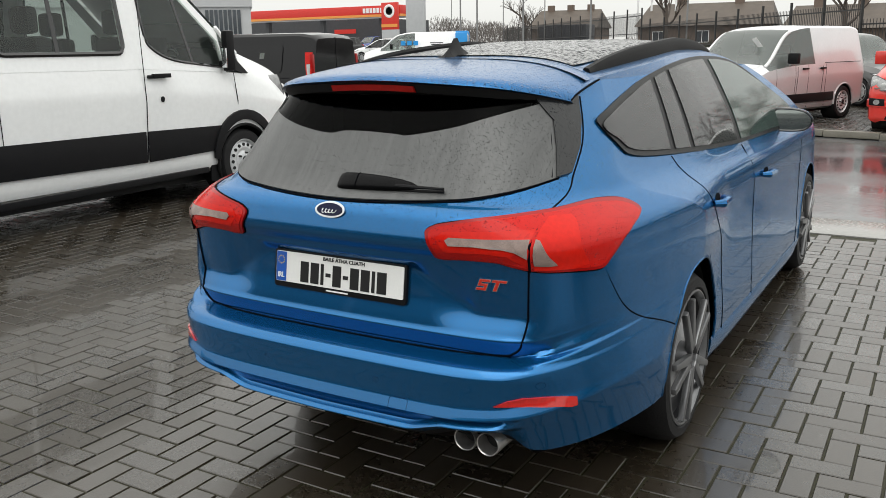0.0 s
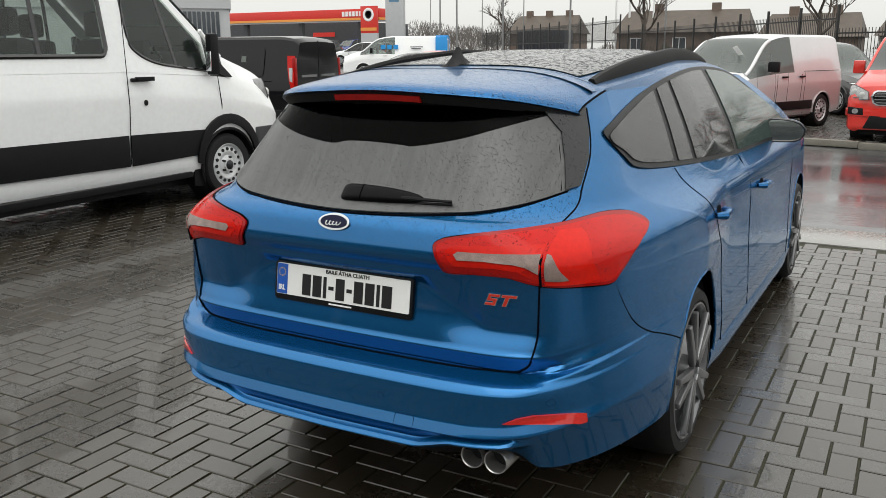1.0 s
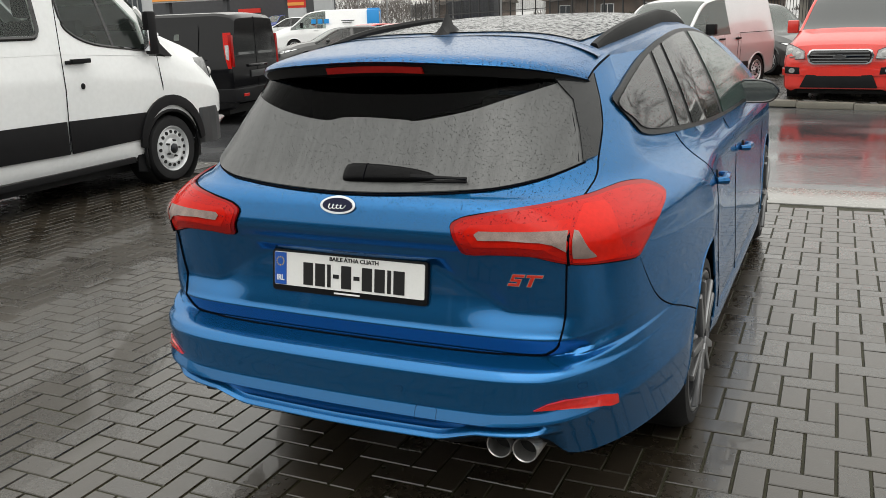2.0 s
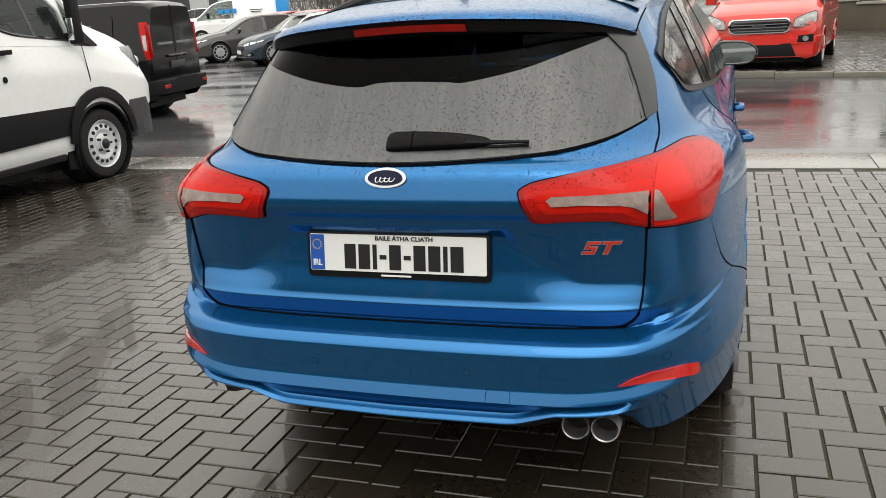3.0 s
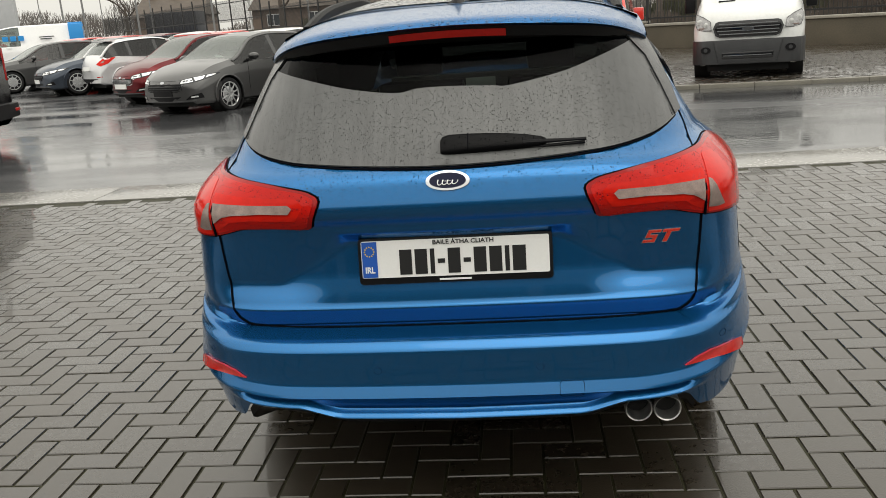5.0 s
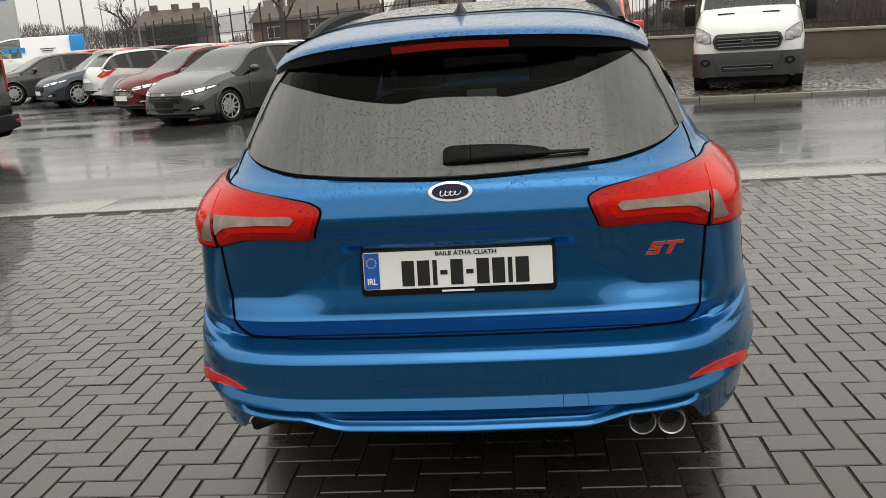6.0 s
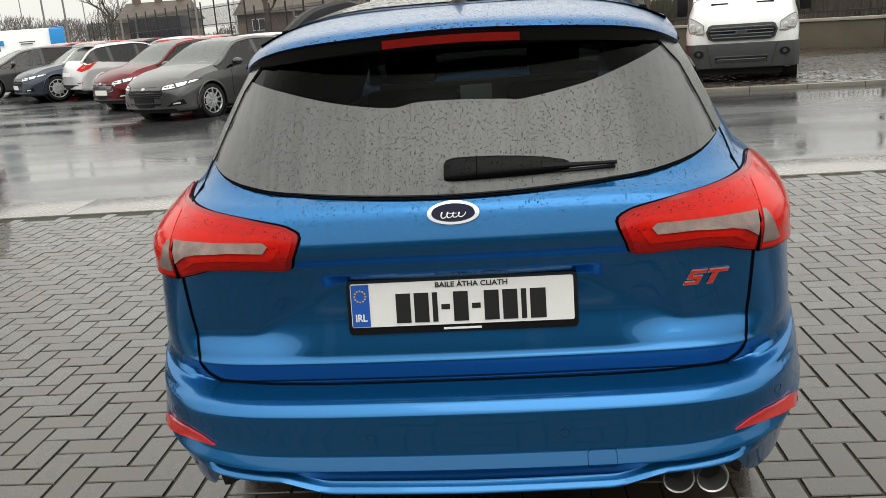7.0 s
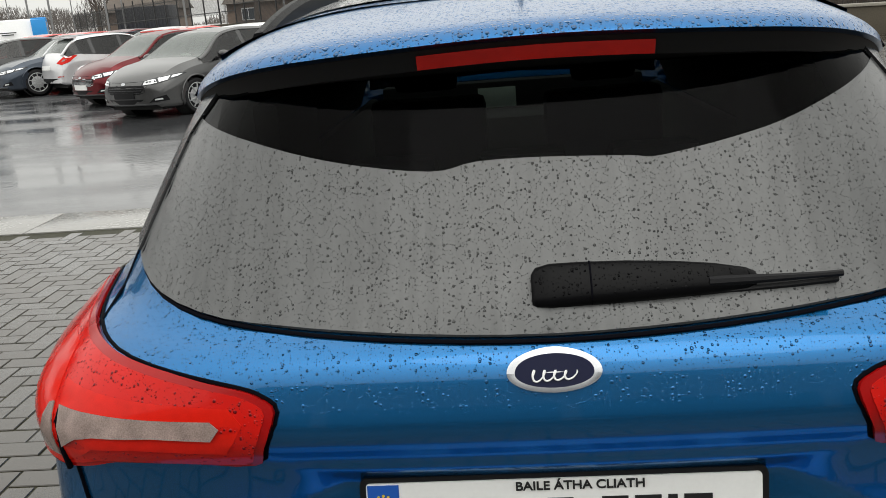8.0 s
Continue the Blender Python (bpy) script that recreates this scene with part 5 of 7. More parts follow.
# painted lip, dark underside and exhausts
bm = bmesh.new()
cols = []
for x in [-.66 + .033 * i for i in range(41)]:
    zl = lerp_tab(EDGE, abs(x))
    y = rear_y(min(abs(x), .84), max(zl, .25)) + .03
    cut = zl - .05
    cols.append([bm.verts.new((x, y, zl + .005)), bm.verts.new((x, y + .015, zl - .03)), bm.verts.new((x, y + .05, cut)), bm.verts.new((x, y + .30, .21)), bm.verts.new((x, y + .9, .2))])
for a, b in zip(cols, cols[1:]):
    for k in range(4):
        bm.faces.new((a[k], a[k + 1], b[k + 1], b[k]))
part("diffuser", bm, BLACK, estate, "black textured diffuser")
for x in (.488, .566):
    bm = lathe([(-.115, .0335), (-.118, .0365), (-.112, .0385), (.10, .0385), (.10, .033), (-.10, .033), (-.115, .0335)], "y", 36, m=Matrix.Translation((x, .05, .350)), caps=False)
    pipe = part("exhaust_tip", bm, EXHAUST, estate, "round polished exhaust tip")
    part("bore", lathe([(-.06, .0328), (-.02, .0325), (-.018, .001)], "y", 24, m=Matrix.Translation((x, .05, .350))), DARK, pipe)
part("underbody", boxed(-.66, .66, .34, 4.5, .19, .55, .02), DARK, estate)
part("side_undertray", boxed(-.84, .84, 1.44, 3.54, .17, .30, .02), DARK, estate)

# badges
bg = part("badge", skin(oval(.0585, .0232, 40, -.003, 1.0165), on_rear, .02, .005, .001), BADGE_CHROME, estate, "oval chrome and dark blue badge")
part("badge_field", skin(oval(.0485, .0172, 40, -.003, 1.0165), on_rear, .02, .0016, .0072), BADGE_BLUE, bg)
bm = bmesh.new()
tube(bm, [on_rear(-.033 + .056 * k / 60 + .004 * math.sin(k * .45 + 1), 1.0160 + .0068 * math.sin(k * .45) * (1 - .35 * k / 60)) + Vector((0, -.0095, 0)) for k in range(61)], [.0009 + .0005 * abs(math.sin(k * .225)) for k in range(61)], 6)
part("badge_mark", bm, WHITE_INK, bg)
sb = thing("trim_badge", "slanted red and chrome trim badge", "")
sb.parent = estate


def badge_bar(x0, x1, z0, z1, grow, lift, material, name):
    pts = [(x + (z - .818) * .45, z) for x, z in ((x0 - grow, z0 - grow), (x1 + grow, z0 - grow), (x1 + grow, z1 + grow), (x0 - grow, z1 + grow))]
    part(name, skin(pts, on_rear, .05, .002, lift), material, sb)


for x0, x1, z0, z1 in ((.506, .537, .818, .824), (.528, .537, .824, .833), (.508, .537, .832, .838), (.508, .516, .838, .847), (.508, .541, .846, .852), (.548, .590, .846, .852), (.560, .570, .818, .846)):
    badge_bar(x0, x1, z0, z1, .0022, .0012, CHROME, "chrome_edge")
    badge_bar(x0, x1, z0, z1, 0, .0035, BADGE_RED, "red_inlay")
part("rear_camera", boxed(-.026, .026, -.036, .01, .884, .899, .006), GLOSS_BLACK, estate)

# number plate on its holder: the registration is set as plain bars
PM = Matrix.Translation((0, -.031, .798)) @ pose(0, 0, 0, -8, 0, 0)
holder = thing("number_plate", "white number plate with a blue band in a black holder", "number plate")
holder.parent = estate
del holder["category"]


def plate_part(name, bm, material, parent, label=""):
    bmesh.ops.transform(bm, matrix=PM, verts=bm.verts)
    return part(name, bm, material, parent, label)


plate_part("plate_holder", prism(rounded(-.267, .267, -.064, .064, .010), -.003, .014, .002), BLACK, holder)
plate_part("plate_face", prism(rounded(-.258, .258, -.046, .057, .005), -.006, 0), PLATE_WHITE, holder)
plate_part("blue_band", prism([(-.256, -.044), (-.214, -.044), (-.214, .055), (-.256, .055)], -.0075, -.004), PLATE_BLUE, holder)
bm = bmesh.new()
for k in range(12):
    a = 2 * math.pi * k / 12
    bmesh.ops.create_circle(bm, cap_ends=True, segments=6, radius=.0022, matrix=Matrix.Translation((-.235 + .013 * math.cos(a), -.0085, .028 + .013 * math.sin(a))) @ pose(0, 0, 0, 90))
plate_part("star_ring", bm, PLATE_YELLOW, holder)
words("country_letters", "IRL", .024, WHITE_INK, holder, PM @ Matrix.Translation((-.2352, -.0083, -.024)), squeeze=.85, bold=.0006)
words("county_name", "BAILE ÁTHA CLIATH", .0165, INK, holder, PM @ Matrix.Translation((.025, -.0073, .0475)), squeeze=1.12, bold=.0003)
x = -.152
for k, wd in enumerate((.034, .034, .012, .020, .034, .020, .034, .034, .012, .036)):
    h = (.006 if k in (3, 5) else .0345)
    plate_part("registration_bar", boxed(x, x + wd, -.0075, -.005, -.004 - h, -.004 + h), INK, holder)
    x += wd + .0085
plate_part("maker_bar", boxed(-.044, .044, -.0055, -.0025, -.0578, -.0532), WHITE_INK, holder)

# side glass, pillars, handles
SIDE_GLASS = mat("rain_beaded_side_glass", (.012, .013, .013), .04, spec=.6, var=.3, scale=3)
add_drops(SIDE_GLASS, 105, .60, 1.0, up=False, deep=.010, shade=.8, dull=True)
FRONT_GLASS = mat("rain_beaded_front_glass", (.045, .072, .062), .05, spec=.8, var=.5, scale=3)
add_drops(FRONT_GLASS, 105, .52, 1.0, up=False, deep=.010, shade=.8, dull=True)
RAIL = mat("wet_rail_black", (.005, .005, .0055), .5, spec=.12, var=.3, scale=9)
add_drops(RAIL, 120, .5, .9, up=True, coat=False, low=.3, high=.8)
SIDE_TRIM = mat("wet_black_trim", (.010, .010, .011), .4, spec=.22, var=.3, scale=8)
add_drops(SIDE_TRIM, 150, .45, .9, up=False, coat=False)
DLO = [(0.581, 1.249), (0.615, 1.283), (0.892, 1.342), (1.184, 1.394), (1.533, 1.435), (1.99, 1.455), (2.483, 1.434), (2.86, 1.352), (3.41, 1.163), (3.70, 1.040), (3.64, 1.018), (2.948, 1.032), (2.037, 1.052), (1.113, 1.102), (0.738, 1.136), (0.648, 1.179)]


def dlo_inner(k=.018):
    cy, cz = 1.9, 1.24
    out = []
    for y, z in DLO:
        d = math.hypot((y - cy) * .25, z - cz)
        out.append((y - math.copysign(min(.016, abs(y - cy)), y - cy) * (1 if abs(y - cy) > .9 else .2), z - math.copysign(k, z - cz)))
    return out


def clip_poly(poly, y0, y1, lean, lean_end):
    """The part of an outline between two leaning uprights."""
    def cut(pts, f):
        out = []
        for i, p in enumerate(pts):
            q = pts[(i + 1) % len(pts)]
            a, b = f(p), f(q)
            if a >= 0:
                out.append(p)
            if (a >= 0) != (b >= 0):
                t = a / (a - b)
                out.append((p[0] + (q[0] - p[0]) * t, p[1] + (q[1] - p[1]) * t))
        return out
    pts = cut(poly, lambda p: p[0] - (y0 + lean * (p[1] - 1.1)))
    return cut(pts, lambda p: (y1 + lean_end * (p[1] - 1.1)) - p[0])


for s in (1, -1):
    def fn(y, z):
        return Vector((s * side_x(y, z), y, z))

    inner = smooth_line(dlo_inner(.017), 3, True)
    part("window_surround", skin(smooth_line(DLO, 3, True), fn, .045, .006, .001, swap=(s < 0)), SIDE_TRIM, estate, "glossy black window surround")
    for (a, b, ln, le), nm in (((0.4, 1.065, 0.62, 0.424), "quarter_window"), ((1.122, 1.287, 0.396, 0.303), "rear_door_window"), ((1.34, 2.015, 0.272, 0.0), "rear_door_window"), ((2.10, 3.6, 0.04, 0.12), "front_door_window")):
        pl = clip_poly(inner, a, b, ln, le)
        part(nm, skin(pl, fn, .045, .004, .0075, swap=(s < 0)), FRONT_GLASS if "front" in nm else SIDE_GLASS, estate, "side window beaded with rain")
    for y0, z0 in ((1.33, .900), (2.43, .868)):
        hm = bmesh.new()
        tube(hm, [fn(y0 - .10, z0) + Vector((s * .004, 0, 0)), fn(y0 - .08, z0) + Vector((s * .035, 0, 0)), fn(y0 + .06, z0 - .004) + Vector((s * .038, 0, 0)), fn(y0 + .10, z0 - .006) + Vector((s * .01, 0, 0))], [.012, .017, .016, .012], 8)
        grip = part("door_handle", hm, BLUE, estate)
        # flat dark oval stands in for the shadow behind the grip
        part("handle_recess", skin(oval(.055, .022, 18, y0 + .01, z0 + .003), fn, .04, .001, .0005, swap=(s < 0)), GAP, grip)
    for ln in ([(1.08, 1.099), (1.126, 1.024), (1.212, 0.927), (1.312, 0.831), (1.446, 0.723), (1.473, 0.6), (1.513, 0.422), (1.548, 0.271)], [(2.117, 1.039), (2.158, 0.838), (2.126, 0.601), (2.138, 0.369), (2.197, 0.237)], [(3.633, 1.016), (3.542, 0.768), (3.457, 0.471), (3.47, 0.269)], [(1.553, 0.264), (2.342, 0.245), (3.482, 0.239)]):
        lm = bmesh.new()
        tube(lm, [fn(y, z) for y, z in smooth_line(ln, 4)], .0021, 6)
        part("door_gap", lm, GAP, estate)
    sk = bmesh.new()
    strips = []
    for k in range(24):
        y = 1.352 + (3.62 - 1.352) * k / 23
        f = sm(0, 2.5, k) * sm(0, 2.5, 23 - k)
        strips.append([sk.verts.new(fn(y, z) + Vector((s * o, 0, 0))) for z, o in ((.305, -.004), (.285, .002 + .003 * f), (.245, .004 + .014 * f), (.215, .004 + .016 * f), (.195, .002 + .006 * f), (.19, -.04))])
    for p, q in zip(strips, strips[1:]):
        for k in range(5):
            sk.faces.new((p[k], p[k + 1], q[k + 1], q[k]))
    sk.faces.new(strips[0])
    sk.faces.new(strips[-1])
    bmesh.ops.recalc_face_normals(sk, faces=sk.faces)
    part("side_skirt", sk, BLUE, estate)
    # mirror
    mm = bmesh.new()
    bmesh.ops.create_uvsphere(mm, u_segments=20, v_segments=12, radius=1.0, matrix=Matrix.Translation((s * .872, 3.13, 1.085)) @ Matrix.Diagonal((.100, .07, .062, 1)))
    for v in mm.verts:
        v.co.y = max(v.co.y, 3.09)
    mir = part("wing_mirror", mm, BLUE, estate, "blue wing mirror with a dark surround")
    glass_line = [(s * a, b) for a, b in smooth_line([(-.095, .048), (-.04, .060), (.05, .048), (.097, .012), (.094, -.022), (.055, -.055), (-.05, -.060), (-.094, -.046)], 4, True)]
    gl = prism(glass_line, 0, .006)
    bmesh.ops.transform(gl, matrix=Matrix.Translation((s * .872, 3.075, 1.085)) @ pose(0, 0, 0, 0, 0, 8 * s), verts=gl.verts)
    part("mirror_glass", gl, MIRROR, mir)
    rm = bmesh.new()
    tube(rm, [Matrix.Translation((s * .872, 3.080, 1.085)) @ pose(0, 0, 0, 0, 0, 8 * s) @ Vector((x * 1.03, 0, z * 1.03)) for x, z in glass_line], .008, 6, closed=True)
    part("mirror_rim", rm, GLOSS_BLACK, mir)
    part("mirror_stalk", boxed(s * .74, s * .86, 3.08, 3.15, 1.03, 1.07, .01), GLOSS_BLACK, mir)
    # roof rail
    rr = bmesh.new()
    rings = []
    for i in range(33):
        f = i / 32
        y = .74 + 1.62 * f
        top = lerp_tab(ROOF_TOP, y)
        edge = lerp_tab(ROOF_EDGE, y)
        xe = side_x(max(y, .75), edge) * .92
        z0 = edge + (top - edge) * (1 - .92 ** 4.0)
        rise = .010 + .040 * (1 - abs(2 * f - 1) ** 3.2)
        foot = -.02
        rings.append([rr.verts.new((s * (xe + dx), y, z0 + dz)) for dx, dz in ((-.014, foot), (.014, foot - .004), (.016, rise - .012), (.009, rise), (-.008, rise + .002), (-.016, rise - .009))])
    for p, q in zip(rings, rings[1:]):
        for k in range(6):
            rr.faces.new((p[k], p[(k + 1) % 6], q[(k + 1) % 6], q[k]))
    rr.faces.new(rings[0])
    rr.faces.new(rings[-1])
    part("roof_rail", rr, RAIL, estate, "black roof rail wet with rain")
    bm = bmesh.new()
    for ax in (AXLE_R, AXLE_F):
        tm = bmesh.new()
        pts = [(ax + .395 * math.cos(radians(a)), .335 + .395 * math.sin(radians(a))) for a in range(-6, 175 if ax == AXLE_R else 187, 4)]
        tube(tm, [fn(y, max(.2, z)) + Vector((-s * .003, 0, 0)) for y, z in pts], .006, 6)
        part("wheel_arch_lip", tm, BLUE, estate)
        well = bmesh.new()
        for k in range(24):
            quad = []
            for g, x in ((k, .60), (k + 1, .60), (k + 1, .845), (k, .845)):
                c = radians(4 + 172 * g / 24)
                quad.append(well.verts.new((s * x, ax + .393 * math.cos(c), .335 + .393 * math.sin(c))))
            well.faces.new(quad)
        bmesh.ops.remove_doubles(well, verts=well.verts, dist=.0005)
        part("wheel_well", well, DARK, estate)
        wheel(estate, s * (.884 if ax == AXLE_R else .866), ax, TYRE_R, TYRE_R, .235, s, HERO_ALLOY, "five", .80)
bm.free()

# fin aerial
bm = bmesh.new()
prof = [(.66, 1.470, .034), (.70, 1.512, .022), (.735, 1.548, .010), (.765, 1.550, .008), (.80, 1.512, .016), (.88, 1.482, .012)]
rings = []
for y, z, w in prof:
    rings.append([bm.verts.new(p) for p in ((-w - .012, y, 1.472), (-w * .5, y, (z + 1.472) / 2), (0, y, z), (w * .5, y, (z + 1.472) / 2), (w + .012, y, 1.472))])
for a, b in zip(rings, rings[1:]):
    for k in range(4):
        bm.faces.new((a[k], a[k + 1], b[k + 1], b[k]))
for r in (rings[0], rings[-1]):
    bm.faces.new(r)
part("roof_aerial", bm, BLACK, roof, "black shark-fin aerial")

# windscreen, bonnet and nose
bm = bmesh.new()
rows = []
for k in range(9):
    f = k / 8
    y, z = 2.94 + 1.06 * f, 1.43 - .395 * f
    xe = .62 + .18 * f
    rows.append([bm.verts.new((xe * u, y - .10 * u * u * f - .05 * u * u, z - .03 * u * u * (1 - f))) for u in [-1 + .2 * i for i in range(11)]])
for a, b in zip(rows, rows[1:]):
    for k in range(10):
        bm.faces.new((a[k], a[k + 1], b[k + 1], b[k]))
part("windscreen", bm, WINDOW_CLEAR, estate)
bm = bmesh.new()
rows = []
for k in range(9):
    f = k / 8
    y, z = 3.92 + .85 * f, 1.045 - .215 * f ** 1.5
    xe = side_x(min(y, 4.75), .95) * .99
    rows.append([bm.verts.new((xe * u, y - .12 * u * u * f, z - .06 * abs(u) ** 3)) for u in [-1 + .2 * i for i in range(11)]])
for a, b in zip(rows, rows[1:]):
    for k in range(10):
        bm.faces.new((a[k], a[k + 1], b[k + 1], b[k]))
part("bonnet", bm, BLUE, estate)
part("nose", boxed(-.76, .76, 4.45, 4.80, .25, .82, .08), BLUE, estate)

# cabin: seats and a paper on the windscreen, seen through the glass
for x, y in ((-.36, 2.55), (.36, 2.55)):
    seat = part("front_seat", boxed(x - .24, x + .24, y - .06, y + .08, .55, 1.10, .04), SEAT, estate)
    part("headrest", boxed(x - .13, x + .13, y - .08, y + .02, 1.13, 1.30, .035), SEAT, seat)
    part("cushion", boxed(x - .24, x + .24, y + .05, y + .55, .42, .58, .04), SEAT, seat)
bench = part("rear_bench", boxed(-.62, .62, 1.45, 1.62, .5, .96, .05), SEAT, estate)
for x in (-.38, .0, .38):
    part("headrest", boxed(x - .13, x + .13, 1.42, 1.53, .95, 1.04, .03), SEAT, bench)
part("headliner", boxed(-.56, .56, .62, 2.9, 1.34, 1.385, .01), SEAT, estate)
for x in (-.60, .60):
    part("pillar_trim", box(bmesh.new(), x * .88 - .03, x * .88 + .03, .68, 1.05, .90, 1.30, .02), SEAT, estate)
    part("door_trim", boxed(x * 1.16 - .02, x * 1.16 + .02, 1.05, 3.3, .45, 1.04, .015), SEAT, estate)
for x in (-1, 1):
    bm = bmesh.new()
    lining = [[bm.verts.new((x * (a + t), y, z)) for a, z in ((.735, 1.03), (.66, 1.22), (.575, 1.39)) for t in (0, .012)] for y in (.95, 2.0, 3.1)]
    for p, q in zip(lining, lining[1:]):
        for k in (0, 2):
            bm.faces.new((p[k], p[k + 2], q[k + 2], q[k]))
            bm.faces.new((p[k + 1], q[k + 1], q[k + 3], p[k + 3]))
    part("side_lining", bm, SEAT, estate)
part("load_cover", boxed(-.56, .56, .42, 1.45, .88, .90), SEAT, estate)
dash = part("dashboard", boxed(-.72, .72, 3.30, 3.8, .70, .91, .05), SEAT, estate)
part("dash_shelf", boxed(-.70, .70, 3.64, 3.76, .88, 1.055, .02), SEAT, dash)
part("windscreen_paper", box(bmesh.new(), -.10, .10, -.002, .002, -.052, .052, m=Matrix.Translation((-.078, 3.56, .977)) @ pose(0, 0, 0, -12, 0, 2)), PAPER, estate)


# ---- the white van beside it ----
X0 = -5.0
VL = TRANSIT["length"]
tr_m = pose(X0 - 1.0, 4.77 - (VL / 2 - .98), 0.0, 0, 0, 0)
TRANSIT_NEAR = dict(TRANSIT)
TRANSIT_NEAR["mirror"], TRANSIT_NEAR["mirror_h"], TRANSIT_NEAR["mirror_w"] = (1.0, 1.57, 1.31), .42, .085
TRANSIT_NEAR["stations"] = [(d, a, f, b, c, e, g) for (d, a, _, b, c, e, g), f in zip(TRANSIT["stations"][:4], (.66, .62, .58, .46))] + TRANSIT["stations"][4:6] + [(1.16, 1.0, 0.27, 1.30, 1.82, 0.85, "o")] + [(*q[:6], "o") for q in TRANSIT["stations"][6:9]] + [(5.0, 1.0, 0.27, 1.40, 2.50, 0.80, "b")] + TRANSIT["stations"][9:]
van = vehicle("van", "white high-roof crew van with black mouldings, parked on block paving", "van", WHITE_PAINT, TRANSIT_NEAR, tr_m, window=VAN_GLASS)


def van_side(name, poly, material, label="", thick=.012, lift=.0, shift=0.0):
    """A piece on the van's flank from an outline in the world's y and z."""
    bm = prism([(y, z) for y, z in poly], 0, thick, min(.004, thick * .4))
    bmesh.ops.transform(bm, matrix=tr_m.inverted() @ Matrix.Translation((X0 + shift + lift + thick, 0, 0)) @ pose(0, 0, 0, 0, 0, 90), verts=bm.verts)
    return part(name, bm, material, van, label)


van_side("side_moulding", [(.3, .51), (3.43, .48), (3.44, .775), (.3, .80)], BLACK, "wide black side moulding")
van_side("side_moulding", [(3.455, .48), (4.33, .50), (4.46, .755), (3.465, .775)], BLACK)
van_side("sill_step", [(.3, .24), (4.18, .29), (4.18, .345), (.3, .305)], BLACK, "black sill", .04)
def flank(side):
    """The van's upper side, leaning inwards, in its own y and z."""
    def fn(y, z):
        d = VL / 2 - y
        zb = lerp_tab([(.92, 1.28), (1.75, 1.34), (2.05, 1.40), (5.5, 1.40)], d)
        zt = lerp_tab([(.92, 1.55), (1.75, 2.32), (2.05, 2.45), (2.6, 2.50), (5.5, 2.50)], d) - .06
        wr = lerp_tab([(.92, .88), (1.75, .80), (5.5, .80)], d)
        f = (z - zb) / (zt - zb)
        return Vector((side * (.965 + (wr - .965) * f), y, z))
    return fn


YC = 4.77 - (VL / 2 - .98)
for sd in (1, -1):
    fl = flank(sd)

    def piece(name, poly, material, label="", step=.15, thick=.012, lift=-.012):
        part(name, skin([(y - YC, z) for y, z in poly], fl, step, thick, lift, swap=(sd < 0)), material, van, label)

    piece("flank_panel", [(.72, 1.38), (3.50, 1.36), (3.50, 1.53), (.72, 1.53)], WHITE_PAINT)
    piece("flank_panel", [(.72, 2.10), (3.50, 2.10), (3.50, 2.44), (.72, 2.44)], WHITE_PAINT)
    piece("flank_panel", [(3.50, 2.12), (4.02, 2.12), (4.02, 2.26), (3.70, 2.38), (3.50, 2.44)], WHITE_PAINT)
    piece("flank_pillar", [(3.30, 1.53), (3.50, 1.53), (3.50, 2.10), (3.30, 2.10)], WHITE_PAINT)
    piece("flank_pillar", [(1.93, 1.53), (2.07, 1.53), (2.07, 2.10), (1.93, 2.10)], WHITE_PAINT)
    piece("flank_panel", [(3.50, 1.36), (4.60, 1.30), (4.60, 1.345), (4.30, 1.375), (3.90, 1.43), (3.66, 1.53), (3.58, 1.68), (3.56, 2.12), (3.50, 2.12)], WHITE_PAINT)
    piece("door_pillar", [(4.60, 1.345), (4.60, 1.72), (4.02, 2.24), (4.02, 2.12), (4.54, 1.62), (4.55, 1.35)], WHITE_PAINT)
    piece("crew_window", rounded(2.04, 3.33, 1.50, 2.13, .08), VAN_GLASS, "large crew window, seats showing behind", .2, .005, .002)
    piece("crew_window", rounded(.70, 1.96, 1.50, 2.13, .08), VAN_GLASS, "large crew window, seats showing behind", .2, .005, .002)
    for y0, y1 in ((2.04, 3.33), (.70, 1.96)):
        bmk = bmesh.new()
        tube(bmk, [fl(y - YC, z) for y, z in rounded(y0 + .01, y1 - .01, 1.51, 2.12, .08)], .022, 6, closed=True)
        part("window_rubber", bmk, GLOSS_BLACK, van)
    piece("window_bar", [(2.60, 1.52), (2.64, 1.52), (2.64, 2.11), (2.60, 2.11)], GLOSS_BLACK, "", .2, .006, .004)
    piece("door_window", [(3.56, 2.12), (3.58, 1.68), (3.66, 1.53), (3.90, 1.43), (4.30, 1.375), (4.58, 1.345), (4.56, 1.62), (4.04, 2.12)], VAN_GLASS, "front door window", .2, .005, .002)
    bmk = bmesh.new()
    tube(bmk, [fl(y - YC, z) for y, z in smooth_line([(3.575, 2.12), (3.59, 1.68), (3.67, 1.54), (3.90, 1.44), (4.30, 1.385), (4.56, 1.355)], 4)], .014, 6)
    part("window_rubber", bmk, GLOSS_BLACK, van)
    piece("window_bar", [(4.13, 1.40), (4.165, 1.395), (4.03, 2.11), (3.99, 2.11)], GLOSS_BLACK, "", .2, .006, .004)
    piece("mirror_base", [(4.60, 1.335), (4.80, 1.29), (4.90, 1.275), (4.72, 1.48), (4.62, 1.56)], BLACK, "", .2, .02, .003)
part("cabin_floor", boxed(-.9, .9, -2.0, 1.5, .55, .65), DARK, van)
part("dashboard", boxed(-.85, .85, 1.25, 1.75, 1.0, 1.38, .06), SEAT, van)
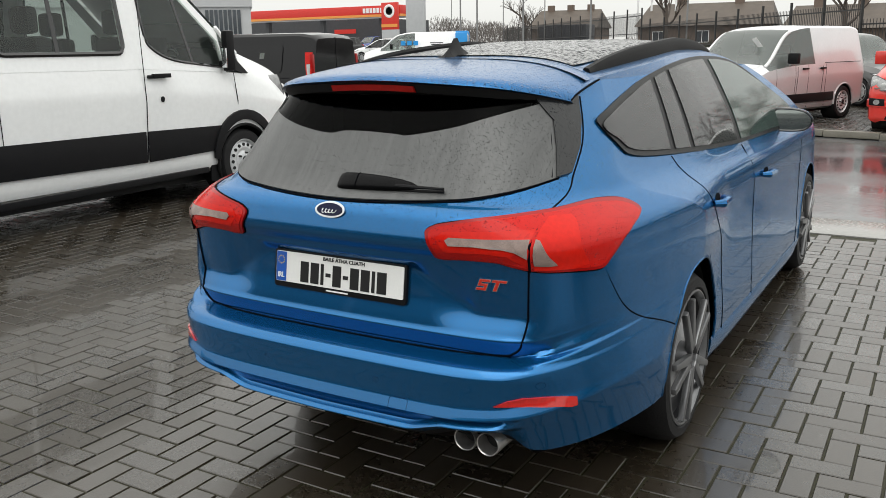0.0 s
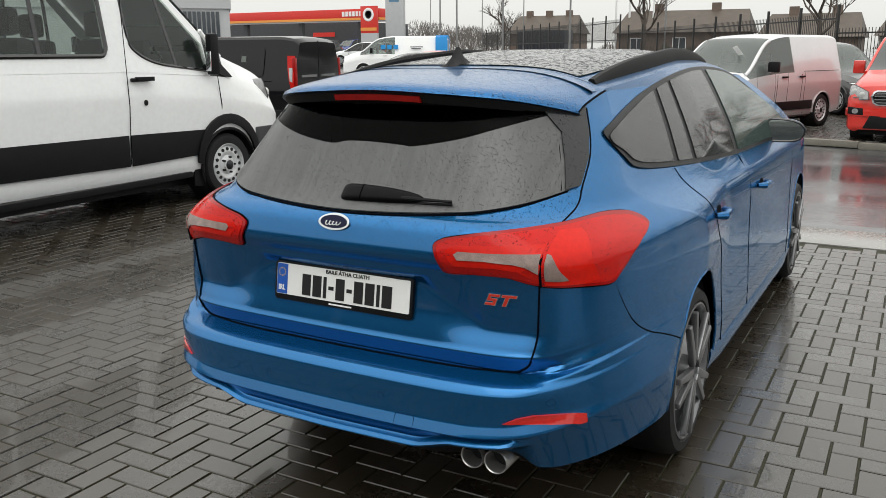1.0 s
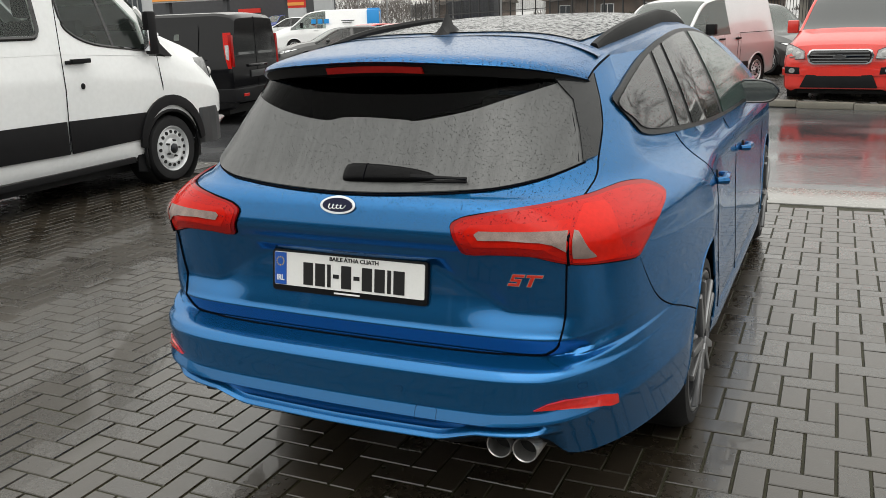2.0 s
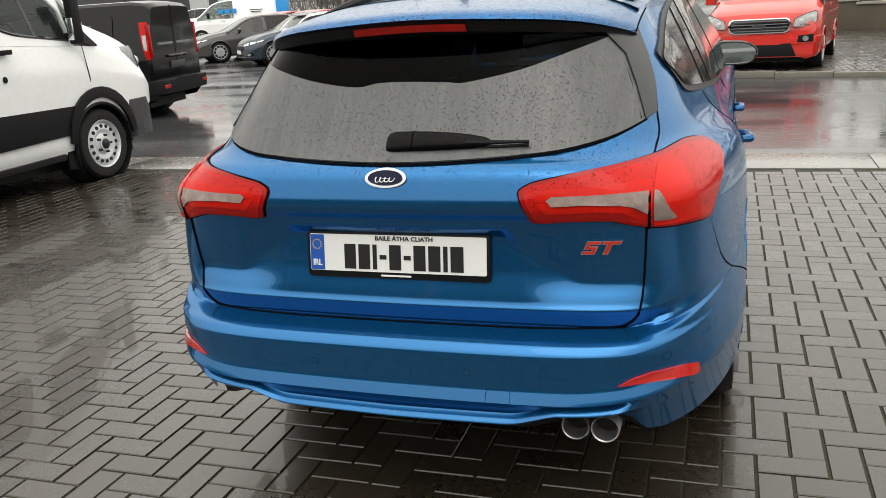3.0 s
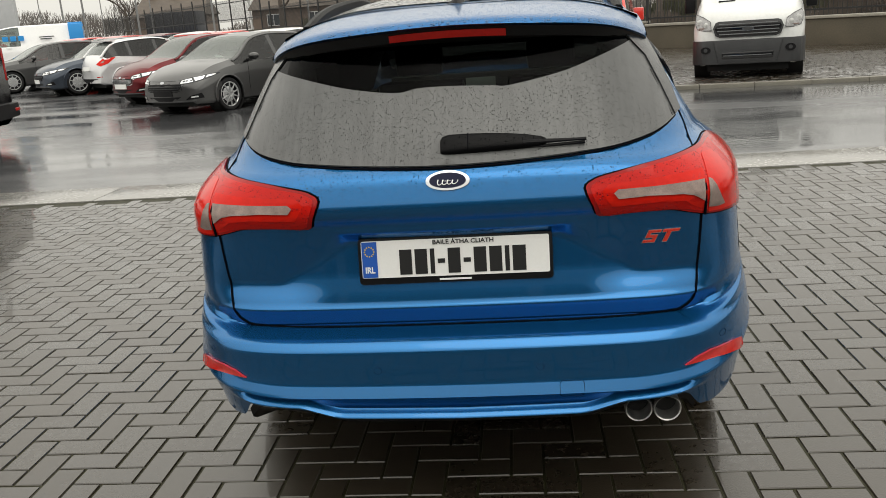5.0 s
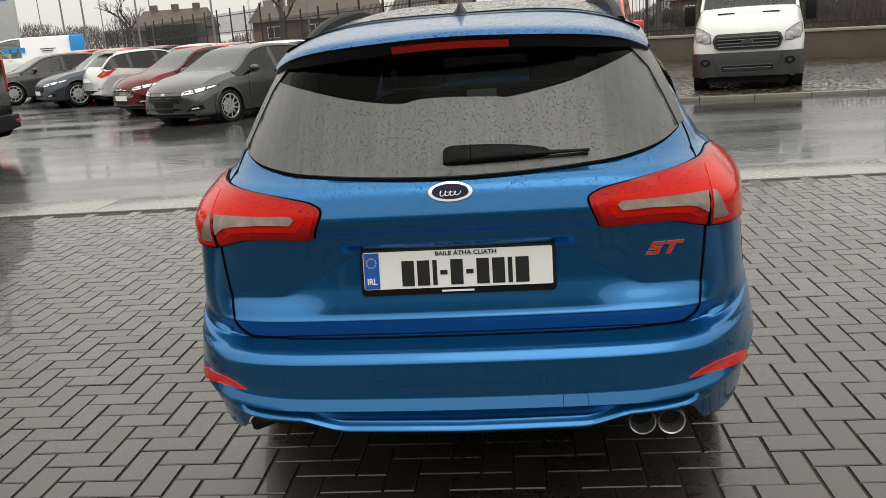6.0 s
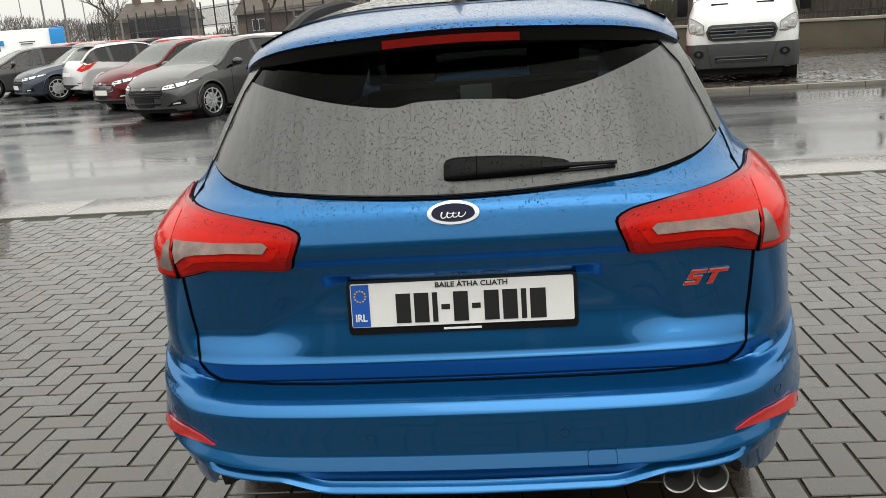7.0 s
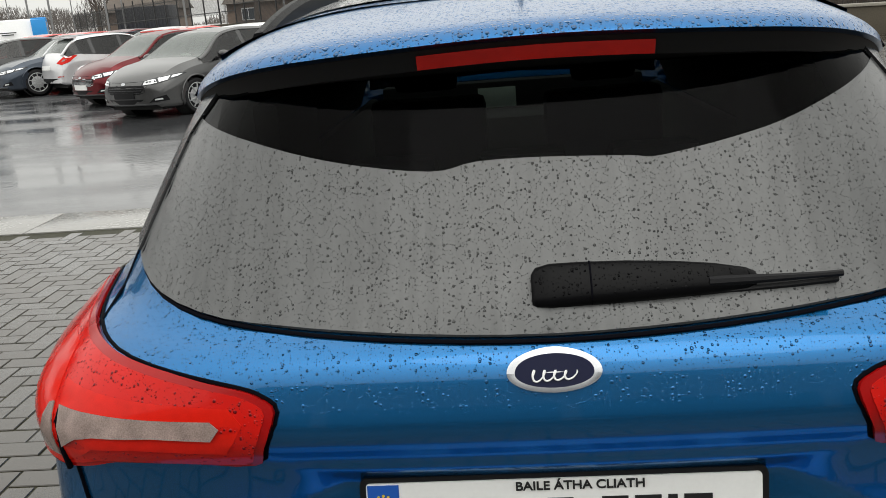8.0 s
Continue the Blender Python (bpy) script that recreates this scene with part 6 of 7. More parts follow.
for x, ys in ((-.5, (.62, -.35, -1.2)), (.5, (.62, -.35, -1.2)), (.0, (-.35,))):
    for y in ys:
        st = part("van_seat", boxed(x - .25, x + .25, y - .09, y + .09, .95, 1.67, .06), SEAT, van)
        part("headrest", boxed(x - .14, x + .14, y - .07, y + .05, 1.69, 1.93, .05), SEAT, st)
wheel_bm = bmesh.new()
tube(wheel_bm, [Matrix.Translation((.5, 1.18, 1.38)) @ pose(0, 0, 0, 60) @ Vector((.19 * math.cos(a * .3142), .19 * math.sin(a * .3142), 0)) for a in range(20)], .016, 8, closed=True)
part("steering_wheel", wheel_bm, BLACK, van)
van_side("door_handle", [(3.57, 1.275), (3.78, 1.275), (3.78, 1.315), (3.57, 1.315)], BLACK, "black door handle", .04)
van_side("door_lock", oval(.022, .028, 16, 3.68, 1.07), BLACK, "", .012)
van_side("door_gap", [(3.46, 2.2), (3.468, 2.2), (3.49, 1.05), (3.447, .5), (3.44, .5), (3.482, 1.05)], GAP, "", .004)
van_side("door_gap", [(4.66, 1.30), (4.667, 1.30), (4.71, 1.0), (4.703, .95)], GAP, "", .004)
van_side("door_gap", [(1.99, 2.2), (1.997, 2.2), (1.997, .5), (1.99, .5)], GAP, "", .004)
bm = bmesh.new()
arch = [(4.77 + .47 * math.cos(radians(a)), .42 + .48 * math.sin(radians(a))) for a in range(0, 181, 12)]
van_side("arch_trim", arch + [(4.77 + .40 * math.cos(radians(a)), .40 + .40 * math.sin(radians(a))) for a in range(180, -1, -12)], BLACK, "black wheel-arch trim", .03, .0)
van_side("mud_flap", [(4.28, .18), (4.44, .15), (4.44, .45), (4.30, .48)], BLACK, "", .02, -.06)
bm.free()
for s in (1, -1):
    part("mirror_arm", boxed(s * .92, s * 1.02, 1.54, 1.62, 1.36, 1.42, .015), BLACK, van)
    part("mirror_glass", box(bmesh.new(), s * 1.012, s * 1.078, 1.495, 1.512, 1.35, 1.55, .004), CHROME, van)
wrap_bumper(van, VL / 2 - .055, .99, .34, .72, GREY_PLASTIC)
van_front(van, VL / 2 - .01, .97, .3, WHITE_PAINT, (.90, 1.12), (.92, 1.25), GREY_PLASTIC, proud=.0)
# ---- the black van across the yard, tail towards the gap ----
cl = CONNECT["length"]
bl = vehicle("panel_van", "black panel van with dark steel wheels on wet asphalt", "van", BLACK_PAINT, CONNECT, pose(-10.35, 9.88, ground_z(-10, 9.9), 0, 0, 100))
yb = -cl / 2
for s in (1, -1):
    def van_flank(y, z):
        return Vector((s * (.878 - .175 * (max(0.0, z - 1.08) / .70) ** 1.15 + .012 * max(0.0, 1.08 - z)), y, z))

    lamp = [(yb + .03, 1.50), (yb + .17, 1.50), (yb + .15, 1.30), (yb + .11, 1.10), (yb + .07, .93), (yb + .01, .93)]
    tl = part("tail_light", skin(lamp, van_flank, .05, .016, .004, swap=(s < 0)), LAMP_RED, bl, "tall red and clear tail light")
    part("clear_segment", skin([(yb + .05, 1.30), (yb + .125, 1.30), (yb + .09, 1.08), (yb + .04, 1.06)], van_flank, .05, .004, .020, swap=(s < 0)), LAMP_CLEAR, tl)
    part("lamp_back", box(bmesh.new(), s * .79, s * .868, yb - .006, yb + .05, .95, 1.47, .012), LAMP_DEEP, tl)
    part("bumper_reflector", box(bmesh.new(), s * .62, s * .80, yb - .135, yb - .11, .47, .52, .006), REFLECTOR, bl)
    part("rear_door_window", skin([(s * .07, 1.14), (s * .64, 1.14), (s * .58, 1.62), (s * .07, 1.62)] if s > 0 else [(s * .64, 1.14), (s * .07, 1.14), (s * .07, 1.62), (s * .58, 1.62)], lambda x, z: Vector((x, yb + .003 + max(0.0, z - 1.1) * .11, z)), .1, .01, .002), WINDOW, bl, "dark rear door window")
    for y0, y1 in ((yb + .62, yb + 1.62), (yb + 1.70, yb + 2.80)):
        part("blank_window", skin(rounded(y0, y1, 1.16, 1.64, .07), van_flank, .12, .007, .001, swap=(s < 0)), BLACK_PAINT, bl, "blanked black side window panel")
    bm = bmesh.new()
    tube(bm, [van_flank(yb + .45 + .1 * k, 1.075) for k in range(24)], .007, 6)
    part("sliding_rail", bm, GAP, bl)
    bm = bmesh.new()
    tube(bm, [van_flank(yb + 1.66, z) for z in (.42, .7, 1.0, 1.3, 1.72)], .004, 5)
    part("door_gap", bm, GAP, bl)
    bm = bmesh.new()
    tube(bm, [(s * .905, -1.5 + .45 * math.cos(radians(g)), .325 + .45 * math.sin(radians(g))) for g in range(0, 181, 10)], .028, 8)
    part("arch_flare", bm, BLACK, bl, "black plastic wheel-arch flare")
    part("side_moulding", boxed(s * .895, s * .925, yb + 1.42, yb + 3.1, .40, .52, .012), BLACK, bl)
ring = [(.93, yb + .42), (.945, yb + .15), (.93, yb - .02), (.88, yb - .09), (.78, yb - .125), (.4, yb - .14), (0, yb - .142)]
part("rear_bumper", plan_prism(ring + [(-x, y) for x, y in reversed(ring[:-1])] + [(-.80, yb + .42), (.80, yb + .42)], .38, .60, .025), BLACK, bl, "black wrap-round rear bumper")
part("number_plate", boxed(-.26, .26, yb - .02, yb + .0, .76, .87, .004), GREY_PLASTIC, bl)
part("plate_light_bar", boxed(-.34, .34, yb - .035, yb + .01, .93, .98, .012), GLOSS_BLACK, bl)
part("door_gap", boxed(-.004, .004, yb - .004, yb + .01, .6, 1.76), GAP, bl)
part("sticker", skin([(yb + .98, 1.40), (yb + 1.07, 1.40), (yb + 1.07, 1.50), (yb + .98, 1.50)], lambda y, z: Vector((-.878 + .175 * (max(0.0, z - 1.08) / .70) ** 1.15, y, z)), .1, .002, .010, swap=True), PAPER, bl, "small pale paper sticker")

BAR_GREY = mat("grille_bar_grey", (.16, .165, .17), .35, .3)

# ---- vans facing across the bays ----
wv = vehicle("van", "white panel van with a dark grey bumper, nose towards the yard", "van", DULL_WHITE, TRANSIT, pose(5.07, 17.0, bay_z(5, 16), 0, 0, 165), window=VAN_GLASS)
part("bumper_centre", prism([(-.60, .735), (.60, .735), (.50, .31), (-.50, .31)], VL / 2 + .03, VL / 2 + .088, .008), GREY_PLASTIC, wv, "black lower centre of the bumper")
wrap_bumper(wv, VL / 2 + .01, .985, .30, .74, GREY_PLASTIC, label="dark grey plastic bumper")
part("lower_slot", boxed(-.45, .45, VL / 2 + .06, VL / 2 + .096, .40, .52, .01), GLOSS_BLACK, wv)
part("slot_bar", boxed(-.42, .42, VL / 2 + .08, VL / 2 + .106, .452, .464, .004), BAR_GREY, wv)
van_front(wv, VL / 2 + .03, .98, .3, WHITE_PAINT, (.81, 1.06), (.92, 1.22), BAR_GREY, .58)
for s in (1, -1):
    fog = part("fog_lamp", prism(oval(.09, .065, 16, s * .74, .57), VL / 2 - .05, VL / 2 + .066), BLACK, wv)
    part("lens", prism(oval(.035, .035, 12, s * .74, .57), VL / 2 + .05, VL / 2 + .070), GREY_PLASTIC, fog)
    part("bonnet_vent", box(bmesh.new(), s * .25, s * .55, VL / 2 - .66, VL / 2 - .58, 1.405, 1.45, .008), BLACK, wv)

CUL = CUSTOM["length"]
rv = vehicle("van", "bright red van with a dark grille, nose towards the yard", "van", RED_PAINT, CUSTOM, pose(1.62, 16.6, bay_z(1.6, 15.5), 0, 0, 171), window=WINDOW)
van_front(rv, CUL / 2 + .02, .96, .3, RED_PAINT, (.69, .91), (.76, 1.02), BAR_GREY, .50, True)
part("lower_intake", prism([(-.62, .28), (.62, .28), (.52, .50), (-.52, .50)], CUL / 2 - .05, CUL / 2 + .03, .008), BLACK, rv)
wrap_bumper(rv, CUL / 2 - .02, .96, .48, .60, RED_PAINT, "bumper_bar")
for s in (1, -1):
    fog = part("fog_lamp", prism([(s * .62, .50), (s * .88, .52), (s * .88, .64), (s * .64, .62)], CUL / 2 - .1, CUL / 2 + .02, .01), BLACK, rv)
    part("lens", prism(oval(.05, .045, 12, s * .76, .57), CUL / 2 + .01, CUL / 2 + .028), LAMP_CLEAR, fog)

def shorter(spec, cut, after):
    """The same body with a piece of its length left out behind a station."""
    q = dict(spec)
    q["length"] = spec["length"] - cut
    q["axles"] = (spec["axles"][0], spec["axles"][1] - cut + .06)
    q["stations"] = [p if p[0] < after else (p[0] - cut, *p[1:]) for p in spec["stations"]]
    q["mirror"] = (spec["mirror"][0], spec["mirror"][1] - cut / 2, spec["mirror"][2])
    q["handles"] = tuple(y - cut / 2 for y in spec["handles"])
    return q


SHORT = shorter(dict(CONNECT, rim=STEEL), .38, 4.0)
sv = vehicle("panel_van", "silver panel van tinted pink by reflections, in the bays", "van", SILVER_PAINT, SHORT, pose(-1.69, 16.2, bay_z(-1.6, 16.2), 0, 0, 159))
for s in (1, -1):
    part("side_moulding", boxed(s * .895, s * .92, -.95, .85, .38, .55, .01), BLACK, sv)
    part("windscreen_sticker", box(bmesh.new(), -.045, .045, -.004, .004, -.16, .16, m=pose(-.38, .97, 1.48, -38, 20, 0)), WHITE_INK, sv, "slanted pale sticker behind the windscreen") if s > 0 else None
    bm = bmesh.new()
    tube(bm, [(s * .91, -1.95, 1.12), (s * .91, -.55, 1.12)], .006, 5)
    part("sliding_rail", bm, GAP, sv)
    for y in (-.50, .42):
        bm = bmesh.new()
        tube(bm, [(s * .90, y, 1.06), (s * .912, y, .9), (s * .90, y + .03, .4)], .004, 5)
        part("door_gap", bm, GAP, sv)
van_front(sv, SHORT["length"] / 2 + .02, .86, .3, SILVER_PAINT, (.66, .86), (.76, 1.0), GREY_PLASTIC, .45)

GAL = hatch(4.8, 1.74, .95)
g1 = vehicle("people_carrier", "dark grey people carrier in the bays", "car", GREY_PAINT, GAL, pose(-.9, 22.5, bay_z(-1, 22), 0, 0, -130))
car_front(g1, GAL, GREY_PAINT)
car_rear(g1, GAL, GREY_PAINT)

# ---- rows of cars in the yard ----
HX = hatch()
specs = [
    ("hatchback", "dark grey hatchback with ten-spoke wheels, nose out", GREY_PAINT, HX, (-5.72, 15.75), 153, "front"),
    ("hatchback", "dark red hatchback with a chrome grille, nose out", MAROON_PAINT, hatch(4.05, 1.48, .87), (-7.9, 18.7), 143, "front"),
    ("hatchback", "silver hatchback backed out of its row", SILVER_PAINT, hatch(4.0, 1.48, .86), (-10.75, 22.8), -42, "rear"),
    ("crossover", "dark navy crossover with ten-spoke wheels, nose out", NAVY_PAINT, hatch(4.4, 1.5, .91, tyre=.345), (-12.1, 23.0), 133, "front"),
    ("saloon", "dark grey saloon with silver wheels", GREY_PAINT, hatch(4.85, 1.47, .92), (-15.3, 25.3), 132, "front"),
]
for nm, lb, pt, sp, (x, y), hd, face in specs:
    c = vehicle(nm, lb, "car", pt, sp, on_ground(x, y, hd), "cars parked in the row")
    car_front(c, sp, pt, chrome=pt is MAROON_PAINT)
    car_rear(c, sp, pt)
    if sp is HX:
        part("windscreen_paper", box(bmesh.new(), -.11, .11, -.035, .035, -.001, .001, m=pose(-.25, sp["length"] / 2 - 1.34, 1.035, 28, 0, 0)), PAPER, c, "pale paper sheet behind the windscreen")



# ---- far vehicles ----
mv = vehicle("panel_van", "white works van with a bright blue tail panel", "van", WHITE_PAINT, dict(CUSTOM, mirror_mat=BLACK), pose(-21.0, 33.4, ground_z(-21, 33.4), 0, 0, 116))
for s in (1, -1):
    part("blue_tail_panel", box(bmesh.new(), s * .78, s * .99, -CUL / 2 - .01, -CUL / 2 + .55, .9, 1.9, .03), SKY_PAINT, mv)
    for k in range(3):
        part("lettering_bar", boxed(s * .975, s * .99, .42 - .30 * k, .64 - .30 * k, 1.34, 1.54), SKY_PAINT, mv)
    part("lettering_bar", boxed(s * .975, s * .99, -1.35, -.75, 1.42, 1.46), GREY_PLASTIC, mv)
    part("lettering_bar", boxed(s * .975, s * .99, -1.25, -.8, 1.34, 1.38), GREY_PLASTIC, mv)
part("blue_tail_roof", boxed(-.74, .74, -CUL / 2 - .01, -CUL / 2 + .55, 1.86, 1.965, .02), SKY_PAINT, mv)
FAR = [("hatchback", "red hatchback far back in the row", RED_PAINT, (-15.6, 27.6), 160), ("hatchback", "red hatchback far back in the row", RED_PAINT, (-13.9, 26.8), 160), ("hatchback", "dark red hatchback far back in the row", MAROON_PAINT, (-12.0, 26.0), 160), ("hatchback", "silver hatchback far back in the row", SILVER_PAINT, (-10.2, 24.8), 160), ("hatchback", "red hatchback far back in the row", RED_PAINT, (-8.3, 22.8), -20), ("hatchback", "white hatchback far back in the row", WHITE_PAINT, (-5.9, 20.3), -20), ("hatchback", "silver hatchback far back in the row", SILVER_PAINT, (-3.6, 20.9), -20),
    ("people_carrier", "dark grey people carrier near the filling station", GREY_PAINT, (-45.5, 59.5), 170), ("hatchback", "silver hatchback near the filling station", SILVER_PAINT, (-48.5, 58.5), 160), ("crossover", "blue crossover near the filling station", COBALT_PAINT, (-46.8, 66.0), 170), ("saloon", "white saloon in the middle of the yard", WHITE_PAINT, (-30.5, 44.5), 100)]
far_base = {}
for nm, lb, pt, (x, y), hd in FAR:
    key = pt.name
    if key not in far_base:
        sp = hatch(4.4, 1.62 if "carrier" in nm or "cross" in nm else 1.48)
        far_base[key] = vehicle(nm, lb, "car", pt, sp, on_ground(x, y, hd), "cars parked far back")
        car_front(far_base[key], sp, pt)
        car_rear(far_base[key], sp, pt)
    else:
        tagged(copy_thing(far_base[key], on_ground(x, y, hd)), lb)

# ---- filling station ----
SIGN_RED = mat("sign_red", (.62, .03, .02), .4, var=.06)
SIGN_ORANGE = mat("sign_orange", (.75, .30, .06), .4)
SIGN_WHITE = mat("sign_white", (.8, .8, .8), .4)
SLATE = mat("dark_cladding", (.045, .047, .052), .5, var=.2)
PALE = mat("pale_cladding", (.45, .46, .47), .4, var=.08)
GLAZING = mat("shopfront_glass", (.06, .07, .08), .08, var=.3, scale=.6)
gz = ground_z(-48, 60)
station = thing("filling_station_canopy", "red and orange filling station canopy with white lettering bars", "canopy", Matrix.Translation((-48.4, 60, gz)))
part("fascia", boxed(-8.8, 8.8, 0, 1.4, 3.35, 4.15, .03), SIGN_RED, station)
part("fascia_band", boxed(-8.82, 8.82, -.02, 1.42, 3.22, 3.42), SIGN_ORANGE, station)
part("soffit", boxed(-8.7, 8.7, .05, 1.35, 3.1, 3.24), PALE, station)
for k in range(6):
    part("lettering_bar", boxed(5.0 + .36 * k, 5.26 + .36 * k, -.04, .0, 3.55, 3.95), SIGN_WHITE, station)
for x in (-6.5, 0, 6.5):
    part("canopy_column", boxed(x - .2, x + .2, .5, .9, 0, 3.2), SLATE, station)
pole_sign = thing("forecourt_sign", "red square forecourt sign with a white ring", "sign", Matrix.Translation((-40.0, 59, gz)))
part("sign_face", boxed(-.8, .8, 0, .3, 2.1, 4.3, .03), SIGN_RED, pole_sign)
part("sign_ring", lathe([(-.03, .55), (-.05, .5), (-.05, .36), (-.03, .33)], "y", 28, m=Matrix.Translation((0, .02, 3.6))), SIGN_WHITE, pole_sign)
part("sign_band", boxed(-.8, .8, -.02, 0, 2.3, 2.55), SIGN_ORANGE, pole_sign)
part("sign_base", boxed(-.8, .8, 0, .3, 0, 2.1), PALE, pole_sign)
shop = thing("filling_station_shop", "low dark filling station shop behind the pumps", "shop", Matrix.Translation((-54, 67, ground_z(-54, 67))))
part("wall", boxed(-9, 8, 0, 8, 0, 3.2), SLATE, shop)
part("red_band", boxed(-9, 8, -.05, 0, .4, .9), SIGN_RED, shop)
part("lettering_bar", boxed(2, 4.6, -.06, 0, 1.9, 2.3), SIGN_RED, shop)
part("window", boxed(-8, 1, -.04, 0, 1.0, 1.7), GLAZING, shop)
totem = thing("totem_sign", "tall pale grey dealer totem sign", "sign", Matrix.Translation((-31.7, 50, ground_z(-31.7, 50))))
part("totem_panel", boxed(-.75, .75, 0, .3, 0, 6.2, .05), PALE, totem)
part("lettering_bar", boxed(-.4, .4, -.02, 0, 4.15, 4.35), mat("steel_blue_letter", (.1, .22, .35), .4), totem)
part("totem_ring", lathe([(-.03, .42), (-.04, .38), (-.03, .34)], "y", 28, m=Matrix.Translation((0, .02, 4.85))), STEEL, totem)
part("lettering_bar", boxed(-.5, .5, -.02, 0, 1.4, 1.55), GREY_PLASTIC, totem)
showroom = thing("showroom", "pale clad showroom with tall dark glazing", "building", pose(-30.8, 32, ground_z(-31, 32), 0, 0, 44))
part("wall", boxed(-14, .4, 0, 14, 0, 6.5), PALE, showroom)
for k in range(8):
    part("glazing", boxed(-1.9 + .23 * k, -1.73 + .23 * k, -.06, .02, .2, 3.35), GLAZING, showroom)
part("red_band", boxed(-14, .42, -.08, 0, 4.4, 4.8), SIGN_RED, showroom)
part("parapet", boxed(-14.1, .5, -.1, 14, 3.5, 4.3), PALE, showroom)

# ---- houses, walls and railings ----
ROOF = mat("brown_roof_tiles", (.075, .058, .045), .65, var=.3, scale=1.5, bump=.3, bump_scale=12)
BRICK = mat("brown_brick_wall", (.13, .095, .075), .7, var=.25, scale=2, bump=.2, bump_scale=15)
RENDER = mat("pale_house_render", (.20, .185, .16), .7, var=.15, scale=1)


def house(x, y, z, rz, w, d, wall_h, roof_h, label, chimneys=2, wall=BRICK):
    h = thing("house", label, "house", pose(x, y, z, 0, 0, rz), "houses beyond the yard")
    part("wall", boxed(-w / 2, w / 2, 0, d, 0, wall_h), wall, h)
    bm = bmesh.new()
    vs = [bm.verts.new(p) for p in ((-w / 2 - .3, -.4, wall_h - .1), (w / 2 + .3, -.4, wall_h - .1), (w / 2 + .3, d + .4, wall_h - .1), (-w / 2 - .3, d + .4, wall_h - .1), (-w / 2 + .2, d / 2, wall_h + roof_h), (w / 2 - .2, d / 2, wall_h + roof_h))]
    for f in ((0, 1, 5, 4), (2, 3, 4, 5), (1, 2, 5), (3, 0, 4), (0, 3, 2, 1)):
        bm.faces.new([vs[i] for i in f])
    roof_ob = part("roof", bm, ROOF, h, smooth=False)
    for k in range(chimneys):
        cx = -w / 2 + w * (k + .6) / (chimneys + .2)
        part("chimney", boxed(cx - .36, cx + .36, d / 2 - .3, d / 2 + .3, wall_h + roof_h - .7, wall_h + roof_h + .55), BRICK, roof_ob)
    n = max(2, int(w / 3))
    for k in range(n):
        wx = -w / 2 + w * (k + .5) / n
        win = part("window", boxed(wx - .55, wx + .55, -.06, .02, wall_h - 1.45, wall_h - .5), SIGN_WHITE, h)
        part("pane", boxed(wx - .49, wx - .03, -.08, -.05, wall_h - 1.39, wall_h - .56), GLAZING, win)
        part("pane", boxed(wx + .03, wx + .49, -.08, -.05, wall_h - 1.39, wall_h - .56), GLAZING, win)
    return h


house(-37.5, 90, .4, 8, 7.5, 7, 3.2, 2.0, "brown brick house with chimneys and a tiled roof", 3)
house(-16.8, 70, .2, 5, 10.4, 7, 2.9, 1.8, "brown terraced house with a tiled roof", 2)
house(-7.0, 70, .1, 0, 7, 7, 2.5, 1.8, "brick house with a brown roof and chimneys", 2)
house(3.0, 66, .2, -8, 10, 7, 2.4, 1.9, "pale rendered house with a brown roof", 2, RENDER)
house(17.0, 62, .0, -15, 12, 7, 2.4, 2.0, "brick house with a wide brown roof", 2)

WALL_LINE = [(22, 13.0), (10.2, 22.3), (4.4, 27.5), (-1.5, 31.5), (-16, 52), (-42, 84)]
tag_no = 0
for (xa, ya), (xb, yb) in zip(WALL_LINE, WALL_LINE[1:]):
    tag_no += 1
    ln = math.hypot(xb - xa, yb - ya)
    ang = math.degrees(math.atan2(yb - ya, xb - xa))
    za = min(ground_z(xa, ya), 1.7)
    zb = min(ground_z(xb, yb), 1.7)
    base = (za + zb) / 2 - .02
    m = pose(xa, ya, base, 0, 0, ang)
    wl = thing("wall_%d" % tag_no, "low brown rendered boundary wall with a pale coping", "wall", m, kind="structure")
    top = .82 if xb > -2 else .25
    part("wall_body", boxed(0, ln, -.12, .12, -.6, top, .01), WALL, wl)
    part("coping", boxed(-.02, ln + .02, -.17, .17, top, top + .08, .015), COPING if xb > -2 else WALL, wl)
    fence = thing("fence", "black steel palisade fence on the boundary wall", "fence", m, "boundary fence")
    part("rail", boxed(0, ln, -.02, .02, 1.05, 1.10), FENCE, fence)
    part("rail", boxed(0, ln, -.02, .02, 2.15, 2.20), FENCE, fence)
    k = 0
    while k * 2.6 < ln:
        part("post", boxed(k * 2.6 - .04, k * 2.6 + .04, -.04, .04, .3, 2.65), FENCE, fence)
        k += 1
    bm = bmesh.new()
    k = 0
    while k * .13 < ln:
        box(bm, k * .13 - .009, k * .13 + .009, .0, .015, .92, 2.35)
        k += 1
    tagged(part("fence_infill", bm, FENCE, fence, smooth=False), "closely set thin black steel infill", kind="stuff")

box_green = thing("container", "dark steel storage container by the fence", "container", Matrix.Translation((-32.9, 79, 1.3)))
part("container_body", boxed(-2.5, 2.5, 0, 2.4, 0, 2.3, .03), mat("container_dark", (.02, .022, .03), .5, var=.3), box_green)
for k in range(14):
    part("rib", boxed(-2.4 + .36 * k, -2.25 + .36 * k, -.04, 0, .1, 2.2), mat("container_rib", (.03, .032, .04), .5) if k == 0 else bpy.data.materials["container_rib"], box_green)

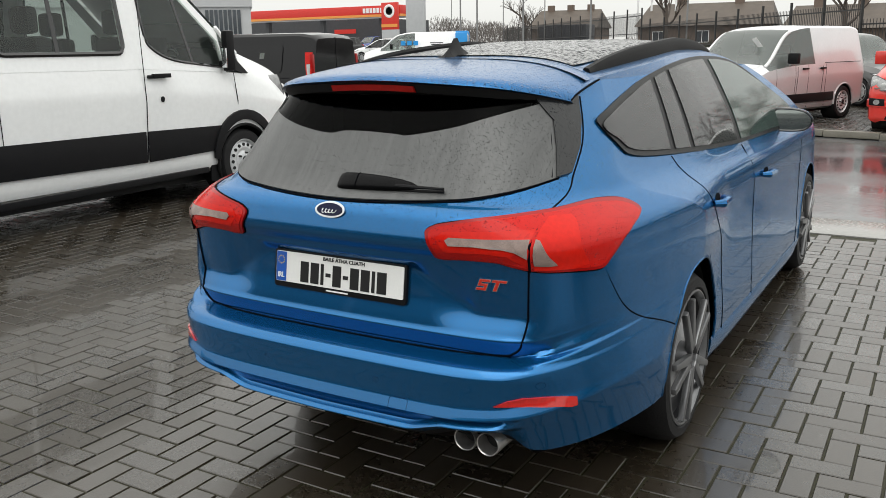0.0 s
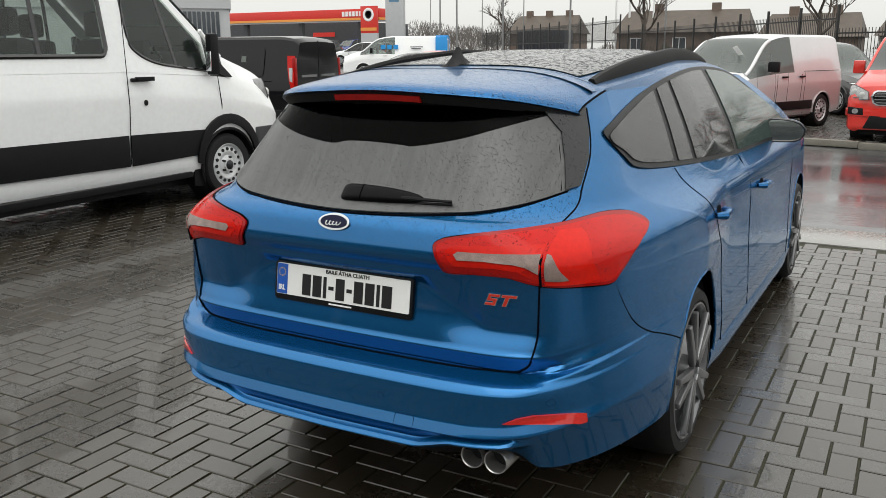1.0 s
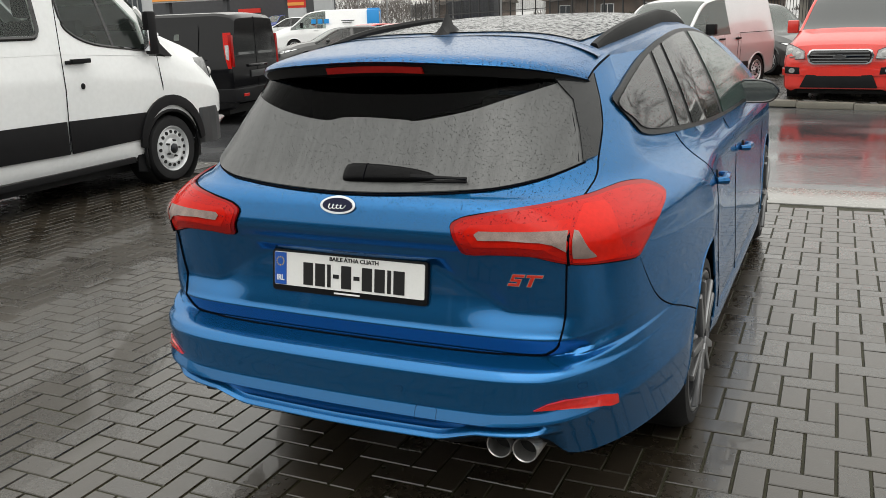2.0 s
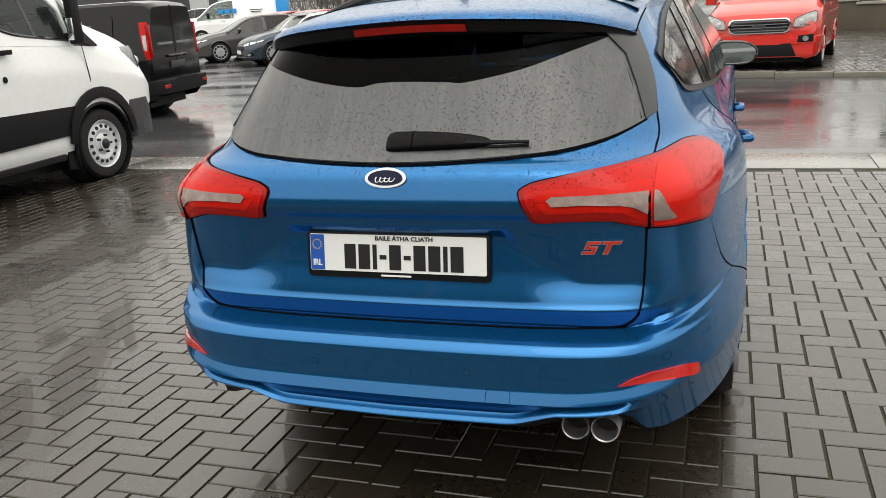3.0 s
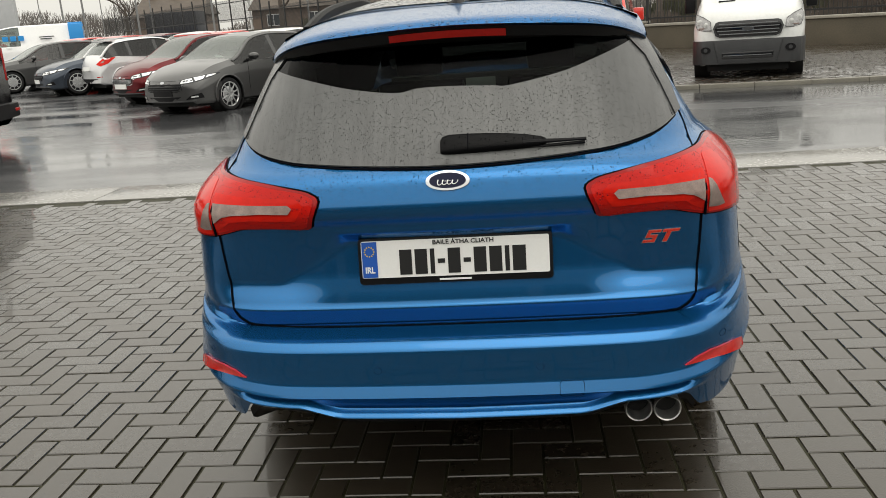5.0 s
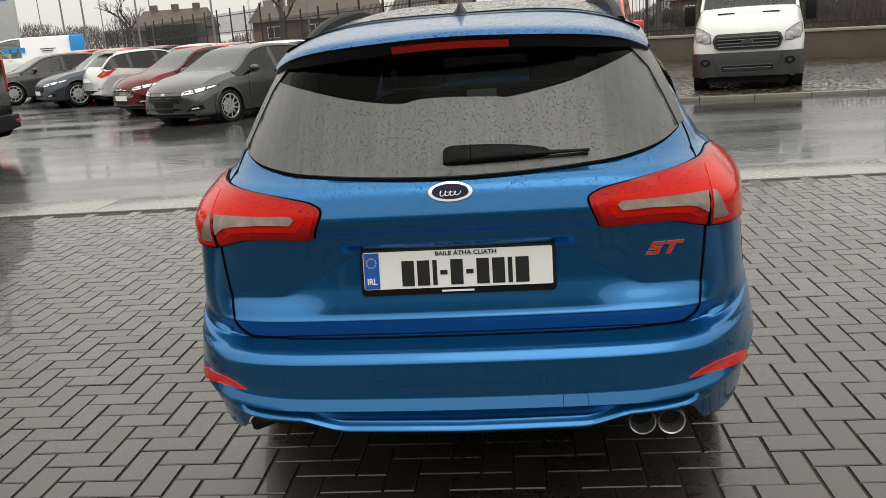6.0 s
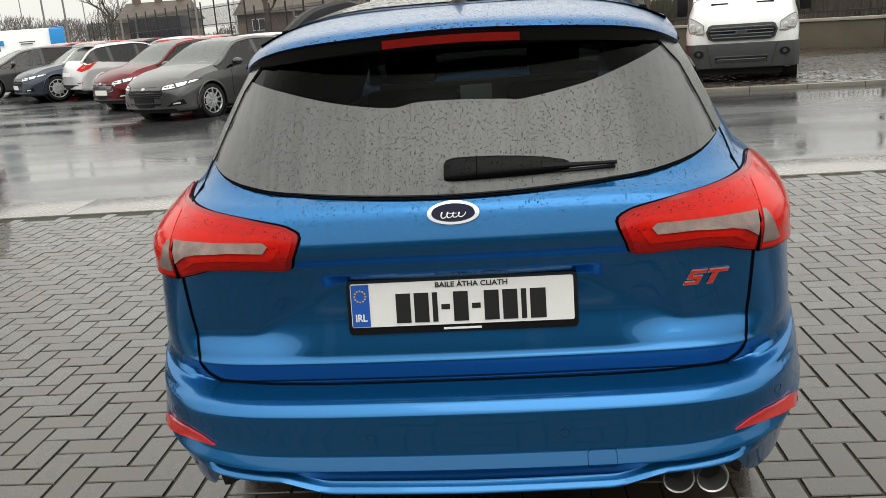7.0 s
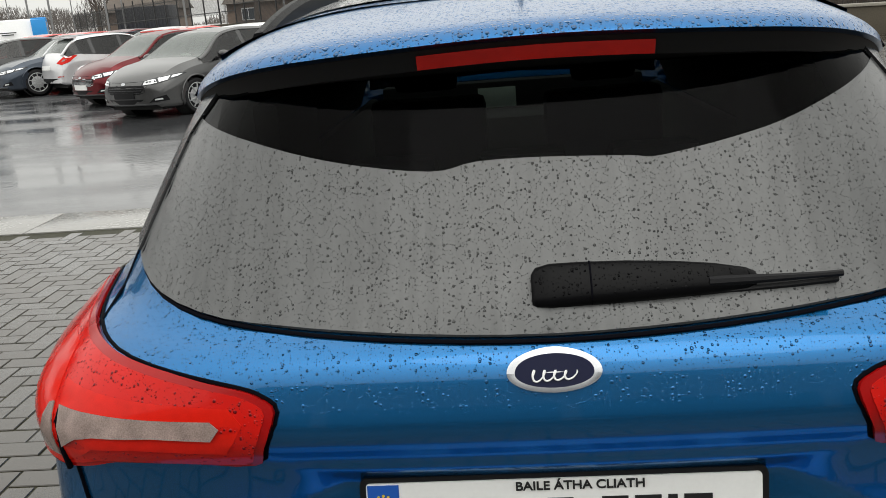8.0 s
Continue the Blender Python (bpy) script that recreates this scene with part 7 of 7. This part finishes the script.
POLE = mat("galvanised_pole", (.22, .22, .22), .5, .4)
WHITE_POLE = mat("white_pole", (.75, .75, .75), .4)
for x, y, h, r in ((-22.9, 72, 14, .10), (-21.7, 72, 14, .10), (-20.6, 72, 14, .10), (-19.6, 72, 14, .10)):
    fp = thing("flagpole", "slim white flagpole by the fence", "flagpole", Matrix.Translation((x, y, min(ground_z(x, y), 1.0))), "flagpoles")
    part("pole", lathe([(0, r), (h, r * .6), (h + .05, .001)], "z", 10), WHITE_POLE, fp)
for x, y, h, arm in ((-24.0, 45, 9, 0), (-26.3, 47, 8, 1.3), (-20.9, 45, 9, 0), (-15.9, 43, 10, 0), (-33.0, 75, 10, 1.5), (-60, 95, 10, 1.6), (-52, 90, 10, 1.6), (-44, 88, 10, 1.6), (-11.5, 46, 9, 0)):
    lp = thing("street_lamp", "tall grey street lamp", "street lamp", Matrix.Translation((x, y, min(ground_z(x, y), 1.5))), "street lamps")
    part("pole", lathe([(0, .06), (h, .035), (h + .03, .001)], "z", 10), POLE, lp)
    if arm:
        bm = bmesh.new()
        tube(bm, [(0, 0, h - .1), (-arm * .5, 0, h + .15), (-arm, 0, h + .2)], .04, 6)
        part("arm", bm, POLE, lp)
        part("lantern", boxed(-arm - .5, -arm, -.12, .12, h + .14, h + .26, .03), POLE, lp)

# ---- bare trees and hedges ----
# paler than the near bark: distance haze is put into this colour
FAR_WOOD = mat("hazed_bare_wood", (.13, .115, .105), .9, var=.3)
BARK = mat("bare_twigs", (.07, .055, .045), .8, var=.3)
HEDGE = mat("winter_hedge", (.05, .05, .028), .8, var=.5, scale=4)


def bare_tree(x, y, z, h, seed, label):
    rg = random.Random(seed)
    t = thing("tree", label, "tree", Matrix.Translation((x, y, z)), "bare trees")
    bm = bmesh.new()
    tube(bm, [(0, 0, 0), (.05 * h * .2, 0, h * .25), (0, .02 * h, h * .45)], [h * .03, h * .022, h * .015], 8)
    part("trunk", bm, BARK, t)
    bm = bmesh.new()

    def grow(p, d, ln, r, depth):
        q = p + d * ln
        tube(bm, [p, (p + q) / 2 + Vector((rg.uniform(-1, 1), rg.uniform(-1, 1), 0)) * ln * .08, q], [r, r * .8, r * .6], 4)
        if depth == 0:
            return
        for _ in range(3 if depth > 1 else 4):
            nd = (d + Vector((rg.uniform(-1, 1), rg.uniform(-1, 1), rg.uniform(-.3, .7))) * .75).normalized()
            grow(q - d * ln * rg.uniform(0, .4), nd, ln * rg.uniform(.55, .8), r * .55, depth - 1)

    for k in range(5):
        a = k * 1.256 + rg.uniform(-.3, .3)
        grow(Vector((0, 0, h * (.25 + .05 * k))), Vector((math.cos(a) * .7, math.sin(a) * .7, .8)).normalized(), h * .2, h * .012, 3)
    part("crown", bm, BARK, t)


bare_tree(-17.5, 62, .5, 8.5, 1, "bare winter tree among the houses")
bare_tree(-5.0, 58, .3, 8, 2, "bare winter tree among the houses")
bare_tree(8.5, 52, .1, 7.5, 3, "bare winter tree among the houses")
bare_tree(8.0, 37, .1, 8.5, 5, "bare winter tree behind the railings")
bare_tree(12.5, 41, .1, 9.5, 6, "bare winter tree behind the railings")
bare_tree(15.5, 28, .1, 8.0, 7, "bare winter tree behind the railings")
bare_tree(20, 29, .1, 8.5, 8, "bare winter tree behind the railings")
bare_tree(-47.0, 100, 1.0, 9, 4, "bare winter tree on the skyline")


def thicket(name, label, x0, x1, y, z, h, depth, n, seed, material):
    """A far band of scrub: many small tilted leaf clumps and twigs with an uneven top."""
    rg = random.Random(seed)
    verts, faces = [], []
    for k in range(n):
        u = rg.random()
        x = x0 + (x1 - x0) * u
        top = h * (.55 + .3 * math.sin(u * 17 + seed) * math.sin(u * 41) + .25 * math.sin(u * 7.3 + 2))
        zc = z + rg.random() ** .7 * max(.4, top)
        s = rg.uniform(.05, .16) * h ** .5 * .42
        yy = y + rg.uniform(0, depth)
        a, b = rg.uniform(0, 6.28), rg.uniform(-.8, .8)
        base = len(verts)
        lean, tall = rg.uniform(-.5, .5), s * rg.uniform(3.0, 7.0)
        for da, rr in ((-1, 0), (1, 0), (.35, 1), (-.35, 1)):
            verts.append((x + da * s * .35 + lean * tall * rr, yy, zc + tall * (rr - .5)))
        faces.append((base, base + 1, base + 2, base + 3))
    me = bpy.data.meshes.new(name)
    me.from_pydata(verts, [], faces)
    me.materials.append(material)
    return tagged(new(name, me), label, "hedge", kind="stuff")


thicket("far_trees", "brown band of bare winter trees on the skyline", -150, -60, 150, 1, 7.0, 12, 26000, 3, FAR_WOOD)
thicket("far_trees", "brown band of bare winter trees on the skyline", -62, 60, 130, 0, 5.0, 10, 26000, 6, FAR_WOOD)
thicket("hedge", "dull green hedge behind the fence", -14, 24, 54, .2, 2.2, 2.0, 24000, 5, HEDGE)
thicket("hedge", "dull brown shrubs behind the railings", 0, 24, 33, .0, 2.0, 3.0, 16000, 8, BARK)

# unseen scrub and a van copy, added to give the car's other flank reflections
side_scrub = thicket("hedge", "brown bare scrub added out of view for side reflections", -18, 12, 0, 0, 2.2, 3.0, 9000, 11, BARK)
side_scrub.matrix_basis = pose(19, 0, 0, 0, 0, 90)
tagged(copy_thing(wv, pose(8.6, 4.2, 0, 0, 0, 170)), "white panel van copy added out of view for reflections")

# ---- unseen wall added behind the camera for light and reflections ----
front = thing("wall_south", "plain grey closing wall with glazing, added out of view", "wall", Matrix.Translation((0, -13, 0)), kind="structure")
part("wall_body", boxed(-40, 40, -.4, 0, 0, 5.2), mat("showroom_wall", (.30, .30, .30), .5, var=.1), front)
for k in range(14):
    part("glazing", boxed(-34 + 5 * k, -29.4 + 5 * k, .0, .03, .2, 3.4), GLAZING, front)


# ---- herringbone blocks ----
PITCH, GX, GY, LAID = .106, .0098, -.0260, radians(.5)


def paver_mesh(w, d):
    bm = bmesh.new()
    c = .004
    rows = [[(0.0015, 0.0015), (w - .0015, 0.0015), (w - .0015, d - .0015), (0.0015, d - .0015)], [(c, c), (w - c, c), (w - c, d - c), (c, d - c)]]
    lo = [bm.verts.new((x, y, -.03)) for x, y in rows[0]]
    md = [bm.verts.new((x, y, -.0035)) for x, y in rows[0]]
    hi = [bm.verts.new((x, y, 0)) for x, y in rows[1]]
    for a, b in ((lo, md), (md, hi)):
        for k in range(4):
            bm.faces.new((a[k], a[(k + 1) % 4], b[(k + 1) % 4], b[k]))
    bm.faces.new(hi)
    return bm


def plain_mesh(name, bm, material):
    me = bpy.data.meshes.new(name)
    bmesh.ops.recalc_face_normals(bm, faces=bm.faces)
    bm.to_mesh(me)
    bm.free()
    me.materials.append(material)
    return me


flat = plain_mesh("block_paver", paver_mesh(2 * PITCH - .0055, PITCH - .0055), PAVER)
tall = plain_mesh("block_paver", paver_mesh(PITCH - .0055, 2 * PITCH - .0055), PAVER)
rng = random.Random(5)
verts, faces = [], []
single = 0
for j in range(-60, 52):
    for i in range(-130, 84):
        k = (i + j + 3) % 4
        if k not in (0, 2):
            continue
        me = flat if k == 0 else tall
        u, v, z = GX + i * PITCH + .003, GY + j * PITCH + .003, rng.uniform(-.0012, .0012)
        x, y = u * math.cos(LAID) - v * math.sin(LAID), u * math.sin(LAID) + v * math.cos(LAID)
        if y + 2 * PITCH > 5.22 or y < -6.3 or x < -13.6 or x > 8.6:
            continue
        a, b = rng.gauss(0, .004), rng.gauss(0, .004)
        if single < 300 and ((1.0 < x < 2.1 and -.6 < y < 1.9) or (-1.75 < x < -.95 and -.5 < y < 1.0)):
            ob = new("block_paver", me)
            ob.matrix_basis = Matrix.Translation((x, y, z)) @ Euler((a, b, LAID)).to_matrix().to_4x4()
            ob.parent = pavement
            single += 1
            continue
        n = len(verts)
        for q in me.vertices:
            verts.append((x + q.co.x * math.cos(LAID) - q.co.y * math.sin(LAID), y + q.co.x * math.sin(LAID) + q.co.y * math.cos(LAID), z + q.co.z + a * q.co.y - b * q.co.x))
        for p in me.polygons:
            faces.append([n + q for q in p.vertices])
me = bpy.data.meshes.new("block_pavers")
me.from_pydata(verts, [], faces)
me.materials.append(PAVER)
ob = new("block_pavers", me)
ob.parent = pavement
tagged(ob, "wet brown-grey concrete paving blocks", kind="stuff")

# blocks of the raised bays, laid on their own slope
verts, faces = [], []
for j in range(0, 64):
    for i in range(0, 118):
        k = (i + j) % 4
        if k not in (0, 2):
            continue
        x, y = -1.1 + i * PITCH, 13.1 + j * PITCH
        if y < kerb_y(x) + .2:
            continue
        w, d = (2 * PITCH - .008, PITCH - .008) if k == 0 else (PITCH - .008, 2 * PITCH - .008)
        z = bay_z(x, y) + .012 + rng.uniform(-.003, .003)
        a, b = rng.gauss(0, .008), rng.gauss(0, .008)
        n = len(verts)
        for dx, dy in ((0, 0), (w, 0), (w, d), (0, d)):
            verts.append((x + dx, y + dy, z - .014))
        for dx, dy in ((.006, .006), (w - .006, .006), (w - .006, d - .006), (.006, d - .006)):
            verts.append((x + dx, y + dy, z + a * dx + b * dy))
        faces.append([n + 4, n + 5, n + 6, n + 7])
        for q in range(4):
            faces.append([n + q, n + (q + 1) % 4, n + 4 + (q + 1) % 4, n + 4 + q])
me = bpy.data.meshes.new("bay_blocks")
me.from_pydata(verts, [], faces)
me.materials.append(PAVER)
ob = new("bay_blocks", me)
ob.parent = bays
tagged(ob, "wet grey paving blocks of the bays", kind="stuff")
